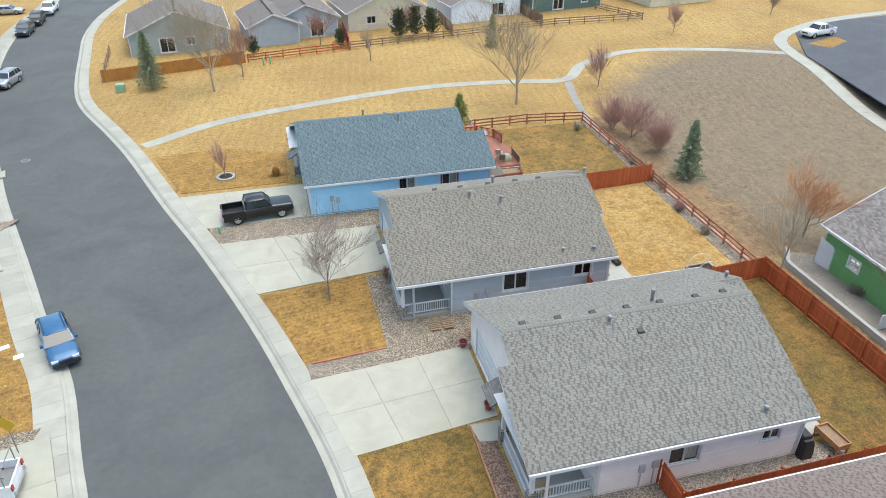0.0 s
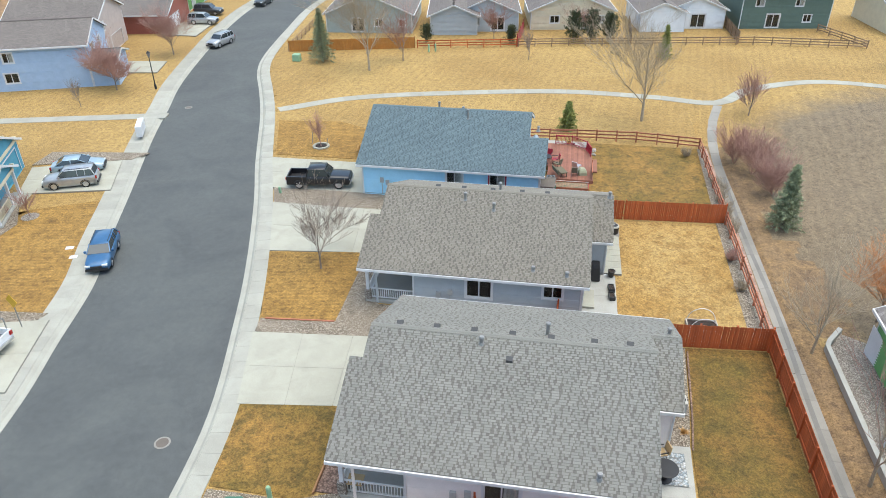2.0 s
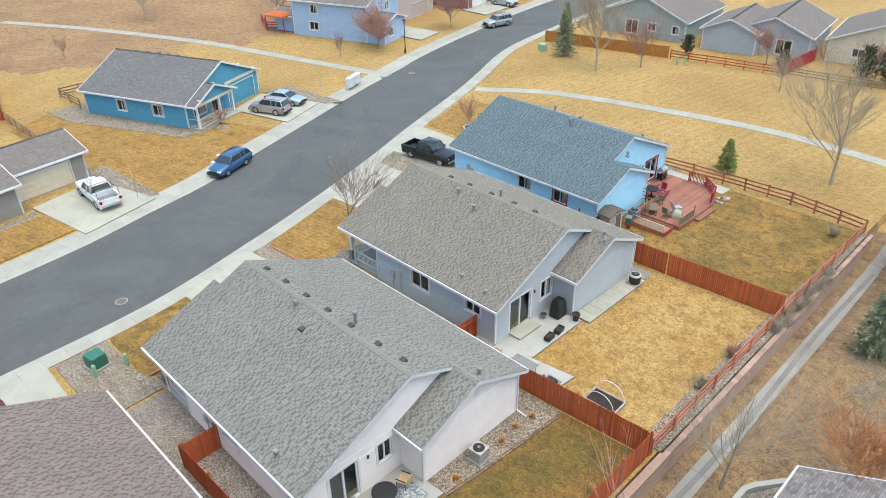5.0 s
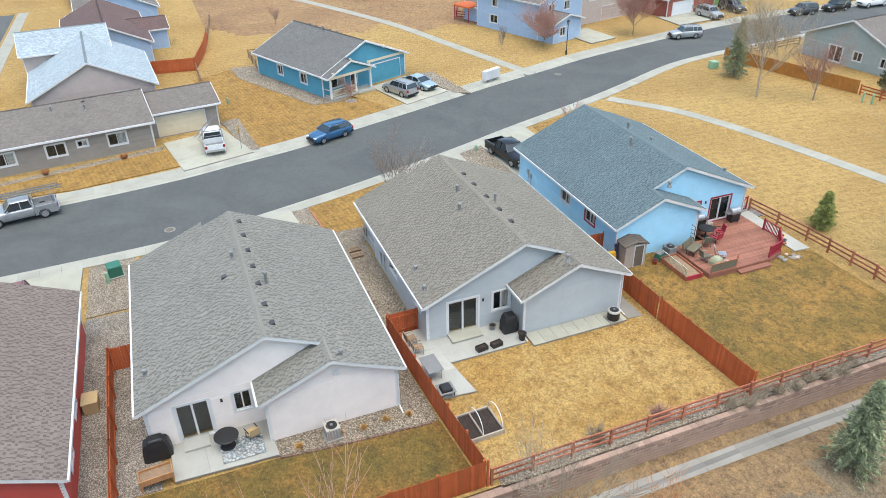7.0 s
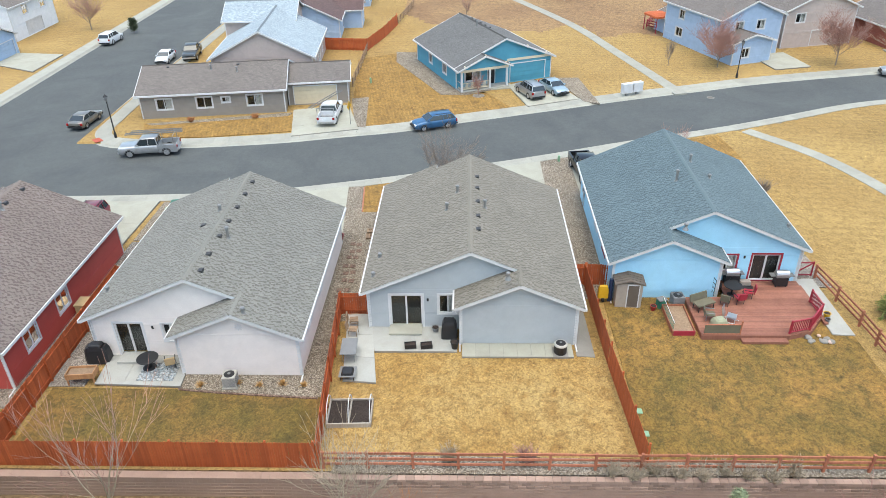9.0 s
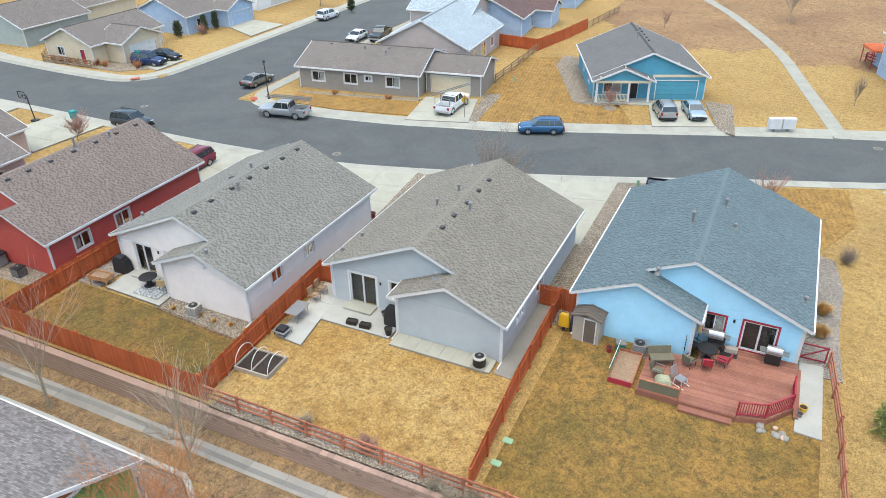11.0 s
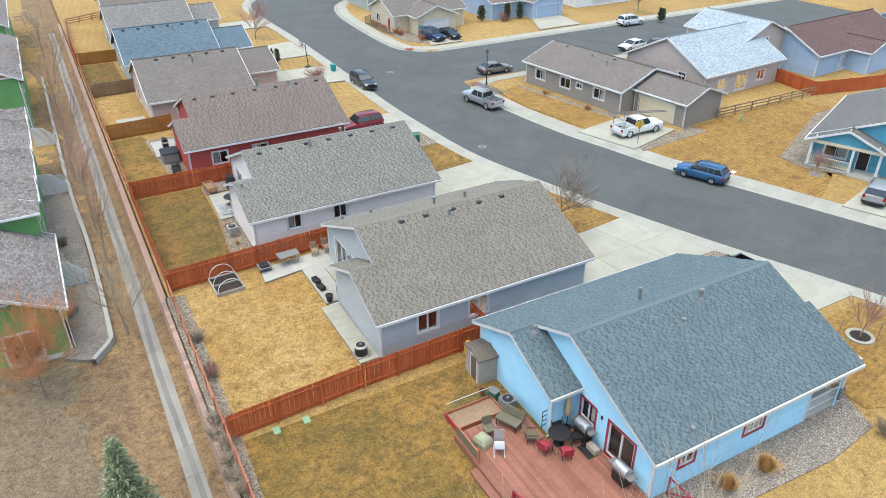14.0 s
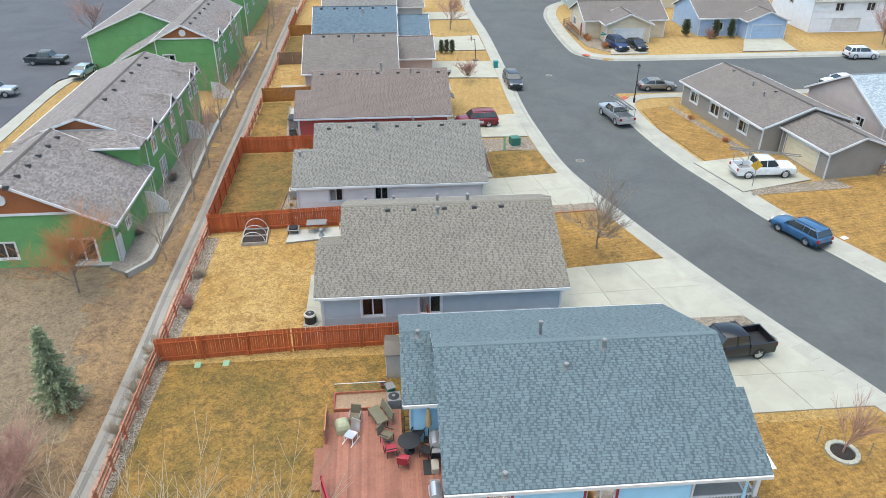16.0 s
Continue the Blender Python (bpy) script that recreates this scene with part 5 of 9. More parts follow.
def solid_fence(pts, label, mat, height=1.75, boards=True, base_z=0.0, group="board fences", wavy=True, face=1):
    """Close-board fence: posts, two rails and boards, span by span."""
    f = thing("fence", label, "fence", group=group)
    for a, b in zip(pts, pts[1:]):
        a, b = Vector((*a, base_z)), Vector((*b, base_z))
        d = b - a
        n = max(1, round(d.length / 2.4))
        ang = math.degrees(math.atan2(d.y, d.x))
        u = d.normalized()
        side = Vector((-u.y, u.x, 0)) * face
        for i in range(n + 1):
            p = a + d * (i / n) + side * 0.08
            bm = bmesh.new()
            box(bm, -0.05, 0.05, -0.05, 0.05, -0.1, height + 0.08, pose(*p, 0, 0, ang))
            part("post", bm, mat, f)
        for i in range(n):
            p, q = a + d * (i / n) + side * 0.045, a + d * ((i + 1) / n) + side * 0.045
            for h in (0.35, height - 0.3):
                bm = bmesh.new()
                bar(bm, p + Vector((0, 0, h)), q + Vector((0, 0, h)), 0.04, 0.09)
                part("rail", bm, mat, f)
        step = 0.142
        k = int(d.length / step)
        rng = random.Random(int(d.length * 100))
        joined = None if boards else bmesh.new()
        for i in range(k):
            p = a + u * (i * step + step / 2)
            hh = height + rng.choice((-0.02, -0.01, 0.0, 0.0, 0.01))
            if boards:
                key = (mat.name, round(hh, 2))
                if key not in _board_cache:
                    bm = bmesh.new()
                    v = [(-0.066, 0), (0.066, 0), (0.066, hh - 0.03), (0.036, hh), (-0.036, hh), (-0.066, hh - 0.03)]
                    fr = [bm.verts.new((x, -0.009, z)) for x, z in v]
                    bk = [bm.verts.new((x, 0.009, z)) for x, z in v]
                    bm.faces.new(fr)
                    bm.faces.new(bk[::-1])
                    for j in range(6):
                        bm.faces.new((fr[j], bk[j], bk[(j + 1) % 6], fr[(j + 1) % 6]))
                    me = bpy.data.meshes.new("board")
                    bm.to_mesh(me)
                    bm.free()
                    me.materials.append(mat)
                    _board_cache[key] = me
                o = new("board", _board_cache[key])
                o.parent = f
                o.matrix_basis = pose(p.x, p.y, p.z + 0.03, 0, rng.uniform(-0.4, 0.4), ang)
            else:
                box(joined, -0.067, 0.067, -0.009, 0.009, 0.03, hh, pose(p.x, p.y, p.z, 0, 0, ang))
        if joined:
            part("boarding", joined, mat, f)["kind"] = "stuff"
    return f


def rail_fence(pts, label, mat, height=1.2, rails=3, spacing=2.4, mesh=False, group="rail fences"):
    f = thing("rail_fence", label, "fence", group=group)
    rng = random.Random(len(pts))
    for a, b in zip(pts, pts[1:]):
        a, b = Vector((*a, 0)), Vector((*b, 0))
        a.z, b.z = max(ground_height(a.x, a.y), -0.1), max(ground_height(b.x, b.y), -0.1)
        d = b - a
        n = max(1, round(d.length / spacing))
        ang = math.degrees(math.atan2(d.y, d.x))
        for i in range(n + 1):
            p = a + d * (i / n)
            bm = bmesh.new()
            box(bm, -0.065, 0.065, -0.065, 0.065, -0.15, height + rng.uniform(-0.02, 0.05), pose(p.x, p.y, p.z, rng.uniform(-1.5, 1.5), rng.uniform(-1.5, 1.5), ang))
            part("post", bm, mat, f)
        for i in range(n):
            p, q = a + d * (i / n), a + d * ((i + 1) / n)
            for r in range(rails):
                h = height * (0.3 + 0.6 * r / max(1, rails - 1))
                bm = bmesh.new()
                bar(bm, p + Vector((0, 0, h + rng.uniform(-0.03, 0.03))), q + Vector((0, 0, h + rng.uniform(-0.03, 0.03))), 0.06, 0.13)
                part("rail", bm, mat, f)
    return f


solid_fence([(19.8, 35.5), (26.5, 35.85), (33.1, 36.3)], "red cedar board fence between two back yards", M_CEDAR)
solid_fence([(33.1, 36.2), (33.1, 19.3)], "red cedar board fence along a retaining wall", M_CEDAR, face=-1)
solid_fence([(16.5, 19.1), (24.5, 19.2), (33.1, 19.3)], "red cedar board fence beside gravel", M_CEDAR, face=1)
solid_fence([(16.2, 52.15), (25, 52.35), (33.0, 52.8)], "red cedar board fence between back lawns", M_CEDAR)
solid_fence([(19.8, 35.5), (19.8, 37.5)], "short red cedar gate panel", M_CEDAR, 1.7, face=-1)
solid_fence([(16.2, 52.15), (16.2, 50.6)], "short red cedar gate panel", M_CEDAR, 1.7)
solid_fence([(16.2, 52.15), (16.3, 53.7)], "short red cedar gate panel", M_CEDAR, 1.7)
solid_fence([(16.5, 19.1), (16.5, 21.2)], "short red cedar gate panel", M_CEDAR, 1.7)
solid_fence([(26.4, 2.6), (33.1, 3.0)], "golden cedar board fence between yards", M_CEDAR_GOLD, boards=False)
solid_fence([(27, -13.6), (33.1, -13.4)], "brown cedar board fence between yards", M_GREYWOOD, boards=False)
solid_fence([(27, -30), (33.1, -30)], "golden cedar board fence between yards", M_CEDAR_GOLD, boards=False)
solid_fence([(33.1, -30), (33.1, -42)], "orange cedar board fence along a lane", M_CEDAR, boards=False)
rail_fence([(33.1, 36.6), (33.1, 52.6), (33.1, 68.3)], "weathered red three-rail fence above a wall", M_RAIL)
rail_fence([(33.1, 68.3), (27, 69.2), (21, 69.0), (15.4, 68.5)], "weathered red three-rail fence by the park", M_RAIL)
rail_fence([(33.1, 19.0), (33.1, 3.0), (33.1, -30)], "dark three-rail fence along a lane", M_RAIL)
rail_fence([(33.1, -42), (32.5, -58), (26, -62)], "brown weathered three-rail fence", M_RAIL)
solid_fence([(-20.0, 96.0), (-2.4, 100.2)], "golden cedar board fence facing the park", M_CEDAR_GOLD, 1.6, boards=False, face=1)
rail_fence([(-20.0, 96.0), (-21.0, 110)], "pale weathered split-rail fence", M_GREYWOOD)
rail_fence([(-2.0, 100.3), (12.2, 102.8)], "red three-rail fence with mesh", M_CEDAR)
rail_fence([(12.4, 103.0), (46, 108.4), (61.3, 108.2)], "brown three-rail fence facing the park", M_GREYWOOD)
rail_fence([(61.3, 108.2), (57, 117)], "brown weathered three-rail fence", M_GREYWOOD)
solid_fence([(12.3, 103.2), (12.6, 112)], "dark red board fence between gardens", M_REDPAINT, boards=False)
solid_fence([(28.6, 106.2), (28.8, 116)], "brown board fence between gardens", M_GREYWOOD, boards=False)
solid_fence([(44.0, 108.6), (43.6, 118)], "tan board fence between gardens", M_GREYWOOD, boards=False)
rail_fence([(-28.6, 29.7), (-37.0, 29.7), (-45.4, 29.6)], "tan three-rail fence with mesh", M_GREYWOOD)
solid_fence([(-45.4, 29.6), (-53, 31.4), (-61, 32.7)], "orange cedar board fence", M_CEDAR, boards=False)
solid_fence([(-45.4, 29.6), (-46.2, 23.4)], "orange cedar board fence", M_CEDAR, boards=False)
rail_fence([(-42.8, 37.2), (-48.5, 37.0), (-48.5, 44), (-45.5, 45)], "grey split-rail fence round a yard", M_GREYWOOD)
rail_fence([(-61, 32.7), (-75, 34.5)], "grey split-rail fence behind gardens", M_GREYWOOD)
rail_fence([(-12.9, -24.5), (-12.8, -34), (-16, -37)], "dark brown three-rail fence on a corner", M_GREYWOOD)
rail_fence([(-52, 76.5), (-57.5, 72.5), (-63, 75)], "dark red timber fence", M_REDPAINT)

# block retaining wall over the channel
wall = tagged(thing("wall_retaining", "", "retaining wall"), "reddish block retaining wall under a rail fence", kind="structure")
yy = -60.0
row_mesh = {}
bm_far = bmesh.new()
count = 0
for r in range(7):
    z = -1.32 + r * 0.2
    y = -60.0 + (0.22 if r % 2 else 0)
    while y < 68.2:
        top = r == 6
        if 37 < y < 68 and r >= 4 and count < 290:
            key = "cap" if top else "block"
            if key not in row_mesh:
                bm = bmesh.new()
                box(bm, -0.2, 0.2 + (0.04 if top else 0), -0.21, 0.21, 0.004, 0.19)
                bmesh.ops.bevel(bm, geom=bm.edges[:], offset=0.018, segments=1, affect="EDGES")
                me = bpy.data.meshes.new("block")
                bm.to_mesh(me)
                bm.free()
                me.materials.append(M_WALLBLOCK)
                row_mesh[key] = me
            o = new("block", row_mesh[key])
            o.parent = wall
            o.matrix_basis = pose(33.72 - r * 0.015, y, z)
            count += 1
        else:
            box(bm_far, 33.52 - r * 0.015, 33.92 - r * 0.015 + (0.04 if top else 0), y - 0.21, y + 0.21, z + 0.004, z + 0.19)
        y += 0.43
part("far_blocks", bm_far, M_WALLBLOCK, wall)["kind"] = "stuff"
bm = bmesh.new()
line = smooth_line([(38.75, 40.6), (38.1, 39.7), (37.5, 38.8), (37.4, 37.0), (37.4, 25), (37.9, 8), (38.0, -30)], 0.6)
strip_mesh(bm, line, [(-0.15, -1.5), (-0.15, -0.75), (0.15, -0.75), (0.15, -1.5)], 1)
tagged(link_mesh("wall_garden", bm, M_PATIO), "low grey block wall round a gravel garden", "garden wall", kind="structure")

# ---------------------------------------------------------------- houses further off
house_s = plain_house("salmon ranch house with brown-grey roof and lower garage", 0, 0, 0, [
    vol(16.4, 28.4, -12.4, 1.6, 2.95, 0.45, SID_SALMON, M_RF_BROWN, "x", openings={"e": [(-9.6, -7.6, 0.2, 2.2, "patio"), (-4, -2.8, 1.1, 2.2)], "n": [(19, 20.3, 1.1, 2.2), (24, 25.3, 1.1, 2.2)]}),
    vol(11.4, 17.4, -14.2, -4.9, 2.8, 0.4, SID_SALMON, M_RF_BROWN, "x", openings={"w": [(-12, -7, 0.08, 2.2, "garage", M_WHITE)]})])
house_bl = plain_house("pale grey house with blue roof and lower garage", 0, 0, 0, [
    vol(16.0, 28.4, -29.0, -15.4, 2.95, 0.47, SID_SAGE, M_RF_BLUE, "x", openings={"e": [(-26, -24, 0.2, 2.2, "patio")], "n": [(20, 21.3, 1.1, 2.2)]}),
    vol(11.2, 17.0, -27.0, -17.6, 2.8, 0.42, SID_SAGE, M_RF_BLUE, "x", openings={"w": [(-25, -20, 0.08, 2.2, "garage", M_WHITE)]})])
plain_house("grey house with taupe roof", 0, 0, 0, [
    vol(15.6, 28.0, -46.0, -32.2, 2.95, 0.45, SID_B, M_RF_GREY, "x", openings={"e": [(-42, -40, 0.2, 2.2, "patio")], "n": [(20, 21.3, 1.1, 2.2)]}),
    vol(10.8, 16.6, -46.0, -37.6, 2.8, 0.42, SID_B, M_RF_GREY, "x", openings={"w": [(-44, -39, 0.08, 2.2, "garage", M_WHITE)]})])
plain_house("beige house with brown roof", 0, 0, 0, [vol(14, 27, -63, -49, 2.95, 0.45, SID_BEIGE, M_RF_BROWN, "x", openings={"n": [(18, 19.4, 1.1, 2.2)]})])
plain_house("blue-grey house with slate roof", 0, 0, 0, [vol(10, 24, -92, -79, 2.95, 0.45, SID_B, M_RF_BLUE, "x")])

plain_house("mauve two-storey house with pale blue roof", -30.6, 11.1, 4, [
    vol(-15.5, 0, 0, 13.6, 3.0, 0.5, SID_PINK, M_RF_ICE, "x", openings={"e": [(9.0, 10.2, 1.6, 2.6)], "n": [(-12, -10.6, 0.8, 2.1), (-8.4, -6.4, 0.2, 2.2, "patio"), (-4.4, -3, 0.8, 2.1)]}),
    vol(-21, -12, -0.6, 9.9, 5.0, 0.42, SID_PINK, M_RF_ICE, "y", openings={"n": [(-17, -15.8, 3.6, 4.7)], "s": [(-17, -15.8, 3.6, 4.7)]})])
plain_house("powder blue house with maroon roof", -52.0, 13.5, 4, [
    vol(-20, 1.0, 0, 11.5, 2.9, 0.48, SID_LBLUE, M_RF_DARK, "x", openings={"n": [(-6.6, -4.6, 0.2, 2.2, "patio"), (-11, -9.6, 0.9, 2.1)], "e": [(4, 5.4, 1, 2.1)]}),
    vol(-12, -6.0, 8.5, 14.5, 2.9, 0.42, SID_LBLUE, M_RF_DARK, "y")])
plain_house("blue house with dark roof behind gardens", -74, 14, 4, [vol(-16, 0, 0, 13, 2.9, 0.46, SID_LBLUE, M_RF_BROWN, "x", openings={"n": [(-8, -6.6, 0.9, 2.1)]})])
plain_house("grey house with brown roof behind gardens", -94, 12, 4, [vol(-16, 0, 0, 13, 2.9, 0.46, SID_TAUPE, M_RF_BROWN, "x")])
plain_house("beige corner house with brown roof and white garage", 0, 0, 0, [
    vol(-27.5, -13.6, -34.6, -24.6, 2.9, 0.42, SID_BEIGE, M_RF_BROWN, "x", openings={"e": [(-32, -30.6, 0.9, 2.1), (-27.4, -26.5, 0.1, 2.1, "door", M_REDPAINT)]}),
    vol(-24.0, -16.2, -27.0, -21.4, 2.9, 0.42, SID_BEIGE, M_RF_BROWN, "y", openings={"n": [(-22.6, -17.8, 0.08, 2.2, "garage", M_WHITE)]})])
plain_house("powder blue house with brown roof and blue garage", 0, 0, 0, [
    vol(-46, -32.6, -37, -25, 2.9, 0.42, SID_LBLUE, M_RF_BROWN, "x", openings={"n": [(-37, -35.4, 0.9, 2.1)]}),
    vol(-46.6, -39.4, -26.5, -22.2, 2.9, 0.42, SID_LBLUE, M_RF_BROWN, "y", openings={"n": [(-45.4, -40.6, 0.08, 2.2, "garage", SID_LBLUE)]})])
plain_house("white two-storey house with covered porch", 0, 0, 0, [
    vol(-66, -52, -40, -26, 5.2, 0.42, SID_WHITE, M_RF_BROWN, "x", openings={"n": [(-57.6, -56.2, 3.4, 4.7), (-63, -61.6, 3.4, 4.7), (-61, -56.2, 0.08, 2.2, "garage", M_WHITE)], "e": [(-34, -32.8, 3.4, 4.6)]})])
plain_house("grey house with green garage on the corner street", 0, 0, 0, [vol(-30, -17, -56, -43, 2.9, 0.42, SID_SAGE, M_RF_BROWN, "x", openings={"e": [(-52, -50.6, 0.9, 2.1)]})])
plain_house("cream two-storey house across the bend", 0, 0, 0, [vol(-44, -32, -60, -47, 2.9, 0.42, SID_CREAM, M_RF_BROWN, "x")])
# north of the park
plain_house("sage grey house with brown roof", -17.4, 107.2, 5, [
    vol(-0.8, 13.4, -0.4, 14, 2.9, 0.42, SID_SAGE, M_RF_BROWN, "y", openings={"s": [(3.6, 5.6, 0.2, 2.2, "patio"), (7.2, 8.4, 1.0, 2.1), (11, 12, 1.0, 2.1)]})])
plain_house("slate grey house with brown roof and patio", -1.6, 108.6, 8, [
    vol(3.6, 14.0, 0.6, 14, 2.9, 0.42, SID_B, M_RF_BROWN, "y", openings={"s": [(9.4, 11.4, 0.2, 2.2, "patio"), (6.4, 7.6, 1.0, 2.1)]}),
    vol(-0.4, 7.6, -1.4, 10, 2.9, 0.42, SID_B, M_RF_BROWN, "y")])
plain_house("cream house with brown roof", 13.6, 112.4, 8, [
    vol(-0.4, 13.2, 0, 14, 2.9, 0.42, SID_CREAM, M_RF_BROWN, "y", openings={"s": [(3, 4.4, 1, 2.1), (7.2, 9.0, 0.2, 2.2, "patio"), (10.4, 11.4, 1, 2.1)]})])
plain_house("white house with brown roof and covered patio", 30.0, 113.6, 8, [
    vol(4.6, 14.0, 1.4, 14, 2.9, 0.42, SID_WHITE, M_RF_BROWN, "y", openings={"s": [(8.4, 10.6, 0.2, 2.2, "patio")]}),
    vol(-0.2, 7.4, -0.6, 11, 2.9, 0.42, SID_WHITE, M_RF_BROWN, "y")])
plain_house("dark green two-storey house", 45.6, 117.0, 8, [
    vol(-0.4, 14, 0, 12, 5.2, 0.42, SID_DGREEN, M_RF_GREY, "x", openings={"s": [(4, 6, 0.2, 2.2, "patio"), (2, 3.2, 3.4, 4.6), (8, 9.2, 3.4, 4.6), (9.6, 10.8, 1, 2.1)]})])
plain_house("pale yellow house with brown roof", 67.0, 115.6, 8, [vol(-0.4, 14, 0, 13, 2.9, 0.42, SID_CREAM, M_RF_BROWN, "x", openings={"s": [(4, 5.4, 1, 2.1), (9, 10.4, 1, 2.1)]})])
# west side, north of the path
plain_house("powder blue two-storey house with brown roof", -51.6, 73.6, 19, [
    vol(-0.4, 13.6, -0.3, 10, 5.3, 0.42, SID_LBLUE, M_RF_BROWN, "x", openings={"s": [(3.4, 4.6, 3.5, 4.7), (3.0, 4.6, 1.0, 2.2)], "e": [(2.2, 3.4, 3.6, 4.8), (5.6, 6.8, 3.6, 4.8)]}),
    vol(12.6, 16.6, -0.3, 6.5, 2.9, 0.3, SID_LBLUE, M_RF_BROWN, "x", openings={"e": [(1.5, 2.6, 0.9, 2.1)]}),
    vol(-5, 0.4, 1.0, 6.0, 2.4, 0.35, SID_LBLUE, M_RF_BROWN, "x")])
plain_house("taupe two-storey house with brown roof", -46.5, 90.5, 14, [
    vol(-11, 2, -3, 9, 5.2, 0.42, SID_PINK, M_RF_BROWN, "x", openings={"e": [(-1, 0.4, 3.5, 4.7), (2, 6.8, 0.08, 2.2, "garage", SID_PINK)]})])
plain_house("red brick house with white garage", -44.5, 106.5, 10, [
    vol(-11, 2, -4, 8, 2.9, 0.42, M_BRICKRED, M_RF_BROWN, "x", openings={"e": [(-2.4, 2.4, 0.08, 2.2, "garage", SID_WHITE)]})])
plain_house("sage house with green garage doors", -48, 120, 5, [
    vol(-11, 2, -6, 8, 2.9, 0.42, SID_SAGE, M_RF_BROWN, "x", openings={"e": [(-4.6, -0.6, 0.08, 2.2, "garage", SID_GREEN), (1, 5, 0.08, 2.2, "garage", SID_GREEN)]})])


def townhouse(label, x, y, gables):
    h = thing("townhouse", label, "townhouse", x, y, -1.25)
    for g in gables:
        gable(h, *g[0], **g[1])
    return h


def rust_gable(h, x, y0, y1, z0, z1):
    """A small west-facing cross gable: its rust panel, white trim and roof."""
    ym = (y0 + y1) / 2
    bm = bmesh.new()
    v = [bm.verts.new(p) for p in ((x, y0, z0), (x, y1, z0), (x, ym, z1), (x + 0.1, y0, z0), (x + 0.1, y1, z0), (x + 0.1, ym, z1))]
    for f in ((0, 2, 1), (3, 4, 5), (0, 1, 4, 3), (1, 2, 5, 4), (2, 0, 3, 5)):
        bm.faces.new([v[i] for i in f])
    part("gable_panel", bm, SID_RUST, h)
    bm = bmesh.new()
    slope_slab(bm, orient([(x - 0.35, y0 - 0.3, z0 - 0.1), (x + 3.5, y0 - 0.3, z0 - 0.1), (x + 3.5, ym, z1 + 0.12), (x - 0.35, ym, z1 + 0.12)]))
    slope_slab(bm, orient([(x - 0.35, ym, z1 + 0.12), (x + 3.5, ym, z1 + 0.12), (x + 3.5, y1 + 0.3, z0 - 0.1), (x - 0.35, y1 + 0.3, z0 - 0.1)]))
    uv_roof(part("roof", bm, M_RF_SLATE, h))
    bm = bmesh.new()
    for q in (y0 - 0.3, y1 + 0.3):
        bar(bm, (x - 0.37, q, z0 - 0.2), (x - 0.37, ym, z1 + 0.02), 0.06, 0.2)
    part("fascia", bm, M_WHITE, h)


def north_gable_panel(h, y, x0, x1, xm, z0, z1):
    """A flat rust panel in the north gable, over its white band."""
    bm = bmesh.new()
    v = [bm.verts.new(p) for p in ((x0, y + 0.1, z0), (x1, y + 0.1, z0), (xm, y + 0.1, z1), (x0, y, z0), (x1, y, z0), (xm, y, z1))]
    for f in ((0, 1, 2), (3, 5, 4), (0, 3, 4, 1), (1, 4, 5, 2), (2, 5, 3, 0)):
        bm.faces.new([v[i] for i in f])
    part("gable_panel", bm, SID_RUST, h)
    bm = bmesh.new()
    box(bm, x0, x1, y + 0.02, y + 0.14, z0 - 0.2, z0)
    part("gable_band", bm, M_WHITE, h)


def round_vent(h, x, y, z):
    bm = bmesh.new()
    tube(bm, (x, y, z), (x, y + 0.16, z), 0.42, 0.42, 20, True)
    part("round_vent", bm, M_WHITE, h)


g1 = townhouse("leaf green townhouse with slate roof and rust gables", 40.2, 25.4, [
    ((-0.8, 15.0, 2.2, 13.3, 3.55, 0.50), dict(wall_mat=SID_GREEN, roof_mat=M_RF_SLATE, axis="y", openings={"n": [(1.2, 3.2, 0.15, 2.3, "patio"), (7.2, 8.8, 0.8, 2.2)], "w": [(9.2, 10.2, 1.6, 2.4)]})),
    ((-0.4, 11.0, -21.1, 1.2, 5.95, 0.36), dict(wall_mat=SID_GREEN, roof_mat=M_RF_SLATE, axis="y", openings={"w": [(-2.2, -0.8, 3.6, 4.9), (-5.4, -4.2, 3.6, 4.9), (-9.2, -7.8, 3.6, 4.9), (-13, -11.6, 3.6, 4.9), (-3.9, -2.1, 0.2, 2.3, "patio"), (-9.6, -8.2, 0.2, 2.3, "patio"), (-17.6, -16.4, 3.6, 4.9), (-20, -18.8, 3.6, 4.9)]}))])
bm = bmesh.new()
box(bm, 0.02, 10.6, 0.8, 2.9, 0, 5.9)
part("wall", bm, SID_GREEN, g1)
bm = bmesh.new()
slope_slab(bm, orient([(-0.4, 3.3, 5.95), (11.0, 3.3, 5.95), (8.6, 1.2, 6.85), (2.0, 1.2, 6.85)]))
slope_slab(bm, orient([(-0.4, 3.3, 5.95), (-0.4, 1.2, 5.95), (2.0, 1.2, 6.83)]))
slope_slab(bm, orient([(11.0, 3.3, 5.95), (11.0, 1.2, 5.95), (8.6, 1.2, 6.83)]))
uv_roof(part("roof", bm, M_RF_SLATE, g1))
bm = bmesh.new()
bar(bm, (-0.4, 3.34, 5.86), (11.0, 3.34, 5.86), 0.1, 0.16)
part("gutter", bm, M_WHITE, g1)
north_gable_panel(g1, 0.82, 2.2, 8.4, 5.3, 6.86, 7.88)
north_gable_panel(g1, 12.92, 2.2, 12.0, 7.1, 4.75, 7.1)
round_vent(g1, 7.1, 12.98, 5.9)
for q in ((-2.9, -0.1), (-9.9, -7.1), (-18.4, -15.6), (-21.0, -18.4)):
    rust_gable(g1, -0.1, q[0], q[1], 5.6, 6.9)
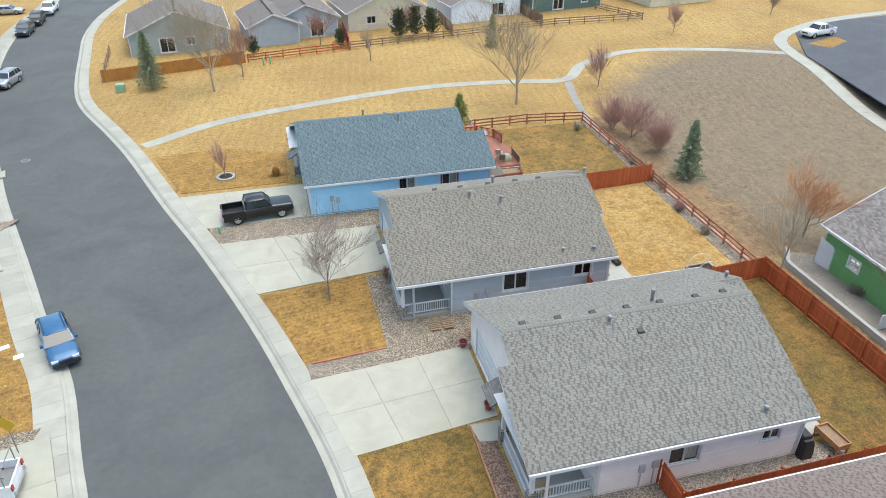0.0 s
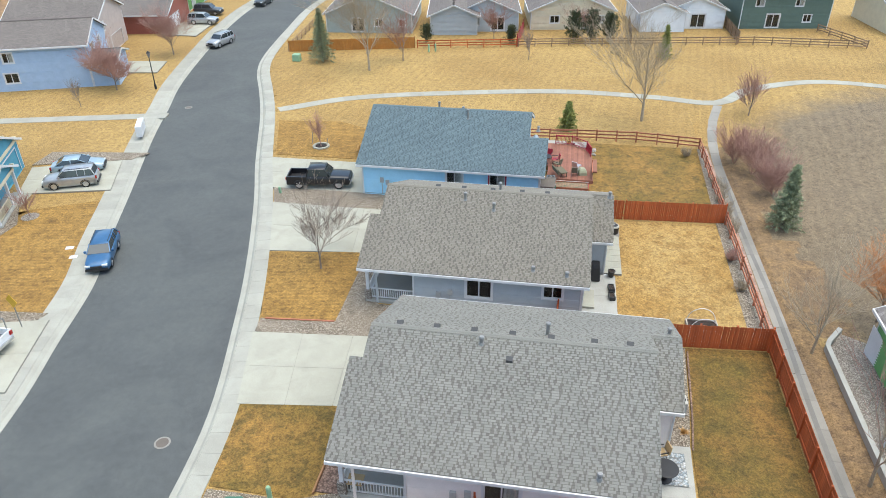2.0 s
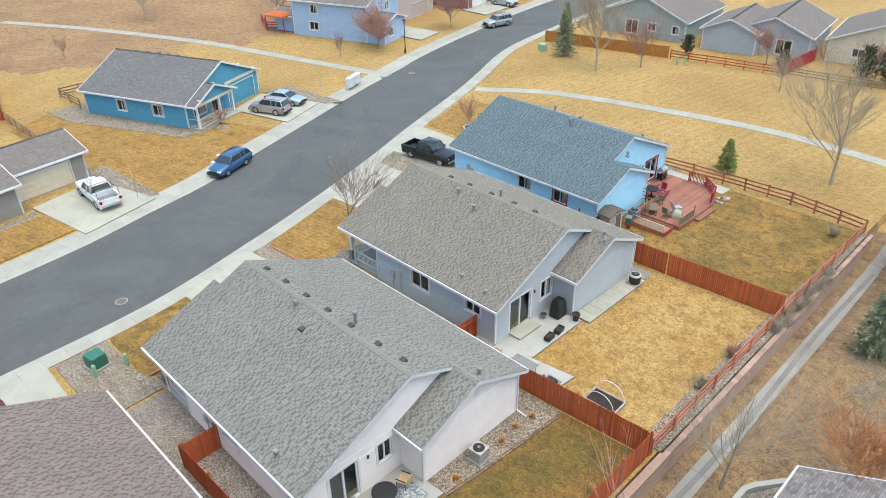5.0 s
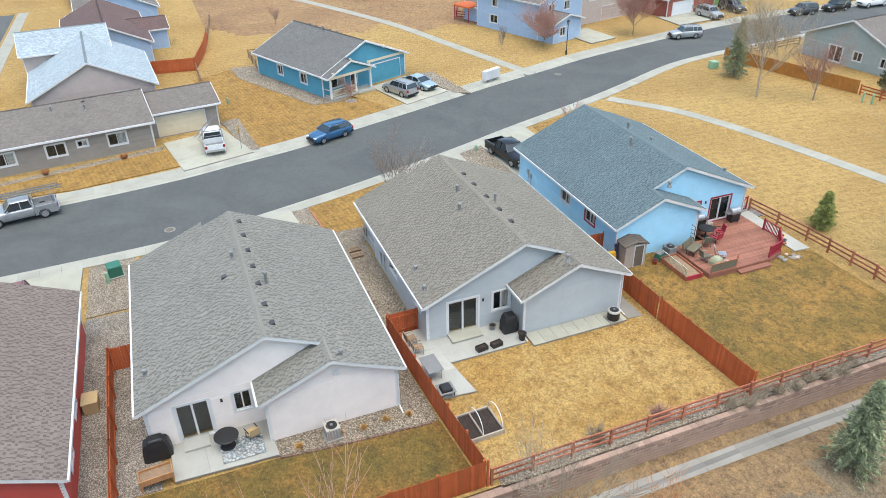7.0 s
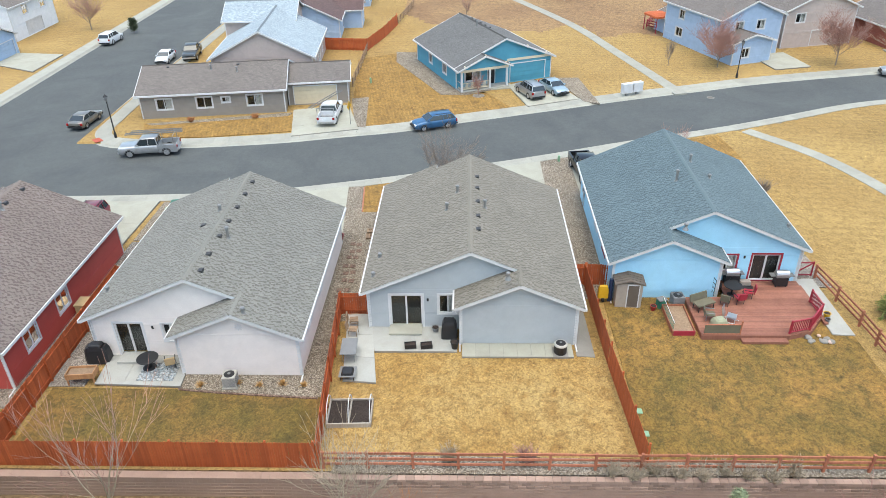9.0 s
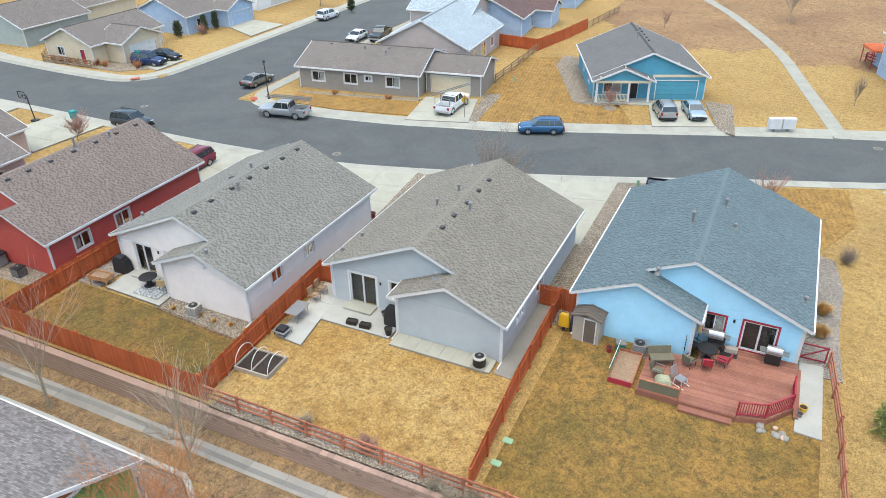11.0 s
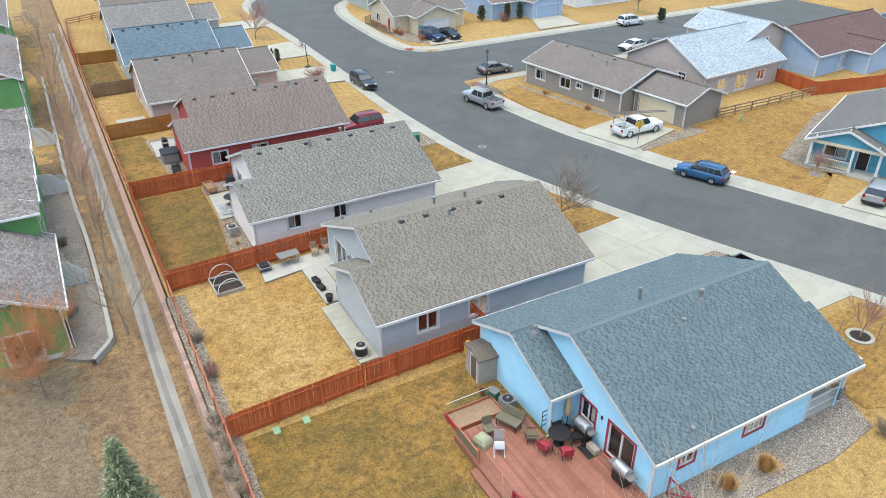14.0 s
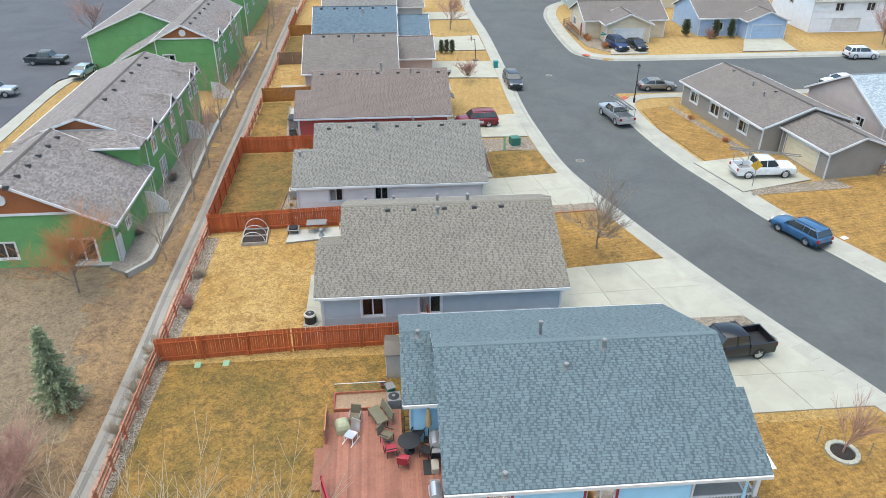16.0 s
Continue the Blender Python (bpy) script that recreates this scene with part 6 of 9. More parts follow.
concrete_drive("patio_6", [(40.1, 38.9), (40.1, 36.4), (43.2, 36.2), (43.4, 38.7)], 1, 2, "pale concrete patio behind a townhouse", M_PATIO)
for ob_ in bpy.data.objects:
    if ob_.name.startswith("patio_6"):
        ob_.location.z = -1.28
g2 = townhouse("leaf green townhouse with round gable vent", 40.0, -22.0, [
    ((-0.4, 7.8, -5.0, 16.2, 6.65, 0.49), dict(wall_mat=SID_GREEN, roof_mat=M_RF_SLATE, axis="y", openings={"w": [(13, 14.2, 3.6, 4.9), (9, 10.4, 3.6, 4.9), (4, 5.2, 3.6, 4.9), (-1, 0.4, 3.6, 4.9), (11, 12.6, 0.2, 2.3, "patio")], "n": [(5.2, 6.6, 3.4, 4.8)]})),
    ((3.0, 20.0, -24.0, 6.0, 5.0, 0.40), dict(wall_mat=SID_GREEN, roof_mat=M_RF_SLATE, axis="y"))])
bm = bmesh.new()
slope_slab(bm, orient([(7.6, 16.2, 6.72), (7.6, 6.0, 6.72), (13.8, 6.0, 3.5), (13.8, 16.2, 3.5)]))
uv_roof(part("roof", bm, M_RF_SLATE, g2))
bm = bmesh.new()
for y in (15.7, 6.2):
    v = [bm.verts.new(p) for p in ((7.4, y, 0), (13.4, y, 0), (13.4, y, 3.5), (7.4, y, 6.55), (7.4, y + 0.1, 0), (13.4, y + 0.1, 0), (13.4, y + 0.1, 3.5), (7.4, y + 0.1, 6.55))]
    for f in ((0, 1, 2, 3), (7, 6, 5, 4), (1, 5, 6, 2), (3, 2, 6, 7)):
        bm.faces.new([v[i] for i in f])
box(bm, 13.3, 13.4, 6.2, 15.7, 0, 3.5)
part("wall", bm, SID_GREEN, g2)
bm = bmesh.new()
bar(bm, (7.7, 16.24, 6.62), (13.8, 16.24, 3.4), 0.06, 0.2)
part("fascia", bm, M_WHITE, g2)
for q in ((12.2, 15), (2.6, 5.6)):
    rust_gable(g2, -0.1, q[0], q[1], 6.3, 7.6)
north_gable_panel(g2, 15.82, 0.6, 6.8, 3.7, 7.0, 8.5)
round_vent(g2, 3.7, 15.86, 7.6)
g3 = townhouse("leaf green townhouse with slate roof", 40.4, -64.0, [
    ((0, 9, 0, 28, 6.4, 0.46), dict(wall_mat=SID_GREEN, roof_mat=M_RF_SLATE, axis="y", openings={"w": [(25, 26.4, 3.4, 4.7), (18, 19.4, 3.4, 4.7), (8, 9.4, 3.4, 4.7)], "n": [(5, 6.6, 3.4, 4.8)]}))])
for x0, y0, r0 in ((39.95, 36.3, 98), (38.0, 30, 0), (38.0, 12, 0), (38.0, -2, 0)):
    s = thing("privacy_screen", "white vinyl privacy screen between patios", "screen", x0, y0, -1.0, r0, group="privacy screens")
    bm = bmesh.new()
    v = [(0, 0, 0), (2.2, 0, 0), (2.2, 0, 2.2), (1.0, 0, 2.0), (0, 0, 1.0)]
    a, b = [bm.verts.new(q) for q in v], [bm.verts.new((q[0], 0.06, q[2])) for q in v]
    bm.faces.new(a)
    bm.faces.new(b[::-1])
    for i in range(5):
        bm.faces.new((a[i], b[i], b[(i + 1) % 5], a[(i + 1) % 5]))
    part("panel", bm, M_WHITE, s)
    bm = bmesh.new()
    box(bm, -0.05, 0.05, -0.03, 0.09, -0.1, 1.15)
    part("post", bm, M_WHITE, s)


# ---------------------------------------------------------------- vehicles
def loft(bm, stations):
    """Skins closed cross-sections (equal counts) along a body."""
    rings = [[bm.verts.new(p) for p in s] for s in stations]
    n = len(rings[0])
    for a, b in zip(rings, rings[1:]):
        for k in range(n):
            bm.faces.new((a[k], b[k], b[(k + 1) % n], a[(k + 1) % n]))
    bm.faces.new(rings[0])
    bm.faces.new(rings[-1][::-1])


def section(x, zb, zt, w, tuck=0.06):
    """A rounded body section: sill, bulged door, shoulder and crowned top."""
    zm = zb + (zt - zb) * 0.52
    half = [(w - tuck - 0.03, zb), (w - 0.025, zb + 0.1), (w, zb + 0.24), (w, zm), (w - 0.02, zt - 0.2), (w - 0.06, zt - 0.08), (w - 0.15, zt - 0.015), (w * 0.45, zt + 0.012)]
    return [(x, -y, z) for y, z in half] + [(x, y, z) for y, z in half[::-1]]


def soften(ob, angle=38):
    """Smooth shading broken at the real creases."""
    ob.data.polygons.foreach_set("use_smooth", [True] * len(ob.data.polygons))
    ob.data.set_sharp_from_angle(angle=radians(angle))
    return ob


M_LIGHT_RED = paint("tail_lamp", (0.35, 0.01, 0.01), 0.2)
M_LIGHT_CLEAR = paint("head_lamp", (0.7, 0.72, 0.72), 0.15)


def wheel_part(v, x, y, r=0.34):
    s = 1 if y > 0 else -1
    bm = bmesh.new()
    prof = [(r - 0.1, -0.1), (r - 0.02, -0.11), (r, -0.06), (r, 0.06), (r - 0.02, 0.11), (r - 0.1, 0.1)]
    n = 18
    rings = [[bm.verts.new((x + q * math.cos(k * math.tau / n), y + d, r + q * math.sin(k * math.tau / n))) for k in range(n)] for q, d in prof]
    for a, b in zip(rings, rings[1:] + rings[:1]):
        for k in range(n):
            bm.faces.new((a[k], a[(k + 1) % n], b[(k + 1) % n], b[k]))
    w = part("wheel", bm, M_TYRE, v)
    bm = bmesh.new()
    tube(bm, (x, y + s * 0.02, r), (x, y + s * 0.085, r), r - 0.1, r - 0.12, 14, True)
    for k in range(5):
        a = k * math.tau / 5
        bar(bm, (x, y + s * 0.09, r), (x + math.cos(a) * (r - 0.12), y + s * 0.09, r + math.sin(a) * (r - 0.12)), 0.05, 0.03, (0, 1, 0))
    part("rim", bm, M_RIM, w)


def vehicle(kind, colour, label, x, y, heading, z=0.07, scale=1.0, rack=False, two_tone=None):
    """Own axes: x towards the nose, wheels on z = 0. kind: wagon, sedan, suv, pickup."""
    name, cat = {"pickup": ("pickup_truck", "pickup truck"), "suv": ("suv", "car"), "wagon": ("station_wagon", "car"), "sedan": ("car", "car")}[kind]
    v = thing(name, label, cat, x, y, z, heading)
    P = {"sedan": dict(L=4.7, W=0.9, hood=0.92, belt=0.98, roof=1.43, cab=(1.05, 0.25, -1.15, -1.85), wb=(1.38, -1.35), r=0.33),
         "wagon": dict(L=4.8, W=0.9, hood=0.98, belt=1.05, roof=1.55, cab=(1.05, 0.3, -1.9, -2.25), wb=(1.4, -1.3), r=0.34),
         "suv": dict(L=4.7, W=0.93, hood=1.08, belt=1.16, roof=1.75, cab=(1.0, 0.4, -2.0, -2.25), wb=(1.4, -1.3), r=0.37),
         "pickup": dict(L=5.8, W=0.98, hood=1.16, belt=1.22, roof=1.88, cab=(1.15, 0.6, -0.85, -1.0), wb=(1.85, -1.75), r=0.4)}[kind]
    L, W, hood, belt, roof, cab, r = P["L"] / 2, P["W"], P["hood"], P["belt"], P["roof"], P["cab"], P["r"]
    zb = 0.25 if kind != "pickup" else 0.4
    bm = bmesh.new()
    if kind == "pickup":
        st = [section(L, zb + 0.12, hood - 0.2, W - 0.1), section(L - 0.12, zb, hood - 0.04, W - 0.03), section(L - 0.7, zb, hood, W), section(cab[0], zb, hood + 0.04, W), section(cab[0] - 0.1, zb, belt, W), section(cab[3], zb, belt, W)]
        loft(bm, st)
    else:
        tail = belt if kind != "sedan" else belt - 0.02
        st = [section(L, zb + 0.12, hood - 0.32, W - 0.26), section(L - 0.06, zb + 0.04, hood - 0.22, W - 0.13), section(L - 0.22, zb, hood - 0.13, W - 0.05), section(L - 0.6, zb, hood - 0.04, W), section(cab[0], zb, hood + 0.04, W), section(cab[0] - 0.1, zb, belt, W),
              section(cab[3], zb, belt, W), section(-L + 0.4, zb, tail - 0.02, W), section(-L + 0.14, zb + 0.03, tail - 0.05, W - 0.05), section(-L + 0.04, zb + 0.06, tail - 0.1, W - 0.11), section(-L, zb + 0.12, tail - 0.3, W - 0.2)]
        loft(bm, st)
    body = soften(part("body", bm, colour, v))
    wi = W - 0.2
    bm = bmesh.new()
    w0, wt_ = W - 0.06, wi
    g = [(cab[0], belt, w0), (cab[1], roof - 0.05, wt_), (cab[2], roof - 0.05, wt_), (cab[3], belt, w0)]
    rings = [[bm.verts.new((px, -pw, pz)), bm.verts.new((px, pw, pz))] for px, pz, pw in g]
    for a, b in zip(rings, rings[1:]):
        bm.faces.new((a[0], a[1], b[1], b[0]))
    bm.faces.new([q[0] for q in rings])
    bm.faces.new([q[1] for q in rings][::-1])
    part("window_glass", bm, M_DARKGLASS, v)
    bm = bmesh.new()
    st = []
    for px, e, zz in ((cab[1] + 0.06, 0.03, roof - 0.06), (cab[1] - 0.15, 0.0, roof - 0.005), ((cab[1] + cab[2]) / 2, 0, roof + 0.02), (cab[2] + 0.1, 0, roof), (cab[2] - 0.04, 0.03, roof - 0.06)):
        st.append([(px, -wi - 0.01 + e, zz - 0.06), (px, -wi + 0.08, zz), (px, wi - 0.08, zz), (px, wi + 0.01 - e, zz - 0.06)])
    loft(bm, st)
    soften(part("roof", bm, two_tone or colour, v))
    mid = (cab[1] + cab[2]) / 2
    back = cab[2] + 0.55
    pillars = [(cab[0], cab[1], 0.0, 0.06, 0.05), (cab[3], cab[2], 0.0, 0.08, 0.06), (mid, mid, 0.005, 0.05, 0.07)]
    if kind in ("wagon", "suv"):
        pillars.append((back, back, 0.005, 0.05, 0.07))
    for s in (-1, 1):
        for lo, hi, out, w, t in pillars:
            bm = bmesh.new()
            bar(bm, (lo, s * (w0 + out), belt), (hi, s * (wi + out), roof - 0.05), w, t)
            part("pillar", bm, colour, v)
    for wx in P["wb"]:
        for s in (-1, 1):
            wheel_part(v, wx, s * (W - 0.1), r)
            bm = bmesh.new()
            pipe(bm, [(wx + math.cos(math.pi * k / 10) * (r + 0.04), s * (W - 0.01), r + math.sin(math.pi * k / 10) * (r + 0.04)) for k in range(11)], 0.035, 5)
            part("wheel_arch", bm, M_BLACK, body)
    for s in (-1, 1):
        bm = bmesh.new()
        box(bm, L - 0.22, L - 0.02, min(s * (W - 0.12), s * (W - 0.5)), max(s * (W - 0.12), s * (W - 0.5)), hood - 0.32, hood - 0.19)
        part("headlight", bm, M_LIGHT_CLEAR, v)
        bm = bmesh.new()
        box(bm, -L - 0.01, -L + 0.12, min(s * (W - 0.02), s * (W - 0.24)), max(s * (W - 0.02), s * (W - 0.24)), belt - 0.38, belt - 0.12)
        part("tail_light", bm, M_LIGHT_RED, v)
        bm = bmesh.new()
        box(bm, cab[0] - 0.32, cab[0] - 0.18, min(s * W, s * (W + 0.18)), max(s * W, s * (W + 0.18)), belt - 0.02, belt + 0.13)
        part("wing_mirror", bm, colour, v)
    for nm, xx, mt in (("front_bumper", L, M_BLACK if kind != "pickup" else M_RIM), ("rear_bumper", -L, M_BLACK if kind != "pickup" else M_RIM)):
        bm = bmesh.new()
        box(bm, xx - 0.06, xx + 0.06, -W + 0.1, W - 0.1, zb + 0.1, zb + 0.28)
        part(nm, bm, mt, v)
    bm = bmesh.new()
    box(bm, L - 0.02, L + 0.03, -W + 0.5, W - 0.5, zb + 0.32, hood - 0.25)
    part("grille", bm, M_BLACK, v)
    if kind == "pickup":
        bm = bmesh.new()
        x0, x1 = -L + 0.06, cab[3] - 0.04
        for s in (-1, 1):
            box(bm, x0, x1, min(s * W, s * (W - 0.12)), max(s * W, s * (W - 0.12)), zb, belt - 0.04)
        box(bm, x0 + 0.08, x1, -W + 0.12, W - 0.12, zb, zb + 0.3)
        box(bm, x1 - 0.06, x1, -W + 0.12, W - 0.12, zb + 0.3, belt - 0.04)
        part("cargo_bed", bm, colour, v)
        bm = bmesh.new()
        box(bm, x0, x0 + 0.08, -W + 0.125, W - 0.125, zb + 0.05, belt - 0.06)
        part("tailgate", bm, colour, v)
        bm = bmesh.new()
        box(bm, x0 + 0.09, x1 - 0.07, -W + 0.13, W - 0.13, zb + 0.3, zb + 0.31)
        part("bed_liner", bm, M_BLACK if not rack else M_GREY, v)
    elif kind in ("wagon", "suv"):
        for s in (-1, 1):
            bm = bmesh.new()
            bar(bm, (cab[1] - 0.2, s * (wi - 0.08), roof + 0.06), (cab[2] + 0.15, s * (wi - 0.08), roof + 0.06), 0.035, 0.035)
            for q in (cab[1] - 0.2, cab[2] + 0.15):
                bar(bm, (q, s * (wi - 0.08), roof - 0.02), (q, s * (wi - 0.08), roof + 0.07), 0.03, 0.03)
            part("roof_rail", bm, M_BLACK, v)
    if rack:
        for q in (cab[2] - 0.3, -L + 0.3):
            bm = bmesh.new()
            for s in (-1, 1):
                bar(bm, (q, s * (W - 0.06), belt - 0.05), (q, s * (W - 0.06), roof + 0.15), 0.05, 0.05)
            bar(bm, (q, -W + 0.06, roof + 0.15), (q, W - 0.06, roof + 0.15), 0.05, 0.05)
            part("ladder_rack", bm, M_METAL, v)
    return v


def ladder(x, y, z, rot, length=6.0, w=0.42, pitch=0):
    l = thing("ladder", "long aluminium extension ladder on a truck rack", "ladder", x, y, z, rot, "ladders")
    l.matrix_basis = pose(x, y, z, 0, pitch, rot)
    for s in (-1, 1):
        bm = bmesh.new()
        box(bm, -length / 2, length / 2, s * w / 2 - 0.015, s * w / 2 + 0.015, 0, 0.09)
        part("stile", bm, M_METAL, l)
    q = -length / 2 + 0.2
    while q < length / 2:
        bm = bmesh.new()
        tube(bm, (q, -w / 2, 0.045), (q, w / 2, 0.045), 0.018, 0.018, 6)
        part("rung", bm, M_METAL, l)
        q += 0.3


CP_BLUE = car_paint("deep_blue_paint", (0.035, 0.12, 0.25))
CP_BLACK = car_paint("black_paint", (0.01, 0.01, 0.012))
CP_WHITE = car_paint("white_paint", (0.72, 0.73, 0.74), 0.35, 0.0)
CP_SILVER = car_paint("silver_paint", (0.45, 0.46, 0.47), 0.3, 0.6)
CP_GREY = car_paint("warm_grey_paint", (0.24, 0.225, 0.20), 0.3, 0.5)
CP_DARK = car_paint("charcoal_paint", (0.06, 0.068, 0.075), 0.3, 0.4)
CP_ICE = car_paint("pale_blue_paint", (0.36, 0.46, 0.52), 0.3, 0.4)
CP_MAROON = car_paint("maroon_paint", (0.22, 0.015, 0.03), 0.3, 0.3)
CP_ORANGE = car_paint("orange_paint", (0.5, 0.09, 0.01), 0.35, 0.1)
CP_NAVY = car_paint("navy_paint", (0.015, 0.04, 0.12), 0.3, 0.3)

vehicle("wagon", CP_BLUE, "deep blue station wagon parked at the kerb", -14.85, 40.4, -69, -0.09)
vehicle("pickup", CP_BLACK, "black crew pickup truck on a driveway", -2.1, 54.9, 7, 0.1)
vehicle("pickup", CP_WHITE, "white work pickup truck with a ladder rack", -17.3, 28.8, 179, 0.1, rack=True)
ladder(-17.4, 28.4, 2.25, 158, 6.4)
vehicle("pickup", CP_SILVER, "silver work pickup truck with ladders at the kerb", -8.1, 11.9, -81, -0.13, rack=True)
ladder(-8.0, 12.7, 2.1, -81, 5.6)
ladder(-8.6, 12.7, 2.1, -81, 5.0)
vehicle("sedan", CP_GREY, "warm grey sedan parked on the side street", -16.7, 1.2, 177, -0.13)
vehicle("suv", CP_DARK, "charcoal boxy suv parked at the kerb", 1.6, -1.7, 92, -0.09)
vehicle("suv", CP_MAROON, "maroon suv with roof rails on a driveway", 8.3, 13.2, 3, 0.1)
vehicle("suv", CP_SILVER, "silver suv parked on a driveway", -24.75, 51.5, -157, 0.1)
vehicle("sedan", CP_ICE, "pale blue sedan parked on a driveway", -26.0, 54.5, 23, 0.1)
vehicle("suv", CP_WHITE, "white long suv on the side street", -52.2, -11.2, 177, -0.13)
vehicle("sedan", CP_WHITE, "white sedan parked by the mauve house", -41.5, 1.2, 4, -0.13)
vehicle("pickup", CP_DARK, "dark pickup truck beside the mauve house", -43.0, 4.6, 10, 0.035)
vehicle("suv", CP_NAVY, "navy suv on a corner driveway", -17.4, -18.2, 100, 0.1)
vehicle("sedan", CP_BLACK, "black sedan on a corner driveway", -20.4, -18.2, 98, 0.1)
vehicle("sedan", CP_ORANGE, "orange car by a far driveway", -30.5, -64.5, 20, -0.13)
vehicle("suv", CP_SILVER, "silver suv parked at the north kerb", -31.6, 98.6, -103, -0.13)
vehicle("suv", CP_SILVER, "silver suv on a north driveway", -39.5, 109.5, 5, 0.1)
vehicle("suv", CP_DARK, "charcoal suv on a north driveway", -41.5, 115.8, 5, 0.1)
vehicle("suv", CP_DARK, "dark suv at the north kerb", -35.3, 125.0, -93, -0.13)
vehicle("suv", CP_BLACK, "black suv at the north kerb", -35.0, 131.8, -90, -0.13)
vehicle("pickup", CP_WHITE, "white pickup truck at the north kerb", -34.6, 139.5, -90, -0.13)
vehicle("sedan", CP_SILVER, "silver sedan on a far north driveway", -41, 139.5, 0, 0.05)
vehicle("pickup", CP_WHITE, "white pickup truck in a court parking bay", 82.0, 92.0, 192, 0.12)
vehicle("pickup", CP_DARK, "brown-grey pickup truck in the parking lot", 67.5, -20.5, 178, -1.05)
vehicle("pickup", CP_SILVER, "silver pickup truck in the parking lot", 68.5, -5.5, 178, -1.05)
vehicle("suv", CP_DARK, "dark suv by the townhouses", 60.5, -28.0, 70, -1.0)
vehicle("sedan", CP_ICE, "pale car by the townhouses", 60.2, -14.0, 80, -1.0)

# ---------------------------------------------------------------- trees and shrubs


def bare_tree(x, y, h, spread, label, bark, twig, seed, z=0.0, stems=1, levels=4, name="tree", dens=1.0, group=""):
    rng = random.Random(seed)
    t = thing(name, label, "tree" if name == "tree" else "shrub", x, y, z, rng.uniform(0, 360), group)
    trunk, limb, fine = bmesh.new(), bmesh.new(), bmesh.new()

    turn = [rng.uniform(0, math.tau)]

    def grow(p, d, ln, r, lev):
        n = 3 if lev < 2 else 2
        q = p
        for i in range(n):
            d = (d + Vector((rng.gauss(0, 0.10), rng.gauss(0, 0.10), rng.gauss(0.05, 0.06))) * (0.35 if lev == 0 else 1.0)).normalized()
            e = q + d * (ln / n)
            r2 = r * 0.82
            tgt = trunk if lev == 0 else (limb if lev < 3 else fine)
            tube(tgt, q, e, r, r2, 7 if lev == 0 else (5 if lev < 2 else 3))
            if lev < levels and (i > 0 or lev > 0 or stems > 1):
                for k in range(max(1, int((2.6 if lev < 2 else 1.75) * dens + rng.random()))):
                    turn[0] += 2.4 + rng.uniform(-0.35, 0.35)
                    az = turn[0] if lev == 0 else rng.uniform(0, math.tau)
                    up = rng.uniform(0.15, 0.5) if lev == 0 else rng.uniform(0.5, 1.0)
                    side = Vector((math.cos(az), math.sin(az), 0)) * spread
                    nd = (d * up + side * rng.uniform(0.5, 0.9) + Vector((0, 0, 0.3 if lev == 0 else 0.12))).normalized()
                    grow(q + (e - q) * rng.uniform(0.3, 1.0), nd, ln * (rng.uniform(0.9, 1.35) if lev == 0 else rng.uniform(0.55, 0.78)), max(r2 * 0.55, 0.01), lev + 1)
            q, r = e, r2
        if lev < levels:
            grow(q, d, ln * 0.72, max(r * 0.85, 0.01), lev + 1)
    for s in range(stems):
        a = rng.uniform(0, math.tau)
        lean = 0.02 if stems == 1 else rng.uniform(0.2, 0.7)
        d = Vector((math.cos(a) * lean, math.sin(a) * lean, 1)).normalized()
        grow(Vector((math.cos(a) * 0.1 * (stems > 1), math.sin(a) * 0.1 * (stems > 1), -0.05)), d, h * 0.36 if stems == 1 else h * rng.uniform(0.35, 0.5), h * 0.017 if stems == 1 else 0.022, 0 if stems == 1 else 1)
    if stems == 1:
        part("trunk", trunk, bark, t)
    else:
        trunk.free()
    part("limb", limb, bark, t)["kind"] = "stuff"
    part("twig", fine, twig, t)["kind"] = "stuff"
    return t


def conifer(x, y, h, r, label, mat, seed, z=0.0, flakes=5200, open_=0.0, name="tree", column=False):
    rng = np.random.default_rng(seed)
    t = thing(name, label, "tree", x, y, z)
    bm = bmesh.new()
    tube(bm, (0, 0, -0.1), (0, 0, h * 0.97), h * 0.018, 0.01, 7)
    part("trunk", bm, M_BARK, t)
    nb = int(h * 26)
    verts, faces = [], []
    limbs = bmesh.new()
    per = max(8, flakes // nb)
    for b in range(nb):
        f = (b + 0.5) / nb
        zz = h * (0.06 + 0.92 * f)
        env = (1 - f) ** (0.85 if not column else 0.35)
        ln = r * env * rng.uniform(0.72, 1.12) + 0.06
        if rng.random() < open_:
            ln *= 0.6
        a = b * 2.39996 + rng.uniform(-0.3, 0.3)
        droop = rng.uniform(-0.25, 0.12) if not column else rng.uniform(0.5, 1.2)
        d = np.array([math.cos(a), math.sin(a), droop])
        tube(limbs, (0, 0, zz), tuple(np.array([0, 0, zz]) + d * ln * 0.9), 0.018, 0.006, 3)
        for k in range(per):
            s = rng.uniform(0.12, 1.0)
            c = np.array([0, 0, zz]) + d * ln * s + rng.normal(0, 0.07 + 0.05 * (1 - s), 3)
            e = d + rng.normal(0, 0.55, 3)
            e /= np.linalg.norm(e)
            w = np.cross(e, rng.normal(0, 1, 3))
            w /= np.linalg.norm(w) + 1e-6
            sz = rng.uniform(0.10, 0.24)
            o = len(verts)
            verts += [tuple(c - e * sz * 0.4 + w * sz * 0.22), tuple(c - e * sz * 0.4 - w * sz * 0.22), tuple(c + e * sz)]
            faces.append((o, o + 1, o + 2))
    part("limb", limbs, M_BARK, t)["kind"] = "stuff"
    mesh_from("crown", verts, faces, mat, t)["kind"] = "stuff"
    return t


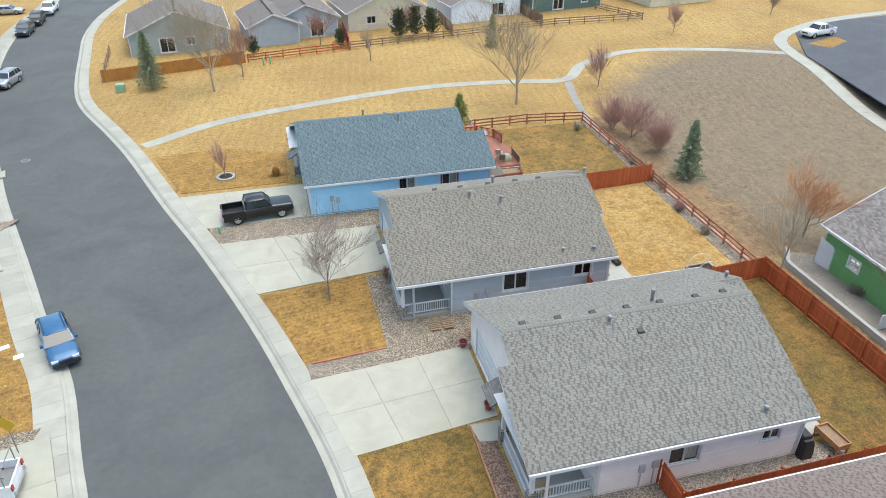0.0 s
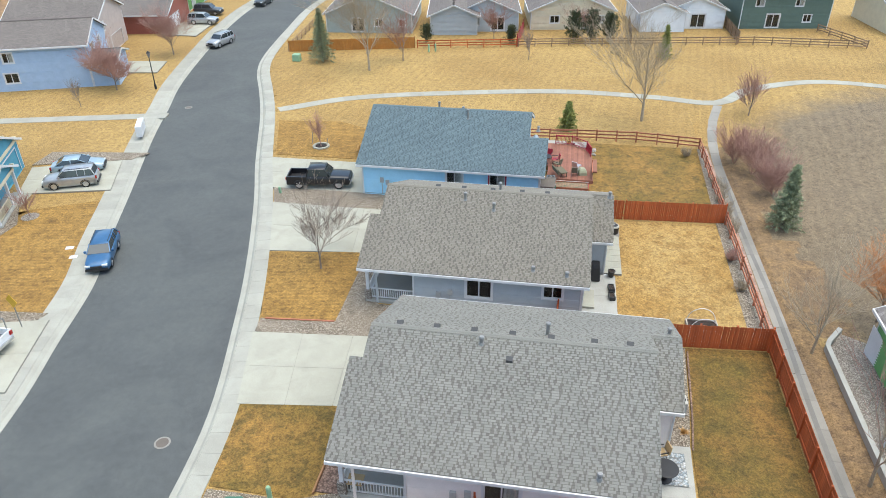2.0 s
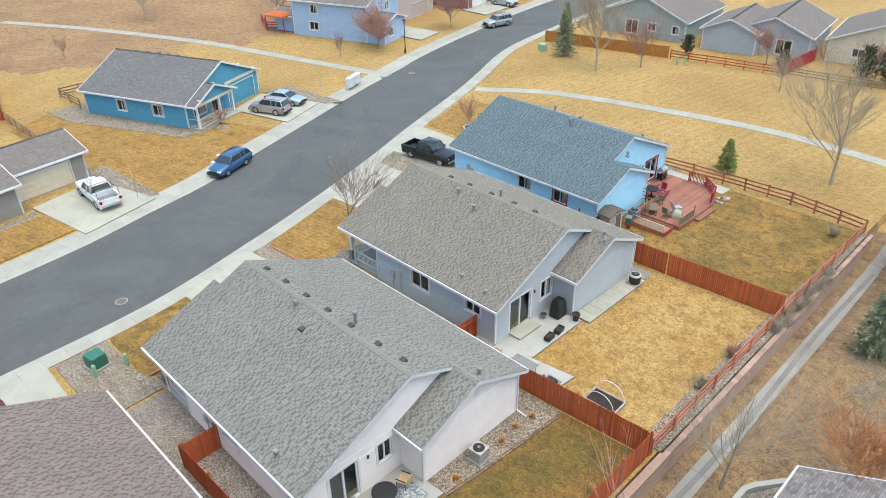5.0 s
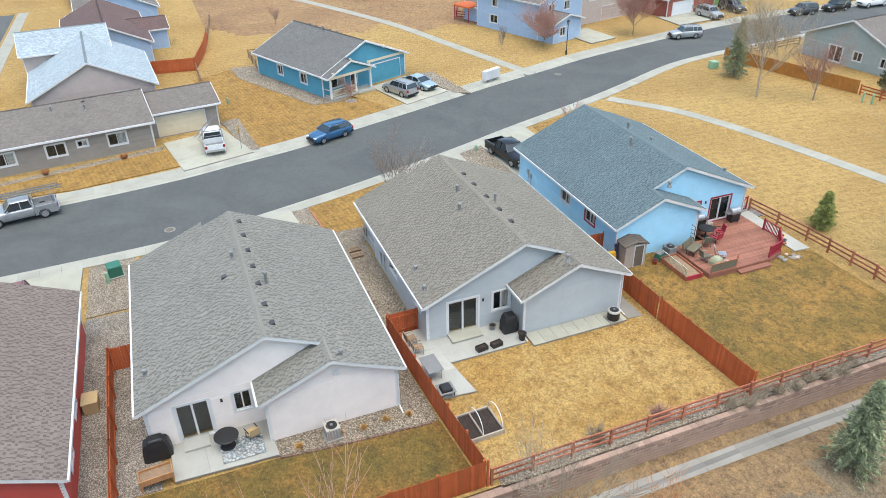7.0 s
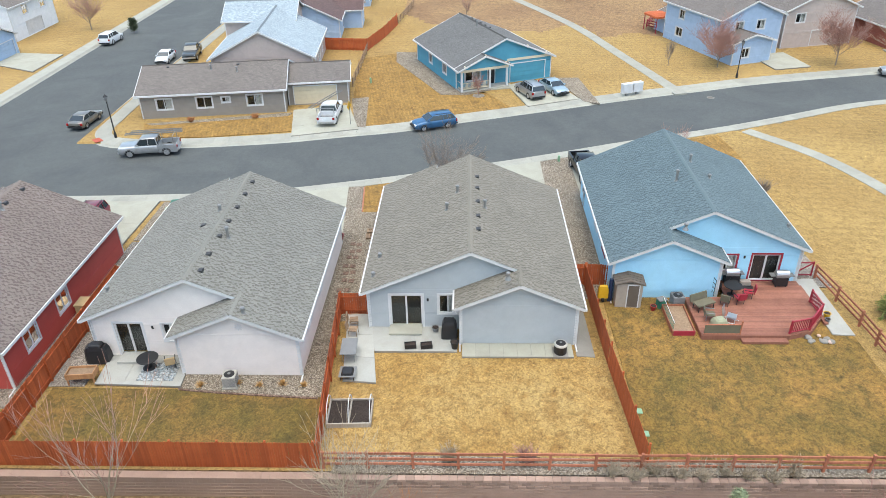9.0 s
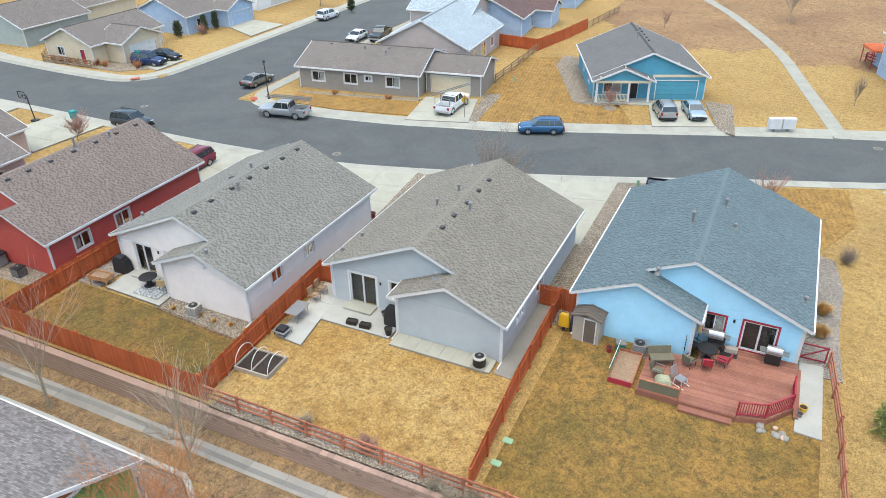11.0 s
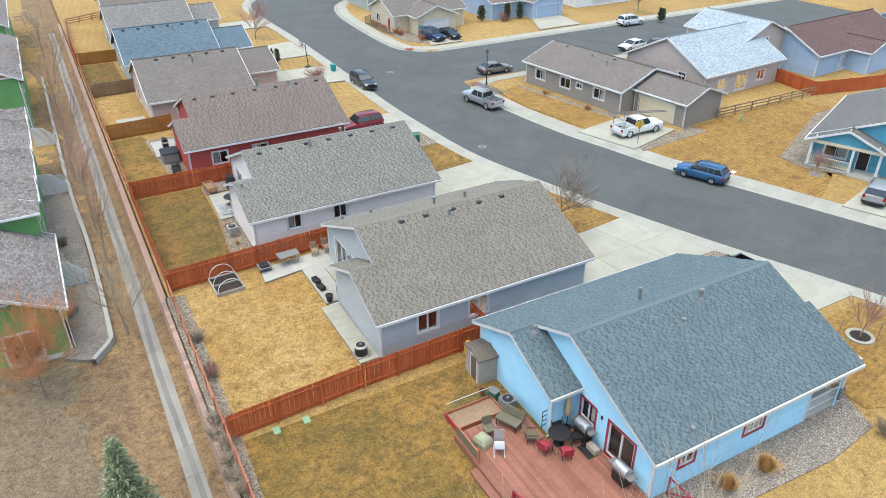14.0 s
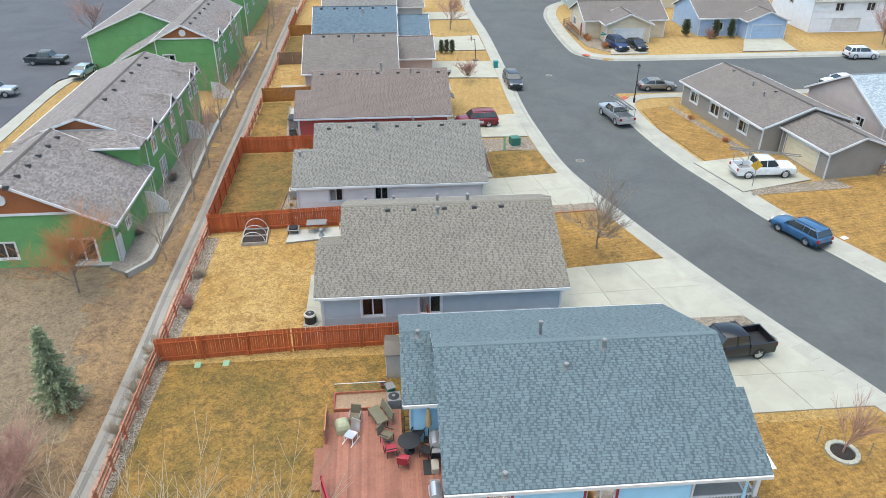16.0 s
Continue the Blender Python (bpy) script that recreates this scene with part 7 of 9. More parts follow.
def tuft(x, y, h, r, label, mat, seed, z=0.05, n=420, name="ornamental_grass", cat="grass tuft", group=""):
    """A clump of arching blades."""
    rng = np.random.default_rng(seed)
    verts, faces = [], []
    for k in range(n):
        a, lean = rng.uniform(0, math.tau), abs(rng.normal(0, 0.5))
        b = np.array([math.cos(a), math.sin(a), 0])
        base = b * rng.uniform(0, r * 0.35)
        tip = base + b * r * lean * rng.uniform(0.6, 1.1) + np.array([0, 0, h * rng.uniform(0.6, 1.05) * (1.1 - 0.35 * min(lean, 1))])
        mid = (base + tip) / 2 + np.array([0, 0, h * 0.12])
        w = np.array([-b[1], b[0], 0]) * 0.014
        o = len(verts)
        verts += [tuple(q) for q in (base - w, base + w, mid + w, mid - w, tip)]
        faces += [(o, o + 1, o + 2, o + 3), (o + 3, o + 2, o + 4)]
    ob = mesh_from(name, verts, faces, mat)
    ob.matrix_basis = pose(x, y, z)
    return tagged(ob, label, cat, group)


bare_tree(2.3, 41.3, 5.0, 0.95, "bare round-headed tree on a front lawn", M_BARK, M_BARK, 3, 0.03, levels=5, dens=0.72)
bare_tree(-4.8, 63.5, 3.3, 0.5, "slim bare sapling in a mulch ring", M_TWIG_RED, M_TWIG_RED, 5, 0.03, levels=3)
bare_tree(28.0, 75.4, 10.6, 0.75, "tall bare cottonwood with pale twigs", M_BARK_PALE, M_BARK_PALE, 7, 0, levels=5, dens=0.86)
bare_tree(-6.3, 89.0, 10.0, 0.7, "tall bare cottonwood in the park", M_BARK_PALE, M_BARK_PALE, 9, 0, levels=5, dens=0.86)
bare_tree(-2.8, 94.0, 6.0, 0.6, "bare brown park tree", M_BARK, M_TWIG_RED, 11, 0, levels=4)
bare_tree(14.3, 96.8, 4.2, 0.4, "slim bare park sapling", M_BARK, M_BARK, 13, 0, levels=3)
bare_tree(39.8, 78.7, 4.6, 0.7, "small bare tree by the path bend", M_BARK, M_TWIG_RED, 15, -0.1, levels=4)
bare_tree(62, 99.5, 4.0, 0.6, "small bare park tree", M_BARK, M_TWIG_RED, 17, 0, levels=4)
bare_tree(84, 106, 4.0, 0.6, "small bare park tree", M_BARK, M_BARK, 19, 0, levels=4)
bare_tree(41.7, 42.4, 5.4, 1.0, "bare willow with orange twigs", M_BARK, M_TWIG_ORANGE, 21, -1.3, levels=5, dens=0.9)
bare_tree(36.4, 38.2, 6.4, 0.6, "thin pale bare tree over a channel", M_BARK_PALE, M_BARK_PALE, 23, -1.3, levels=4, dens=0.7)
bare_tree(36.5, 27.3, 7.2, 0.5, "bare tree with reddish twigs by a channel", M_BARK_PALE, M_TWIG_RED, 25, -1.3, levels=4, dens=0.6)
bare_tree(36.6, 19.6, 7.2, 0.5, "bare tree with reddish twigs by a channel", M_BARK_PALE, M_TWIG_RED, 27, -1.3, levels=4, dens=0.6)
bare_tree(37.2, 9.2, 7.2, 0.5, "bare tree with reddish twigs by a channel", M_BARK_PALE, M_TWIG_RED, 29, -1.3, levels=4, dens=0.6)
bare_tree(36.8, 1.0, 7.2, 0.5, "bare tree with reddish twigs by a channel", M_BARK_PALE, M_TWIG_RED, 31, -1.3, levels=4, dens=0.6)
bare_tree(37.0, -12, 7.2, 0.5, "bare dark tree by a channel", M_BARK_PALE, M_TWIG_RED, 33, -1.3, levels=4, dens=0.6)
bare_tree(36.6, -27, 7.2, 0.5, "bare dark tree by a channel", M_BARK_PALE, M_TWIG_RED, 34, -1.3, levels=4, dens=0.6)
bare_tree(37.2, -42, 7.2, 0.5, "bare dark tree by a channel", M_BARK_PALE, M_BARK, 35, -1.3, levels=4, dens=0.6)
bare_tree(62.0, 22.0, 6.0, 0.8, "bare reddish tree by the parking lot", M_BARK, M_TWIG_RED, 36, -1.2, levels=4)
bare_tree(66.0, -36.0, 6.5, 0.8, "bare reddish tree by the parking lot", M_BARK, M_TWIG_RED, 37, -1.2, levels=4)
bare_tree(-24.8, 45.4, 2.6, 0.6, "young bare tree in a mulch ring", M_TWIG_RED, M_TWIG_RED, 39, 0, levels=3)
bare_tree(-35.6, 77.0, 5.0, 0.9, "bare tree with reddish twigs by a porch", M_BARK, M_TWIG_RED, 41, 0, levels=5)
bare_tree(-36.0, 92.5, 5.8, 0.9, "bare tree with pinkish twigs by a drive", M_BARK, M_TWIG_RED, 43, 0, levels=5)
bare_tree(-36.5, 70.8, 3.2, 0.4, "slim bare sapling by a path", M_BARK, M_BARK, 45, 0, levels=3)
bare_tree(-60.0, 76.5, 6.5, 0.7, "bare tree behind a timber fence", M_BARK, M_BARK, 47, 0, levels=4)
bare_tree(-78.0, 62.0, 7.5, 0.6, "tall bare tree on rough grass", M_BARK_PALE, M_BARK_PALE, 49, 0, levels=4)
bare_tree(-66.0, 44.0, 3.0, 0.5, "small bare tree on rough grass", M_BARK, M_TWIG_RED, 50, 0, levels=3)
bare_tree(-60.0, -18.0, 5.4, 0.9, "bare tree with reddish twigs", M_BARK, M_TWIG_RED, 51, 0, levels=4)
bare_tree(7.4, -3.6, 2.8, 0.8, "small bare tree by a driveway", M_BARK, M_TWIG_RED, 52, 0, levels=4)
bare_tree(6.8, -33.0, 5.4, 0.8, "bare tree with reddish twigs", M_BARK, M_TWIG_RED, 53, 0, levels=4)
bare_tree(21.0, 109.0, 5.0, 0.9, "bare garden tree by a cream house", M_BARK, M_TWIG_RED, 55, 0, levels=4)
bare_tree(8.5, 106.5, 4.8, 0.7, "bare garden tree by a patio", M_BARK, M_TWIG_RED, 57, 0, levels=4)
for k, (sx, sy, sh, lab, mt) in enumerate(((37.9, 65.6, 4.7, "dense red-twigged bare shrub", M_TWIG_RED), (39.0, 61.4, 4.5, "dense red-twigged bare shrub", M_TWIG_RED), (36.6, 67.8, 3.9, "dense red-twigged bare shrub", M_TWIG_RED), (31.6, 66.2, 1.1, "pale twiggy shrub by a fence", M_BARK_PALE),
                                            (32.6, 47.0, 1.2, "brown twiggy shrub by a fence", M_TWIG_RED), (32.5, 43.0, 1.1, "brown twiggy shrub by a fence", M_BARK_PALE), (39.6, 34.0, 1.2, "brown garden shrub on gravel", M_BARK), (39.4, 23.0, 1.3, "brown garden shrub on gravel", M_BARK),
                                            (6.8, 43.0, 1.2, "bare twiggy shrub by a porch", M_TWIG_RED), (2.0, 69.6, 1.5, "grey twiggy shrub on gravel", M_BARK), (-27.0, 45.0, 1.2, "bare twiggy shrub under a wall", M_TWIG_RED), (-34.0, 40.6, 1.3, "bare twiggy shrub under a wall", M_TWIG_RED),
                                            (-16.6, 13.2, 0.8, "low brown shrub under windows", M_TWIG_ORANGE), (-17.6, 20.2, 0.8, "low brown shrub under windows", M_TWIG_ORANGE), (-15.6, -18.6, 1.4, "rust-coloured bare shrub on gravel", M_TWIG_ORANGE),
                                            (-34.4, -23.6, 2.0, "brown bare shrub by a blue house", M_TWIG_RED))):
    bare_tree(sx, sy, sh, 1.0, lab, mt, mt, 100 + k, ground_height(sx, sy) + 0.04, stems=9 if sh > 2 else 12, levels=4 if sh > 2 else 3, name="shrub")
for k in range(7):
    bare_tree(-14.3 + 0.1 * k, -23.4 - 1.6 * k, 1.1, 1.0, "rust-coloured clipped shrub along a fence", M_TWIG_ORANGE, M_TWIG_ORANGE, 140 + k, 0.03, stems=14, levels=3, name="shrub", group="shrubs along the corner fence")
for k in range(9):
    bare_tree(33.5 + 0.2 * math.sin(k * 2.1), 51.0 + 1.25 * k * 0.9, 1.15, 1.1, "tangled dry vine over a rail fence", M_BARK_PALE, M_BARK_PALE, 160 + k, 0.02, stems=8, levels=3, name="dry_vine", group="dry vines on the fence")
conifer(-13.7, 92.1, 7.2, 2.0, "blue-grey spruce in the park", M_SPRUCE, 1, 0, 9000)
conifer(38.3, 55.0, 5.9, 1.6, "young green spruce on the meadow", M_SPRUCE, 2, -1.3, 9000)
conifer(20.0, 71.5, 3.2, 1.3, "bushy young pine by a rail fence", M_PINE, 3, 0, 4500, 0.3)
conifer(32.6, 99.5, 4.6, 1.2, "young green pine in the park", M_PINE, 4, 0, 3500, 0.3)
for k, (px, py, ph) in enumerate(((20.3, 106.4, 4.2), (22.8, 107.0, 4.4), (25.4, 107.2, 3.9))):
    conifer(px, py, ph, 1.5, "dense dark juniper by a fence", M_JUNIPER, 10 + k, 0, 4500, 0, column=True)
for k, (px, py, ph, pr) in enumerate(((-1.2, 103.2, 2.6, 1.0), (11.2, 104.6, 2.4, 0.9), (-31.0, -25.5, 2.4, 0.8), (-35.2, -23.8, 2.8, 0.6), (-37.8, -23.8, 2.8, 0.6), (-58, -10, 2.0, 0.8))):
    conifer(px, py, ph, pr, "small conical evergreen by a house", M_JUNIPER, 20 + k, 0, 2200, 0, name="evergreen_shrub", column=True)
for k, (px, py) in enumerate(((8.0, -17.6), (8.8, -17.9), (9.6, -17.6))):
    conifer(px, py, 1.9, 0.35, "slim columnar evergreen in a row", M_JUNIPER, 30 + k, 0, 900, 0, name="evergreen_shrub", column=True)
conifer(-64, 84, 8.5, 2.4, "tall blue spruce behind a house", M_SPRUCE, 40, 0, 5000)
for k, (gx_, gy_) in enumerate(((9.6, 68.1), (12.3, 68.0), (-0.2, 62.8))):
    tuft(gx_, gy_, 0.8, 0.75, "straw-coloured ornamental grass clump", M_STRAW, 50 + k, 0.06, 700)


# ---------------------------------------------------------------- roof fittings
def roof_z(v):
    return RE + 6.87 * RS - abs(v) * RS


for hs, vents in ((house_a, ((1.4, 0.5), (3.4, 0.5), (5.4, 0.5), (7.4, 0.5), (9.4, 0.5), (11.6, 0.5), (13.4, 0.6))), (house_b, ((3.6, 0.5), (5.5, 0.5), (7.6, 0.5), (9.7, 0.5), (11.5, 0.5))),
                  (house_r, ((1.0, 0.6), (3.2, 0.6), (5.4, 0.6), (7.6, 0.6), (9.8, 0.6), (11.8, 0.6), (13.6, 0.6)))):
    for u, v in vents:
        vent_box(hs, u, v, roof_z(v))
for hs, lst in ((house_a, ((5.9, -0.5, 0.35), (9.2, 1.0, 0.7), (12.0, -6.2, 0.25), (15.8, 3.6, 0.3))), (house_b, ((5.8, -0.9, 0.45), (7.9, -1.6, 0.45), (8.1, 1.0, 0.5), (13.2, -6.2, 0.2), (11.0, -6.0, 0.2), (16.0, 2.2, 0.25))),
                (house_c, ((6.1, 0.6, 0.5), (9.0, -1.1, 0.75), (8.2, 1.5, 0.2), (11.9, 6.3, 0.2), (15.4, -2.0, 0.25))), (house_r, ((7.2, 0.4, 0.9), (4.0, 0.8, 0.5)))):
    for u, v, hh in lst:
        flue(hs, u, v, roof_z(v), hh, 0.095)
vent_box(house_a, 7.4, -1.2, roof_z(1.2))


def far_vents(h, pts):
    for x, y, z in pts:
        vent_box(h, x, y, z)


far_vents(house_e, ((-5.0, 3, 4.45), (-5.0, 11, 4.45)))
far_vents(house_s, [(18.2 + 1.9 * k, -4.9, 5.9) for k in range(5)])
far_vents(house_bl, [(17.6 + 1.9 * k, -21.7, 5.95) for k in range(6)])
flue(house_s, 22.0, -3.6, 5.3, 0.8)
flue(house_bl, 21.0, -20.4, 5.4, 0.6)
flue(house_e, -4.2, 8.0, 4.2, 0.5)
flue(house_e, -3.6, 11.0, 4.0, 0.5)
for k in range(5):
    vent_box(house_f, -12.5 + 1.5 * k, 0.6, 5.45)
flue(house_f, -8.0, -0.5, 5.5, 0.6)
for k in range(6):
    vent_box(g1, 6.2, 3.4 + 2.0 * k, 7.12)
    vent_box(g1, 4.6, -19 + 2.9 * k, 7.82)
    vent_box(g2, 3.0, -1 + 3 * k, 8.4)

# small entry roofs over the front steps
for hs, s in ((house_a, 1), (house_b, 1), (house_c, -1), (house_r, 1)):
    bm = bmesh.new()
    slope_slab(bm, orient([(-0.95, -s * 1.75, 2.55), (-0.95, -s * 0.1, 2.55), (0.4, -s * 0.1, 3.25), (0.4, -s * 1.75, 3.25)]), 0.1)
    r_ = part("entry_roof", bm, M_RF_GREY, hs)
    uv_roof(r_)

# wall fittings
for hs, pts in ((house_a, ((5.2, 1.2), (5.9, 1.35))), (house_b, ((5.4, 1.3), (4.6, 1.0))), (house_c, ((2.0, 1.3), (2.5, 1.1)))):
    for u, z in pts:
        bm = bmesh.new()
        pl = placer("s", -6.45)
        pbox(bm, pl, u, u + 0.32, z, z + 0.45, 0.03, 0.17)
        pbox(bm, pl, u + 0.12, u + 0.18, 0.2, z, 0.03, 0.09)
        part("meter_box", bm, M_BOXGREY, hs, "grey utility meter box")
for hs, s in ((house_a, 1), (house_b, 1), (house_c, -1)):
    bm = bmesh.new()
    pl = placer("e", 14.2)
    q = -2.7 * s
    pbox(bm, pl, q - 0.06, q + 0.06, 2.2, 2.4, 0.0, 0.14)
    part("wall_lamp", bm, M_BLACK, hs)
bm = bmesh.new()
tube(bm, (15.96, 3.2, 3.6), (16.0, 3.2, 3.6), 0.13, 0.13, 12, True)
for k in range(8):
    a = k * math.tau / 8
    bar(bm, (16.0, 3.2 + 0.13 * math.cos(a), 3.6 + 0.13 * math.sin(a)), (16.0, 3.2 + 0.24 * math.cos(a), 3.6 + 0.24 * math.sin(a)), 0.02, 0.05)
part("wall_ornament", bm, M_WHITE, house_a, "white sunburst wall ornament")


# ---------------------------------------------------------------- small builders
def cover_mesh(bm, w, d, h, x=0, y=0, z=0, inset=0.1):
    """A draped box, narrower at the top and rounded at its rim."""
    rings = []
    for f, zz in ((1.0, 0), (0.97, h * 0.5), (1 - inset, h * 0.82), (1 - inset * 2.2, h)):
        rings.append([bm.verts.new((x + a * w / 2 * f, y + b * d / 2 * f, z + zz)) for a, b in ((-1, -0.8), (-0.8, -1), (0.8, -1), (1, -0.8), (1, 0.8), (0.8, 1), (-0.8, 1), (-1, 0.8))])
    for a, b in zip(rings, rings[1:]):
        for k in range(8):
            bm.faces.new((a[k], a[(k + 1) % 8], b[(k + 1) % 8], b[k]))
    bm.faces.new(rings[-1])
    bm.faces.new(rings[0][::-1])


def simple(name, label, cat, x, y, z, rot, pieces, group=""):
    """pieces: (part name, material, function that fills a bmesh)."""
    t = thing(name, label, cat, x, y, z, rot, group)
    for nm, mt, fn in pieces:
        bm = bmesh.new()
        fn(bm)
        part(nm, bm, mt, t)
    return t


def legs(w, d, h, r=0.025, mat=None):
    return [("leg", mat or M_BLACK, (lambda sx, sy: lambda bm: tube(bm, (sx * w / 2, sy * d / 2, 0), (sx * w / 2, sy * d / 2, h), r, r, 6, True))(sx, sy)) for sx in (-1, 1) for sy in (-1, 1)]


def patio_chair(label, x, y, z, rot, mat, frame=None, group="patio chairs"):
    f = frame or M_BLACK
    return simple("patio_chair", label, "chair", x, y, z, rot, legs(0.5, 0.5, 0.42, 0.018, f) + [
        ("seat", mat, lambda bm: box(bm, -0.27, 0.27, -0.27, 0.27, 0.42, 0.47)),
        ("backrest", mat, lambda bm: box(bm, -0.34, -0.27, -0.27, 0.27, 0.47, 1.0, Matrix.Rotation(radians(-8), 4, "Y"))),
        ("armrest", f, lambda bm: bar(bm, (-0.28, 0.3, 0.66), (0.26, 0.3, 0.66), 0.05, 0.03)),
        ("armrest", f, lambda bm: bar(bm, (-0.28, -0.3, 0.66), (0.26, -0.3, 0.66), 0.05, 0.03))], group)


def ac_unit(x, y, z, mat, label):
    t = simple("air_conditioner", label, "air conditioner", x, y, z, 4, [
        ("cabinet", mat, lambda bm: box(bm, -0.38, 0.38, -0.38, 0.38, 0.06, 0.78)),
        ("pad", M_GUTTER, lambda bm: box(bm, -0.46, 0.46, -0.46, 0.46, -0.04, 0.06)),
        ("fan_guard", M_BLACK, lambda bm: lathe(bm, [(0.31, 0.78), (0.31, 0.80), (0.06, 0.83)], 18)),
        ("cap", M_METAL, lambda bm: lathe(bm, [(0.09, 0.83), (0.09, 0.86)], 12))], "air conditioners")
    for k in range(8):
        bm = bmesh.new()
        for s in (-1, 1):
            box(bm, -0.35, 0.35, s * 0.385 - 0.006, s * 0.385 + 0.006, 0.14 + k * 0.075, 0.17 + k * 0.075)
            box(bm, s * 0.385 - 0.006, s * 0.385 + 0.006, -0.35, 0.35, 0.14 + k * 0.075, 0.17 + k * 0.075)
        part("louvre", bm, M_GREY, t)
    return t


def pot(x, y, z, r, h, mat, label, soil=True):
    def body(bm):
        lathe(bm, [(r * 0.72, 0), (r, h * 0.9), (r * 1.12, h * 0.9), (r * 1.12, h), (r * 0.95, h), (r * 0.9, h * 0.9)], 14)
    return simple("plant_pot", label, "plant pot", x, y, z, 0, [("pot", mat, body), ("soil", M_SOIL, lambda bm: lathe(bm, [(r * 0.9, h * 0.84), (r * 0.9, h * 0.91)], 12))])


def grill(x, y, z, rot, lid_mat, label):
    def lid(bm):
        n = 8
        pts = [(-0.28 * math.cos(math.pi * k / n), 0.30 * math.sin(math.pi * k / n)) for k in range(n + 1)]
        a, b = [[bm.verts.new((p, q, 0.92 + s)) for p, s in pts] for q in (-0.42, 0.42)]
        for i in range(n):
            bm.faces.new((a[i], a[i + 1], b[i + 1], b[i]))
        bm.faces.new(a[::-1])
        bm.faces.new(b)
    return simple("barbecue_grill", label, "grill", x, y, z, rot, [
        ("cabinet", M_BLACK, lambda bm: box(bm, -0.26, 0.26, -0.42, 0.42, 0.12, 0.78)),
        ("firebox", M_METAL, lambda bm: box(bm, -0.3, 0.3, -0.45, 0.45, 0.78, 0.93)),
        ("lid", lid_mat, lid),
        ("side_shelf", M_METAL, lambda bm: box(bm, -0.24, 0.24, 0.46, 0.8, 0.85, 0.89)),
        ("side_shelf", M_METAL, lambda bm: box(bm, -0.24, 0.24, -0.8, -0.46, 0.85, 0.89)),
        ("handle", M_RIM, lambda bm: bar(bm, (0.32, -0.3, 1.05), (0.32, 0.3, 1.05), 0.03, 0.03))]
        + [("caster", M_TYRE, (lambda q: lambda bm: tube(bm, (0.2, q, 0.06), (0.2, q + 0.04, 0.06), 0.06, 0.06, 10, True))(q)) for q in (-0.36, 0.32)], "grills")


M_TAN = paint("tan_sling_fabric", (0.50, 0.36, 0.19), 0.8)
M_MESH_GREEN = paint("green_netting", (0.03, 0.16, 0.10), 0.8)
M_OLIVE = paint("olive_canvas", (0.15, 0.135, 0.09), 0.9)
M_PALEOLIVE = paint("pale_olive_tarpaulin", (0.34, 0.35, 0.23), 0.8)
M_POTRED = paint("glazed_red_pot", (0.30, 0.03, 0.03), 0.3)
M_YELLOW = paint("yellow_plastic", (0.62, 0.36, 0.02), 0.45)
M_TEALBIN = paint("teal_plastic", (0.02, 0.26, 0.24), 0.5)
M_UTIL = paint("utility_green_paint", (0.03, 0.15, 0.10), 0.5)
M_SHEDWALL = paint("beige_vinyl", (0.38, 0.33, 0.28), 0.6)
M_SHEDROOF = paint("brown_vinyl", (0.13, 0.105, 0.085), 0.6)
M_RUG = gravel("patterned_rug", (0.42, 0.46, 0.48), (0.28, 0.34, 0.38), (0.6, 0.6, 0.58), 8)
M_AC = paint("beige_metal_casing", (0.46, 0.44, 0.39), 0.5)
M_RAWWOOD = stained_wood("raw_cedar", (0.45, 0.24, 0.11), (0.3, 0.15, 0.07))
M_WORN = stained_wood("grey_timber", (0.42, 0.38, 0.33), (0.3, 0.27, 0.23))

# ---------------------------------------------------------------- yard of the pinkish white house
simple("outdoor_rug", "patterned pale outdoor rug on a patio", "rug", 26.0, 25.5, 0.235, 0, [("rug", M_RUG, lambda bm: box(bm, -0.8, 0.8, -1.1, 1.1, 0, 0.015))])
simple("round_table", "round black metal patio table", "table", 25.6, 24.8, 0.235, 0, [
    ("tabletop", M_BLACK, lambda bm: lathe(bm, [(0.62, 0.70), (0.64, 0.72), (0.64, 0.75), (0.61, 0.765)], 24)),
    ("pedestal", M_BLACK, lambda bm: lathe(bm, [(0.42, 0.0), (0.38, 0.05), (0.2, 0.12), (0.2, 0.6), (0.34, 0.7)], 16))])
patio_chair("tan sling swivel patio chair", 25.5, 26.1, 0.235, 200, M_TAN)
simple("grill_cover", "black covered grill beside a patio", "grill", 24.75, 21.35, 0.06, 0, [("cover", M_BLACK, lambda bm: cover_mesh(bm, 0.75, 1.45, 1.15)), ("hood", M_BLACK, lambda bm: cover_mesh(bm, 0.6, 0.8, 0.2, 0, 0, 1.15, 0.15))])
simple("raised_planter", "raw cedar raised planter on legs", "planter", 26.6, 21.2, 0.06, 5, legs(0.75, 1.5, 0.7, 0.05, M_RAWWOOD) + [
    ("side_board", M_RAWWOOD, lambda bm: box(bm, -0.42, -0.36, -0.82, 0.82, 0.45, 0.8)), ("side_board", M_RAWWOOD, lambda bm: box(bm, 0.36, 0.42, -0.82, 0.82, 0.45, 0.8)),
    ("end_board", M_RAWWOOD, lambda bm: box(bm, -0.36, 0.36, -0.82, -0.76, 0.45, 0.8)), ("end_board", M_RAWWOOD, lambda bm: box(bm, -0.36, 0.36, 0.76, 0.82, 0.45, 0.8)),
    ("soil", M_GREYWOOD, lambda bm: box(bm, -0.36, 0.36, -0.76, 0.76, 0.5, 0.66))])
simple("door_step", "low concrete step below a patio door", "step", 24.75, 23.3, 0.2, 0, [("step", M_PATIO, lambda bm: box(bm, -0.5, 0.5, -0.65, 0.65, 0, 0.14))])
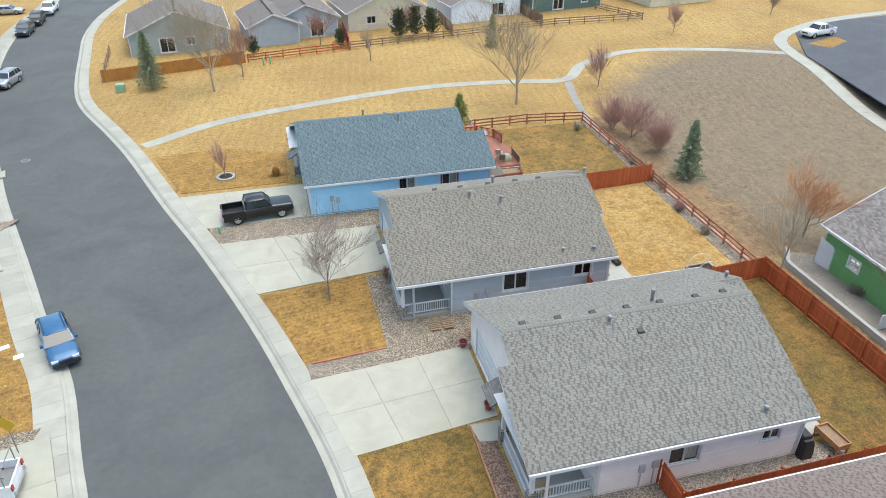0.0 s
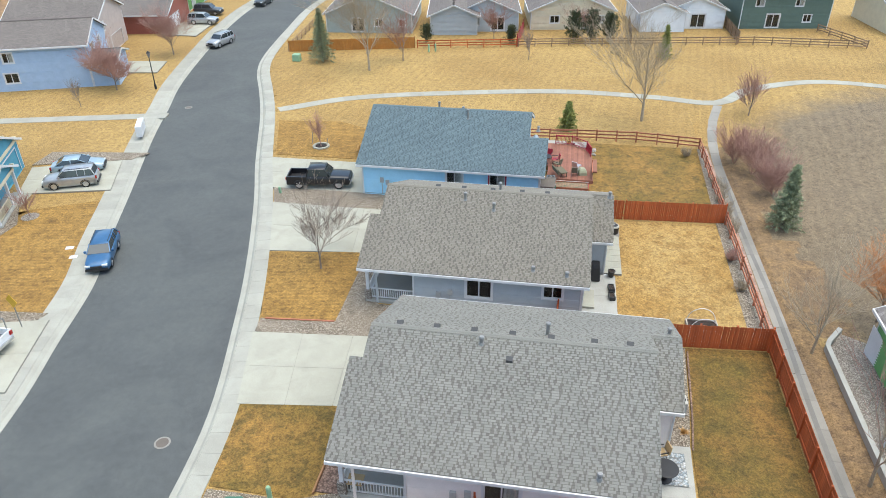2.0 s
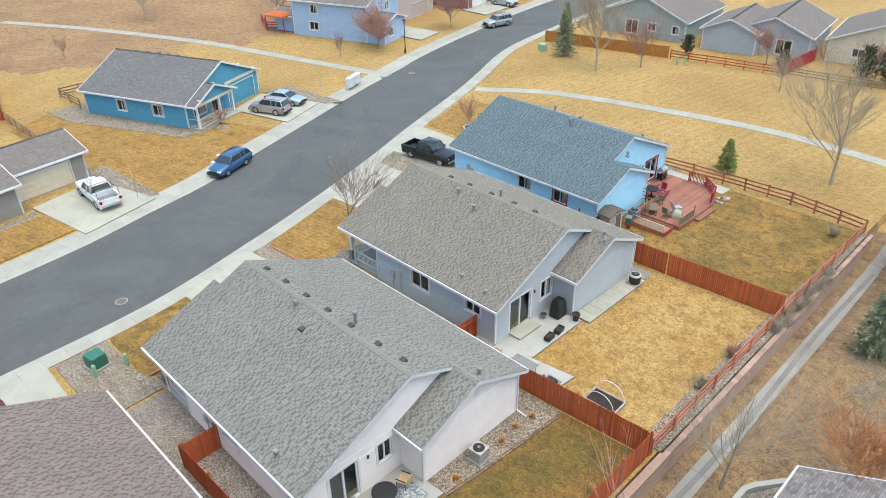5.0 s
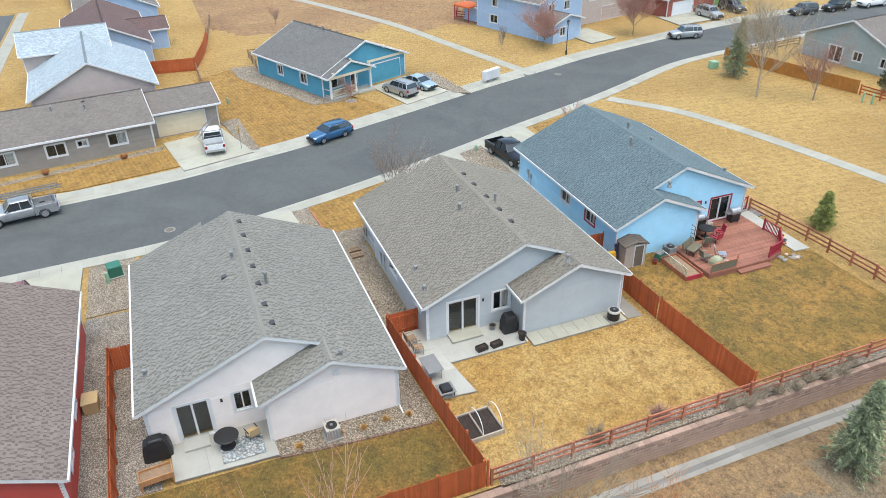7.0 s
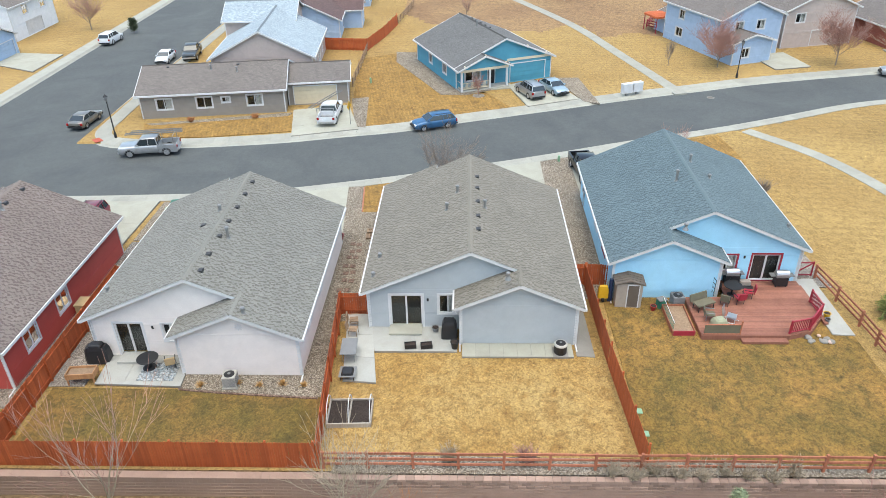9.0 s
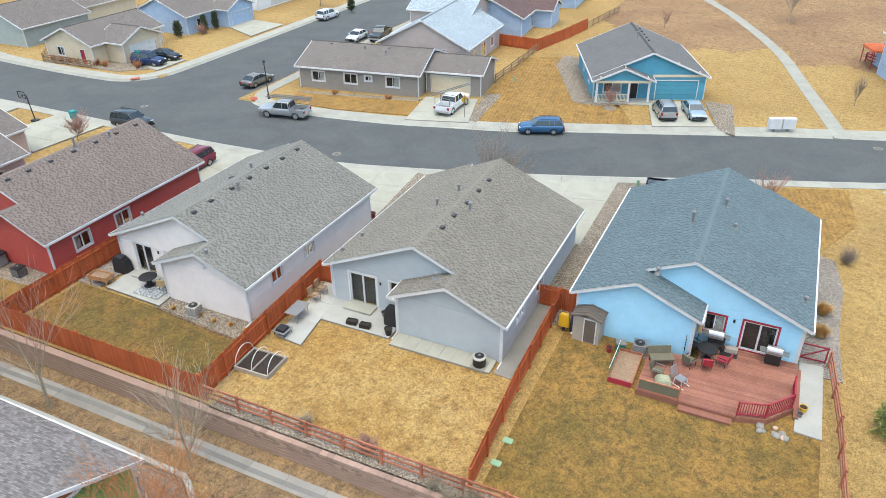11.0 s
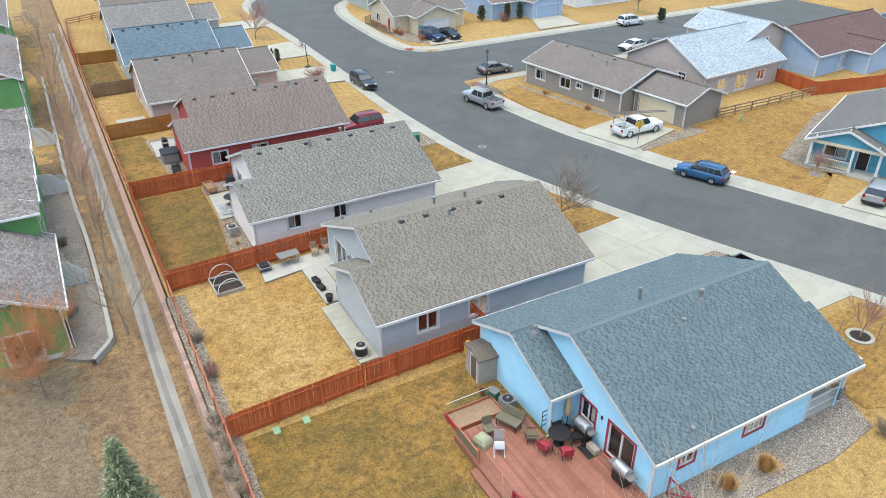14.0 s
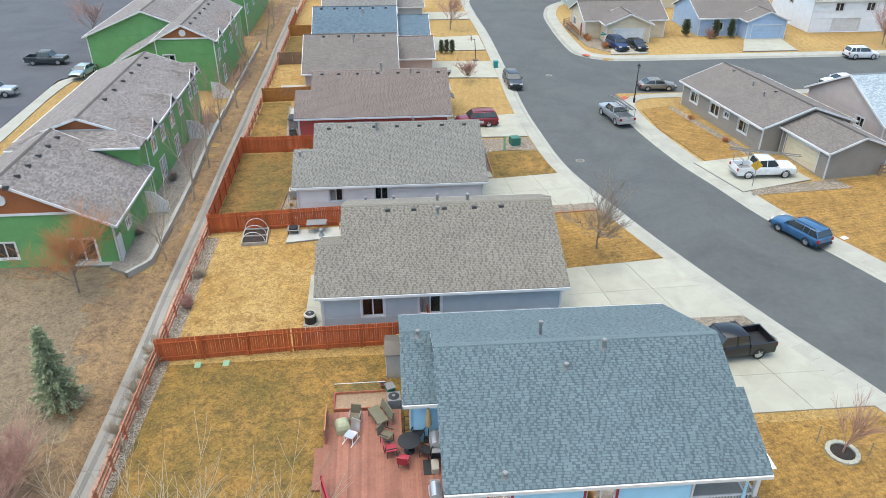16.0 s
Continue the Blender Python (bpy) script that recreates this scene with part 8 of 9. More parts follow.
ac_unit(26.9, 30.1, 0.08, M_AC, "beige air conditioner on gravel")
simple("lawn_edging", "dark red lawn edging beside gravel", "edging", 0, 0, 0, 0, [("strip", M_BLOCK, lambda bm: (bar(bm, (27.35, 27.1, 0.07), (27.65, 29.8, 0.07), 0.1, 0.1), bar(bm, (27.65, 29.8, 0.07), (28.05, 35.4, 0.07), 0.1, 0.1)))])
for k in range(5):
    tuft(27.0 - 0.15 * (k % 2), 28.3 + 1.3 * k + (0.9 if k > 0 else 0), 0.25, 0.35, "dry brown perennial clump on gravel", M_STRAW, 200 + k, 0.07, 120, "dry_perennial", "plant", "perennials on gravel")
pot(9.9, 34.0, 0.12, 0.26, 0.42, M_POTRED, "glazed red pot by a garage")
pot(9.8, 28.3, 0.12, 0.26, 0.42, M_POTRED, "glazed red pot by an entry")
simple("deck_box", "tan storage box beside a red wall", "storage box", 19.5, 18.0, 0.06, 0, [("body", M_TAN, lambda bm: box(bm, -0.5, 0.5, -0.4, 0.4, 0, 0.7)), ("lid", M_TAN, lambda bm: box(bm, -0.54, 0.54, -0.44, 0.44, 0.7, 0.78))])
simple("timber_edging", "raw timber edging round a planting bed", "edging", 0, 0, 0, 0, [("board", M_RAWWOOD, lambda bm: bar(bm, (8.3, 21.2, 0.12), (8.4, 27.2, 0.12), 0.1, 0.16))])
simple("porch_table", "small tan table on a porch", "table", 10.4, 21.8, 0.2, 0, legs(0.5, 0.5, 0.6) + [("tabletop", M_TAN, lambda bm: box(bm, -0.4, 0.4, -0.35, 0.35, 0.6, 0.65))])

# ---------------------------------------------------------------- yard of the grey house
simple("grill_cover", "tall black covered grill on a patio", "grill", 22.4, 42.8, 0.24, 0, [("cover", M_BLACK, lambda bm: cover_mesh(bm, 0.8, 1.0, 1.25, inset=0.16))])
pot(23.6, 43.15, 0.22, 0.25, 0.5, M_BLACK, "black plant pot on a patio corner")
for y0 in (40.4, 41.4):
    simple("window_box", "black rectangular planter on a patio edge", "planter", 23.55, y0, 0.235, 8, [("trough", M_BLACK, lambda bm: (box(bm, -0.2, -0.16, -0.36, 0.36, 0, 0.28), box(bm, 0.16, 0.2, -0.36, 0.36, 0, 0.28), box(bm, -0.16, 0.16, -0.36, -0.32, 0, 0.28), box(bm, -0.16, 0.16, 0.32, 0.36, 0, 0.28))), ("soil", M_SOIL, lambda bm: box(bm, -0.16, 0.16, -0.32, 0.32, 0.02, 0.22))], "planters on the patio")
simple("door_step", "buff concrete step below a patio door", "step", 21.8, 40.0, 0.23, 0, [("step", M_CONC, lambda bm: box(bm, -0.55, 0.55, -1.05, 1.05, 0, 0.12))])
pot(21.9, 41.9, 0.24, 0.22, 0.3, M_GREY, "small grey pot by a patio door")
simple("glass_table", "glass-topped patio table on thin legs", "table", 24.4, 36.75, 0.24, 2, legs(1.3, 0.7, 0.7, 0.02, M_METAL) + [("tabletop", M_GREY, lambda bm: box(bm, -0.8, 0.8, -0.45, 0.45, 0.7, 0.72)), ("frame", M_METAL, lambda bm: (bar(bm, (-0.8, -0.46, 0.71), (0.8, -0.46, 0.71), 0.04, 0.04), bar(bm, (-0.8, 0.46, 0.71), (0.8, 0.46, 0.71), 0.04, 0.04)))])
patio_chair("dark wooden patio chair by a fence", 22.3, 36.7, 0.24, 85, M_GREYWOOD, M_GREYWOOD)
patio_chair("dark wooden patio chair by a fence", 21.3, 36.6, 0.24, 95, M_GREYWOOD, M_GREYWOOD)
simple("fire_pit", "square dark fire pit with mesh top", "fire pit", 26.3, 36.9, 0.23, 0, legs(0.75, 0.75, 0.3, 0.03) + [("bowl", M_BLACK, lambda bm: cover_mesh(bm, 0.7, 0.7, 0.3, 0, 0, 0.2)), ("rim", M_GREY, lambda bm: (box(bm, -0.48, 0.48, -0.48, -0.36, 0.3, 0.34), box(bm, -0.48, 0.48, 0.36, 0.48, 0.3, 0.34), box(bm, -0.48, -0.36, -0.36, 0.36, 0.3, 0.34), box(bm, 0.36, 0.48, -0.36, 0.36, 0.3, 0.34)))])
simple("air_conditioner", "round dark air conditioner with a pale top ring", "air conditioner", 24.0, 49.6, 0.2, 0, [
    ("pad", M_GUTTER, lambda bm: box(bm, -0.46, 0.46, -0.46, 0.46, -0.1, 0.05)), ("coil", M_BLACK, lambda bm: lathe(bm, [(0.38, 0.05), (0.4, 0.08), (0.4, 0.62)], 24)),
    ("top_ring", M_AC, lambda bm: lathe(bm, [(0.41, 0.62), (0.41, 0.68), (0.36, 0.74), (0.3, 0.74)], 24)), ("fan_guard", M_BLACK, lambda bm: lathe(bm, [(0.3, 0.745), (0.28, 0.76), (0.07, 0.78)], 20)),
    ("cap", M_METAL, lambda bm: lathe(bm, [(0.08, 0.78), (0.07, 0.81)], 12))], "air conditioners")
bed = thing("hoop_bed", "white-framed garden bed with bare hoops", "garden bed", 29.3, 37.45, 0.04, 2)
for nm, c in (("side_board", (-1.0, 1.0, -1.22, -1.14)), ("side_board", (-1.0, 1.0, 1.14, 1.22)), ("divider", (-0.92, 0.92, -0.04, 0.04)), ("end_board", (-1.0, -0.92, -1.14, 1.14)), ("end_board", (0.92, 1.0, -1.14, 1.14))):
    bm = bmesh.new()
    box(bm, *c, 0, 0.3)
    part(nm, bm, M_WORN, bed)
for y0, y1 in ((-1.14, -0.04), (0.04, 1.14)):
    bm = bmesh.new()
    box(bm, -0.92, 0.92, y0, y1, 0, 0.2)
    part("soil", bm, M_SOIL, bed)
for q in (-1.16, 0.0, 1.16):
    bm = bmesh.new()
    pipe(bm, [(-0.9 * math.cos(math.pi * k / 14), q, 0.25 + 0.95 * math.sin(math.pi * k / 14)) for k in range(15)], 0.024)
    part("hoop", bm, M_WHITE, bed)

for k in range(9):
    px_ = 10.6 + 1.05 * k
    for q in (0, 1):
        bm = bmesh.new()
        box(bm, -0.22, 0.22, -0.2, 0.2, 0, 0.05)
        bmesh.ops.bevel(bm, geom=bm.edges[:], offset=0.012, segments=1, affect="EDGES")
        st_ = link_mesh("stepping_stone", bm, M_BLOCK)
        st_.matrix_basis = pose(px_ + 0.12 * math.sin(k * 2.3 + q), 35.05 + 0.5 * q + 0.1 * math.sin(k * 1.7), 0.06, 0, 0, 9 * math.sin(k * 3.1 + q))
        tagged(st_, "reddish square stepping stone on gravel", "paver", "stepping stones between the houses")
for px_ in (8.6, 9.5):
    simple("slatted_pallet", "small slatted timber rack on gravel", "pallet", px_, 36.4, 0.06, 4, [("slat", M_GREYWOOD, (lambda q: lambda bm: box(bm, -0.34, 0.34, q, q + 0.12, 0.12, 0.16))(-0.45 + 0.19 * k)) for k in range(5)]
           + [("bearer", M_GREYWOOD, (lambda q: lambda bm: box(bm, q, q + 0.06, -0.46, 0.46, 0, 0.12))(q)) for q in (-0.3, 0.24)], "pallets")

# ---------------------------------------------------------------- deck of the blue house
deck = thing("deck", "red painted timber deck with worn boards", "deck", 0, 0, 0)
DZ = 0.42


def deck_end(x):
    return 66.75 if x < 20.5 else (66.75 - (x - 20.5) / 1.5 * 1.2 if x < 22.0 else 65.5 - (x - 22.0) / 0.5 * 1.5)


x = 16.35
while x < 22.45:
    y0 = 58.6 if x > 18.3 else 61.35
    y1 = deck_end(x + 0.07)
    bm = bmesh.new()
    box(bm, x, x + 0.135, y0, y1, DZ - 0.04, DZ)
    part("board", bm, M_DECK, deck)
    x += 0.142
for a, b in (((18.4, 58.6), (22.48, 58.6)), ((22.48, 58.6), (22.48, 64.0)), ((22.48, 64.0), (22.02, 65.5)), ((22.02, 65.5), (20.5, 66.77)), ((20.5, 66.77), (16.4, 66.77))):
    bm = bmesh.new()
    bar(bm, (*a, DZ / 2 - 0.03), (*b, DZ / 2 - 0.03), 0.05, DZ)
    part("skirt", bm, M_DECK, deck)
bm = bmesh.new()
box(bm, 22.5, 22.95, 61.0, 63.8, 0.0, 0.22)
part("step", bm, M_DECK, deck)
bm = bmesh.new()
box(bm, 16.6, 21.0, 66.8, 67.05, 0.0, 0.22)
part("step", bm, M_DECK, deck)


def deck_rail(pts, mat):
    r = thing("deck_rail", "dark red painted deck railing", "railing", 0, 0, DZ, group="deck rails")
    for i, (a, b) in enumerate(zip(pts, pts[1:])):
        a, b = Vector((*a, 0)), Vector((*b, 0))
        for q in ([a, b] if i == 0 else [b]):
            bm = bmesh.new()
            box(bm, q.x - 0.05, q.x + 0.05, q.y - 0.05, q.y + 0.05, 0, 1.0)
            part("post", bm, mat, r)
        for zz in (0.12, 0.92):
            bm = bmesh.new()
            bar(bm, a + Vector((0, 0, zz)), b + Vector((0, 0, zz)), 0.09, 0.05)
            part("rail", bm, mat, r)
        n = int((b - a).length / 0.13)
        for k in range(1, n):
            p = a + (b - a) * (k / n)
            bm = bmesh.new()
            box(bm, p.x - 0.02, p.x + 0.02, p.y - 0.02, p.y + 0.02, 0.12, 0.92)
            part("baluster", bm, mat, r)


deck_rail([(22.35, 64.0), (21.95, 65.4), (20.5, 66.65), (18.9, 66.65)], M_REDPAINT)
simple("folding_screen", "dark mesh panel standing along a deck edge", "screen", 22.4, 59.8, DZ, 0, [("frame", M_RAIL, lambda bm: (box(bm, -0.03, 0.03, -1.1, 1.1, 0, 0.06), box(bm, -0.03, 0.03, -1.1, 1.1, 0.7, 0.76))), ("panel", M_OLIVE, lambda bm: box(bm, -0.012, 0.012, -1.1, 1.1, 0.06, 0.7)), ("post", M_RAIL, lambda bm: box(bm, -0.04, 0.04, 1.1, 1.18, 0, 1.0))])
simple("round_table", "round black patio table on a deck", "table", 18.0, 61.8, DZ, 0, [("tabletop", M_BLACK, lambda bm: lathe(bm, [(0.58, 0.70), (0.6, 0.72), (0.6, 0.75)], 22)), ("pedestal", M_BLACK, lambda bm: lathe(bm, [(0.3, 0), (0.06, 0.06), (0.06, 0.7)], 10))])
for cx_, cy_, cr, cm, lab_ in ((18.95, 61.95, 190, M_REDPAINT, "black patio chair with a red cushion"), (18.3, 62.75, 255, M_REDPAINT, "black patio chair with a red cushion"),
                               (17.15, 62.2, 330, M_BLACK, "black sling patio chair at a table"), (17.5, 60.95, 60, M_BLACK, "black sling patio chair at a table"), (19.15, 61.0, 150, M_OLIVE, "olive sling patio chair with a low back")):
    patio_chair(lab_, cx_, cy_, DZ, cr, cm)
trellis = thing("metal_trellis", "black metal trellis panel against a blue wall", "trellis", 17.5, 60.45, DZ, 8)
for k in range(5):
    bm = bmesh.new()
    bar(bm, (-0.7 + 0.35 * k, 0, 0), (-0.7 + 0.35 * k, 0, 1.25 + 0.12 * math.sin(k * math.pi / 4)), 0.03, 0.03)
    part("upright", bm, M_BLACK, trellis)
for k in range(4):
    bm = bmesh.new()
    bar(bm, (-0.72, 0, 0.25 + 0.32 * k), (0.72, 0, 0.25 + 0.32 * k), 0.03, 0.03)
    part("crossbar", bm, M_BLACK, trellis)
simple("door_step", "grey plastic step box below a patio door", "step", 16.75, 63.1, DZ, 0, [("step", M_SHEDWALL, lambda bm: cover_mesh(bm, 0.4, 0.75, 0.3, inset=0.03))])
simple("patio_umbrella", "closed tan umbrella in a black stand", "umbrella", 16.95, 61.1, DZ, 0, [("pole", M_BLACK, lambda bm: tube(bm, (0, 0, 0), (0, 0, 2.3), 0.025, 0.025, 8, True)), ("canopy", M_TAN, lambda bm: lathe(bm, [(0.08, 0.9), (0.17, 1.1), (0.14, 1.7), (0.06, 2.25)], 10)), ("base", M_BLACK, lambda bm: lathe(bm, [(0.26, 0), (0.26, 0.06), (0.06, 0.1)], 14))])
simple("rocking_chair", "white slatted rocking chair on a deck", "chair", 21.05, 60.8, DZ, 60, legs(0.5, 0.5, 0.42, 0.025, M_WHITE) + [("seat", M_RIM, lambda bm: box(bm, -0.28, 0.28, -0.27, 0.27, 0.42, 0.46)), ("backrest", M_RIM, lambda bm: box(bm, -0.4, -0.34, -0.27, 0.27, 0.42, 1.1, Matrix.Rotation(radians(-14), 4, "Y"))), ("rocker", M_WHITE, lambda bm: bar(bm, (-0.45, 0.27, 0.02), (0.45, 0.27, 0.02), 0.04, 0.05)), ("rocker", M_WHITE, lambda bm: bar(bm, (-0.45, -0.27, 0.02), (0.45, -0.27, 0.02), 0.04, 0.05))])
patio_chair("olive patio chair beside a covered heap", 20.85, 59.5, DZ, 80, M_OLIVE, M_METAL)
simple("covered_heap", "crumpled olive tarpaulin over furniture", "tarpaulin", 21.5, 59.9, DZ, 15, [("tarpaulin", M_PALEOLIVE, lambda bm: cover_mesh(bm, 0.8, 0.9, 0.6, inset=0.25))])
simple("garden_swing", "grey-brown upholstered garden bench", "bench", 19.6, 59.45, DZ, 25, legs(0.55, 1.2, 0.4, 0.03) + [("seat", M_OLIVE, lambda bm: box(bm, -0.32, 0.32, -0.68, 0.68, 0.4, 0.5)), ("backrest", M_OLIVE, lambda bm: box(bm, -0.46, -0.36, -0.68, 0.68, 0.45, 0.95, Matrix.Rotation(radians(-15), 4, "Y")))])
grill(16.9, 65.4, DZ, 0, M_RIM, "steel barbecue grill with white trim")
grill(16.65, 62.1, DZ, 0, M_RIM, "steel barbecue grill by a window")
simple("floor_mat", "dark doormat outside a patio door", "mat", 17.05, 63.0, DZ, 0, [("mat", M_BLACK, lambda bm: box(bm, -0.3, 0.3, -0.5, 0.5, 0.002, 0.02))])
ac_unit(18.7, 58.0, 0.06, M_GREY, "dark grey air conditioner by a deck")
shed = thing("garden_shed", "small beige vinyl shed with brown roof", "shed", 18.4, 54.7, 0.05, -3)
bm = bmesh.new()
box(bm, -0.62, 0.62, -0.85, 0.85, 0, 1.85)
part("wall", bm, M_SHEDWALL, shed)
for s in (-1, 1):
    bm = bmesh.new()
    slope_slab(bm, orient([(-0.75, 0, 2.15), (0.75, 0, 2.15), (0.75, s * 1.0, 1.85), (-0.75, s * 1.0, 1.85)]), 0.06)
    rp = part("roof_panel", bm, M_SHEDROOF, shed)
    for k in range(6):
        u = -0.7 + k * 0.28
        bm = bmesh.new()
        bar(bm, (u, 0, 2.16), (u, s * 1.0, 1.87), 0.04, 0.03)
        part("rib", bm, M_SHEDROOF, rp)
bm = bmesh.new()
box(bm, 0.62, 0.65, -0.1, 0.6, 0.08, 1.75)
part("door", bm, M_SHEDROOF, shed)
bm = bmesh.new()
for c in ((-0.16, -0.1), (0.6, 0.66)):
    box(bm, 0.62, 0.67, c[0], c[1], 0.02, 1.8)
box(bm, 0.62, 0.67, -0.16, 0.66, 1.75, 1.82)
part("door_frame", bm, M_WHITE, shed)
wb = simple("wheelbarrow", "yellow wheelbarrow leaning upright on a fence", "wheelbarrow", 18.3, 53.1, 0.05, 0, [
    ("tray", M_YELLOW, lambda bm: cover_mesh(bm, 0.35, 0.7, 0.9, 0, 0, 0.35, 0.12)),
    ("wheel", M_TYRE, lambda bm: tube(bm, (0.05, -0.06, 0.2), (0.05, 0.06, 0.2), 0.2, 0.2, 14, True)),
    ("handle", M_GREYWOOD, lambda bm: bar(bm, (0, -0.28, 0.3), (-0.15, -0.28, 1.5), 0.04, 0.04)), ("handle", M_GREYWOOD, lambda bm: bar(bm, (0, 0.28, 0.3), (-0.15, 0.28, 1.5), 0.04, 0.04))])
simple("rolled_cover", "dark blue rolled tarpaulin against a shed", "tarpaulin", 18.2, 53.6, 0.05, 0, [("roll", CP_NAVY, lambda bm: tube(bm, (0, 0, 0), (-0.2, 0.05, 1.6), 0.18, 0.14, 10, True))])
gb = thing("vegetable_bed", "netted vegetable bed with red ends", "garden bed", 20.6, 57.6, 0.05, 0)
for nm, c, mt in (("side_board", (-1.5, 1.5, -0.72, -0.66), M_RAIL), ("side_board", (-1.5, 1.5, 0.66, 0.72), M_RAIL), ("end_board", (1.44, 1.5, -0.66, 0.66), M_REDPAINT), ("end_board", (-1.5, -1.44, -0.66, 0.66), M_RAIL)):
    bm = bmesh.new()
    box(bm, *c, 0, 0.35)
    part(nm, bm, mt, gb)
bm = bmesh.new()
box(bm, -1.44, 1.44, -0.66, 0.66, 0, 0.2)
part("soil", bm, M_GREYWOOD, gb)
for q in (-0.69,):
    for k in range(22):
        bm = bmesh.new()
        box(bm, -1.45 + k * 0.135, -1.44 + k * 0.135, q - 0.005, q + 0.005, 0.35, 0.95)
        part("net_cord", bm, M_MESH_GREEN, gb)
    for k in range(5):
        bm = bmesh.new()
        box(bm, -1.45, 1.45, q - 0.005, q + 0.005, 0.4 + k * 0.13, 0.41 + k * 0.13)
        part("net_cord", bm, M_MESH_GREEN, gb)
bm = bmesh.new()
tube(bm, (-1.45, -0.69, 0.97), (1.45, -0.69, 0.97), 0.02, 0.02, 6, True)
part("net_bar", bm, M_WHITE, gb)
simple("storage_tub", "green lidded tub among pots", "storage box", 18.9, 56.9, 0.05, 20, [("tub", M_MESH_GREEN, lambda bm: cover_mesh(bm, 0.5, 0.6, 0.6)), ("lid", M_GREY, lambda bm: box(bm, -0.26, 0.26, -0.3, 0.3, 0.58, 0.64))])
pot(19.3, 56.3, 0.05, 0.2, 0.35, M_POTRED, "small red pot by a wall")
pot(20.2, 67.25, 0.13, 0.22, 0.34, M_YELLOW, "yellow and green pot by a step")
pot(20.7, 67.1, 0.13, 0.16, 0.25, M_GREY, "small grey pot by a step")
rng = random.Random(4)
for k in range(14):
    rx, ry, rr = 22.4 + rng.uniform(-0.5, 0.4), 65.6 + rng.uniform(-0.5, 1.2), rng.uniform(0.09, 0.24)
    bm = bmesh.new()
    bmesh.ops.create_icosphere(bm, subdivisions=2, radius=rr)
    for v in bm.verts:
        v.co *= 1 + 0.25 * noise.noise(v.co * 5 + Vector((k, 0, 0)))
        v.co.z *= 0.6
    ob = link_mesh("rock", bm, SID_SALMON if k < 5 else M_GUTTER)
    ob.matrix_basis = pose(rx, ry, 0.05 + rr * 0.3)
    tagged(ob, "rounded garden rock beside a deck", "rock", "rocks by the deck")
gate = simple("timber_gate", "dark red timber gate with cross brace", "gate", 15.2, 67.6, 0.1, 90, [("frame", M_REDPAINT, lambda bm: (bar(bm, (-0.7, 0, 0.1), (0.7, 0, 0.1), 0.05, 0.09), bar(bm, (-0.7, 0, 1.1), (0.7, 0, 1.1), 0.05, 0.09), bar(bm, (-0.7, 0, 0), (-0.7, 0, 1.2), 0.09, 0.06), bar(bm, (0.7, 0, 0), (0.7, 0, 1.2), 0.09, 0.06))), ("brace", M_REDPAINT, lambda bm: bar(bm, (-0.66, 0, 0.12), (0.66, 0, 1.06), 0.05, 0.08))])

# ---------------------------------------------------------------- other yards and the street
ac_unit(28.4, 14.8, 0.06, M_BLACK, "dark air conditioner by a red wall")
grill(28.2, 8.6, 0.15, 0, M_BLACK, "black barbecue grill behind a red house")
simple("hot_tub", "dark covered hot tub on a patio", "hot tub", 28.3, 11.6, 0.15, 0, [("tub", M_GREY, lambda bm: cover_mesh(bm, 1.7, 1.9, 0.85, inset=0.04)), ("cover", M_BLACK, lambda bm: cover_mesh(bm, 1.75, 1.95, 0.12, 0, 0, 0.85, 0.04))])
simple("utility_cabinet", "green transformer cabinet on gravel", "utility box", 5.0, 19.3, 0.06, 10, [("pad", M_GUTTER, lambda bm: box(bm, -0.62, 0.62, -0.62, 0.62, 0, 0.1)), ("cabinet", M_UTIL, lambda bm: box(bm, -0.48, 0.48, -0.48, 0.48, 0.1, 0.82)), ("lid", M_UTIL, lambda bm: cover_mesh(bm, 1.02, 1.02, 0.12, 0, 0, 0.82, 0.06))])


def pedestal(x, y, h=0.8, label="green utility pedestal on gravel", mat=None):
    simple("utility_pedestal", label, "utility box", x, y, 0.05, 0, [("post", mat or M_UTIL, lambda bm: lathe(bm, [(0.13, 0), (0.13, h * 0.9), (0.09, h), (0.02, h * 1.03)], 10))], "utility pedestals")


M_PALEGREEN = paint("pale_green_paint", (0.25, 0.42, 0.27), 0.5)
for px, py in ((6.0, 18.8), (6.3, 20.6)):
    pedestal(px, py, 0.9, mat=M_PALEGREEN)
for px, py in ((0.0, 98.4), (0.9, 98.8)):
    pedestal(px, py, 1.1, "pale green utility pedestal in the park", M_PALEGREEN)
pedestal(-5.2, 52.8, 0.6, mat=M_PALEGREEN)
pedestal(-30.0, 31.8, 0.7, "pale green utility pedestal on a lawn", M_PALEGREEN)
simple("utility_cabinet", "grey-green utility cabinet by the pavement", "utility box", -17.4, 92.0, 0.03, 0, [("cabinet", M_PALEGREEN, lambda bm: cover_mesh(bm, 1.1, 1.0, 0.9, inset=0.06))])
mb = thing("mailbox_cluster", "white cluster mailbox on a pedestal", "mailbox", -24.7, 63.6, 0.03, 23)
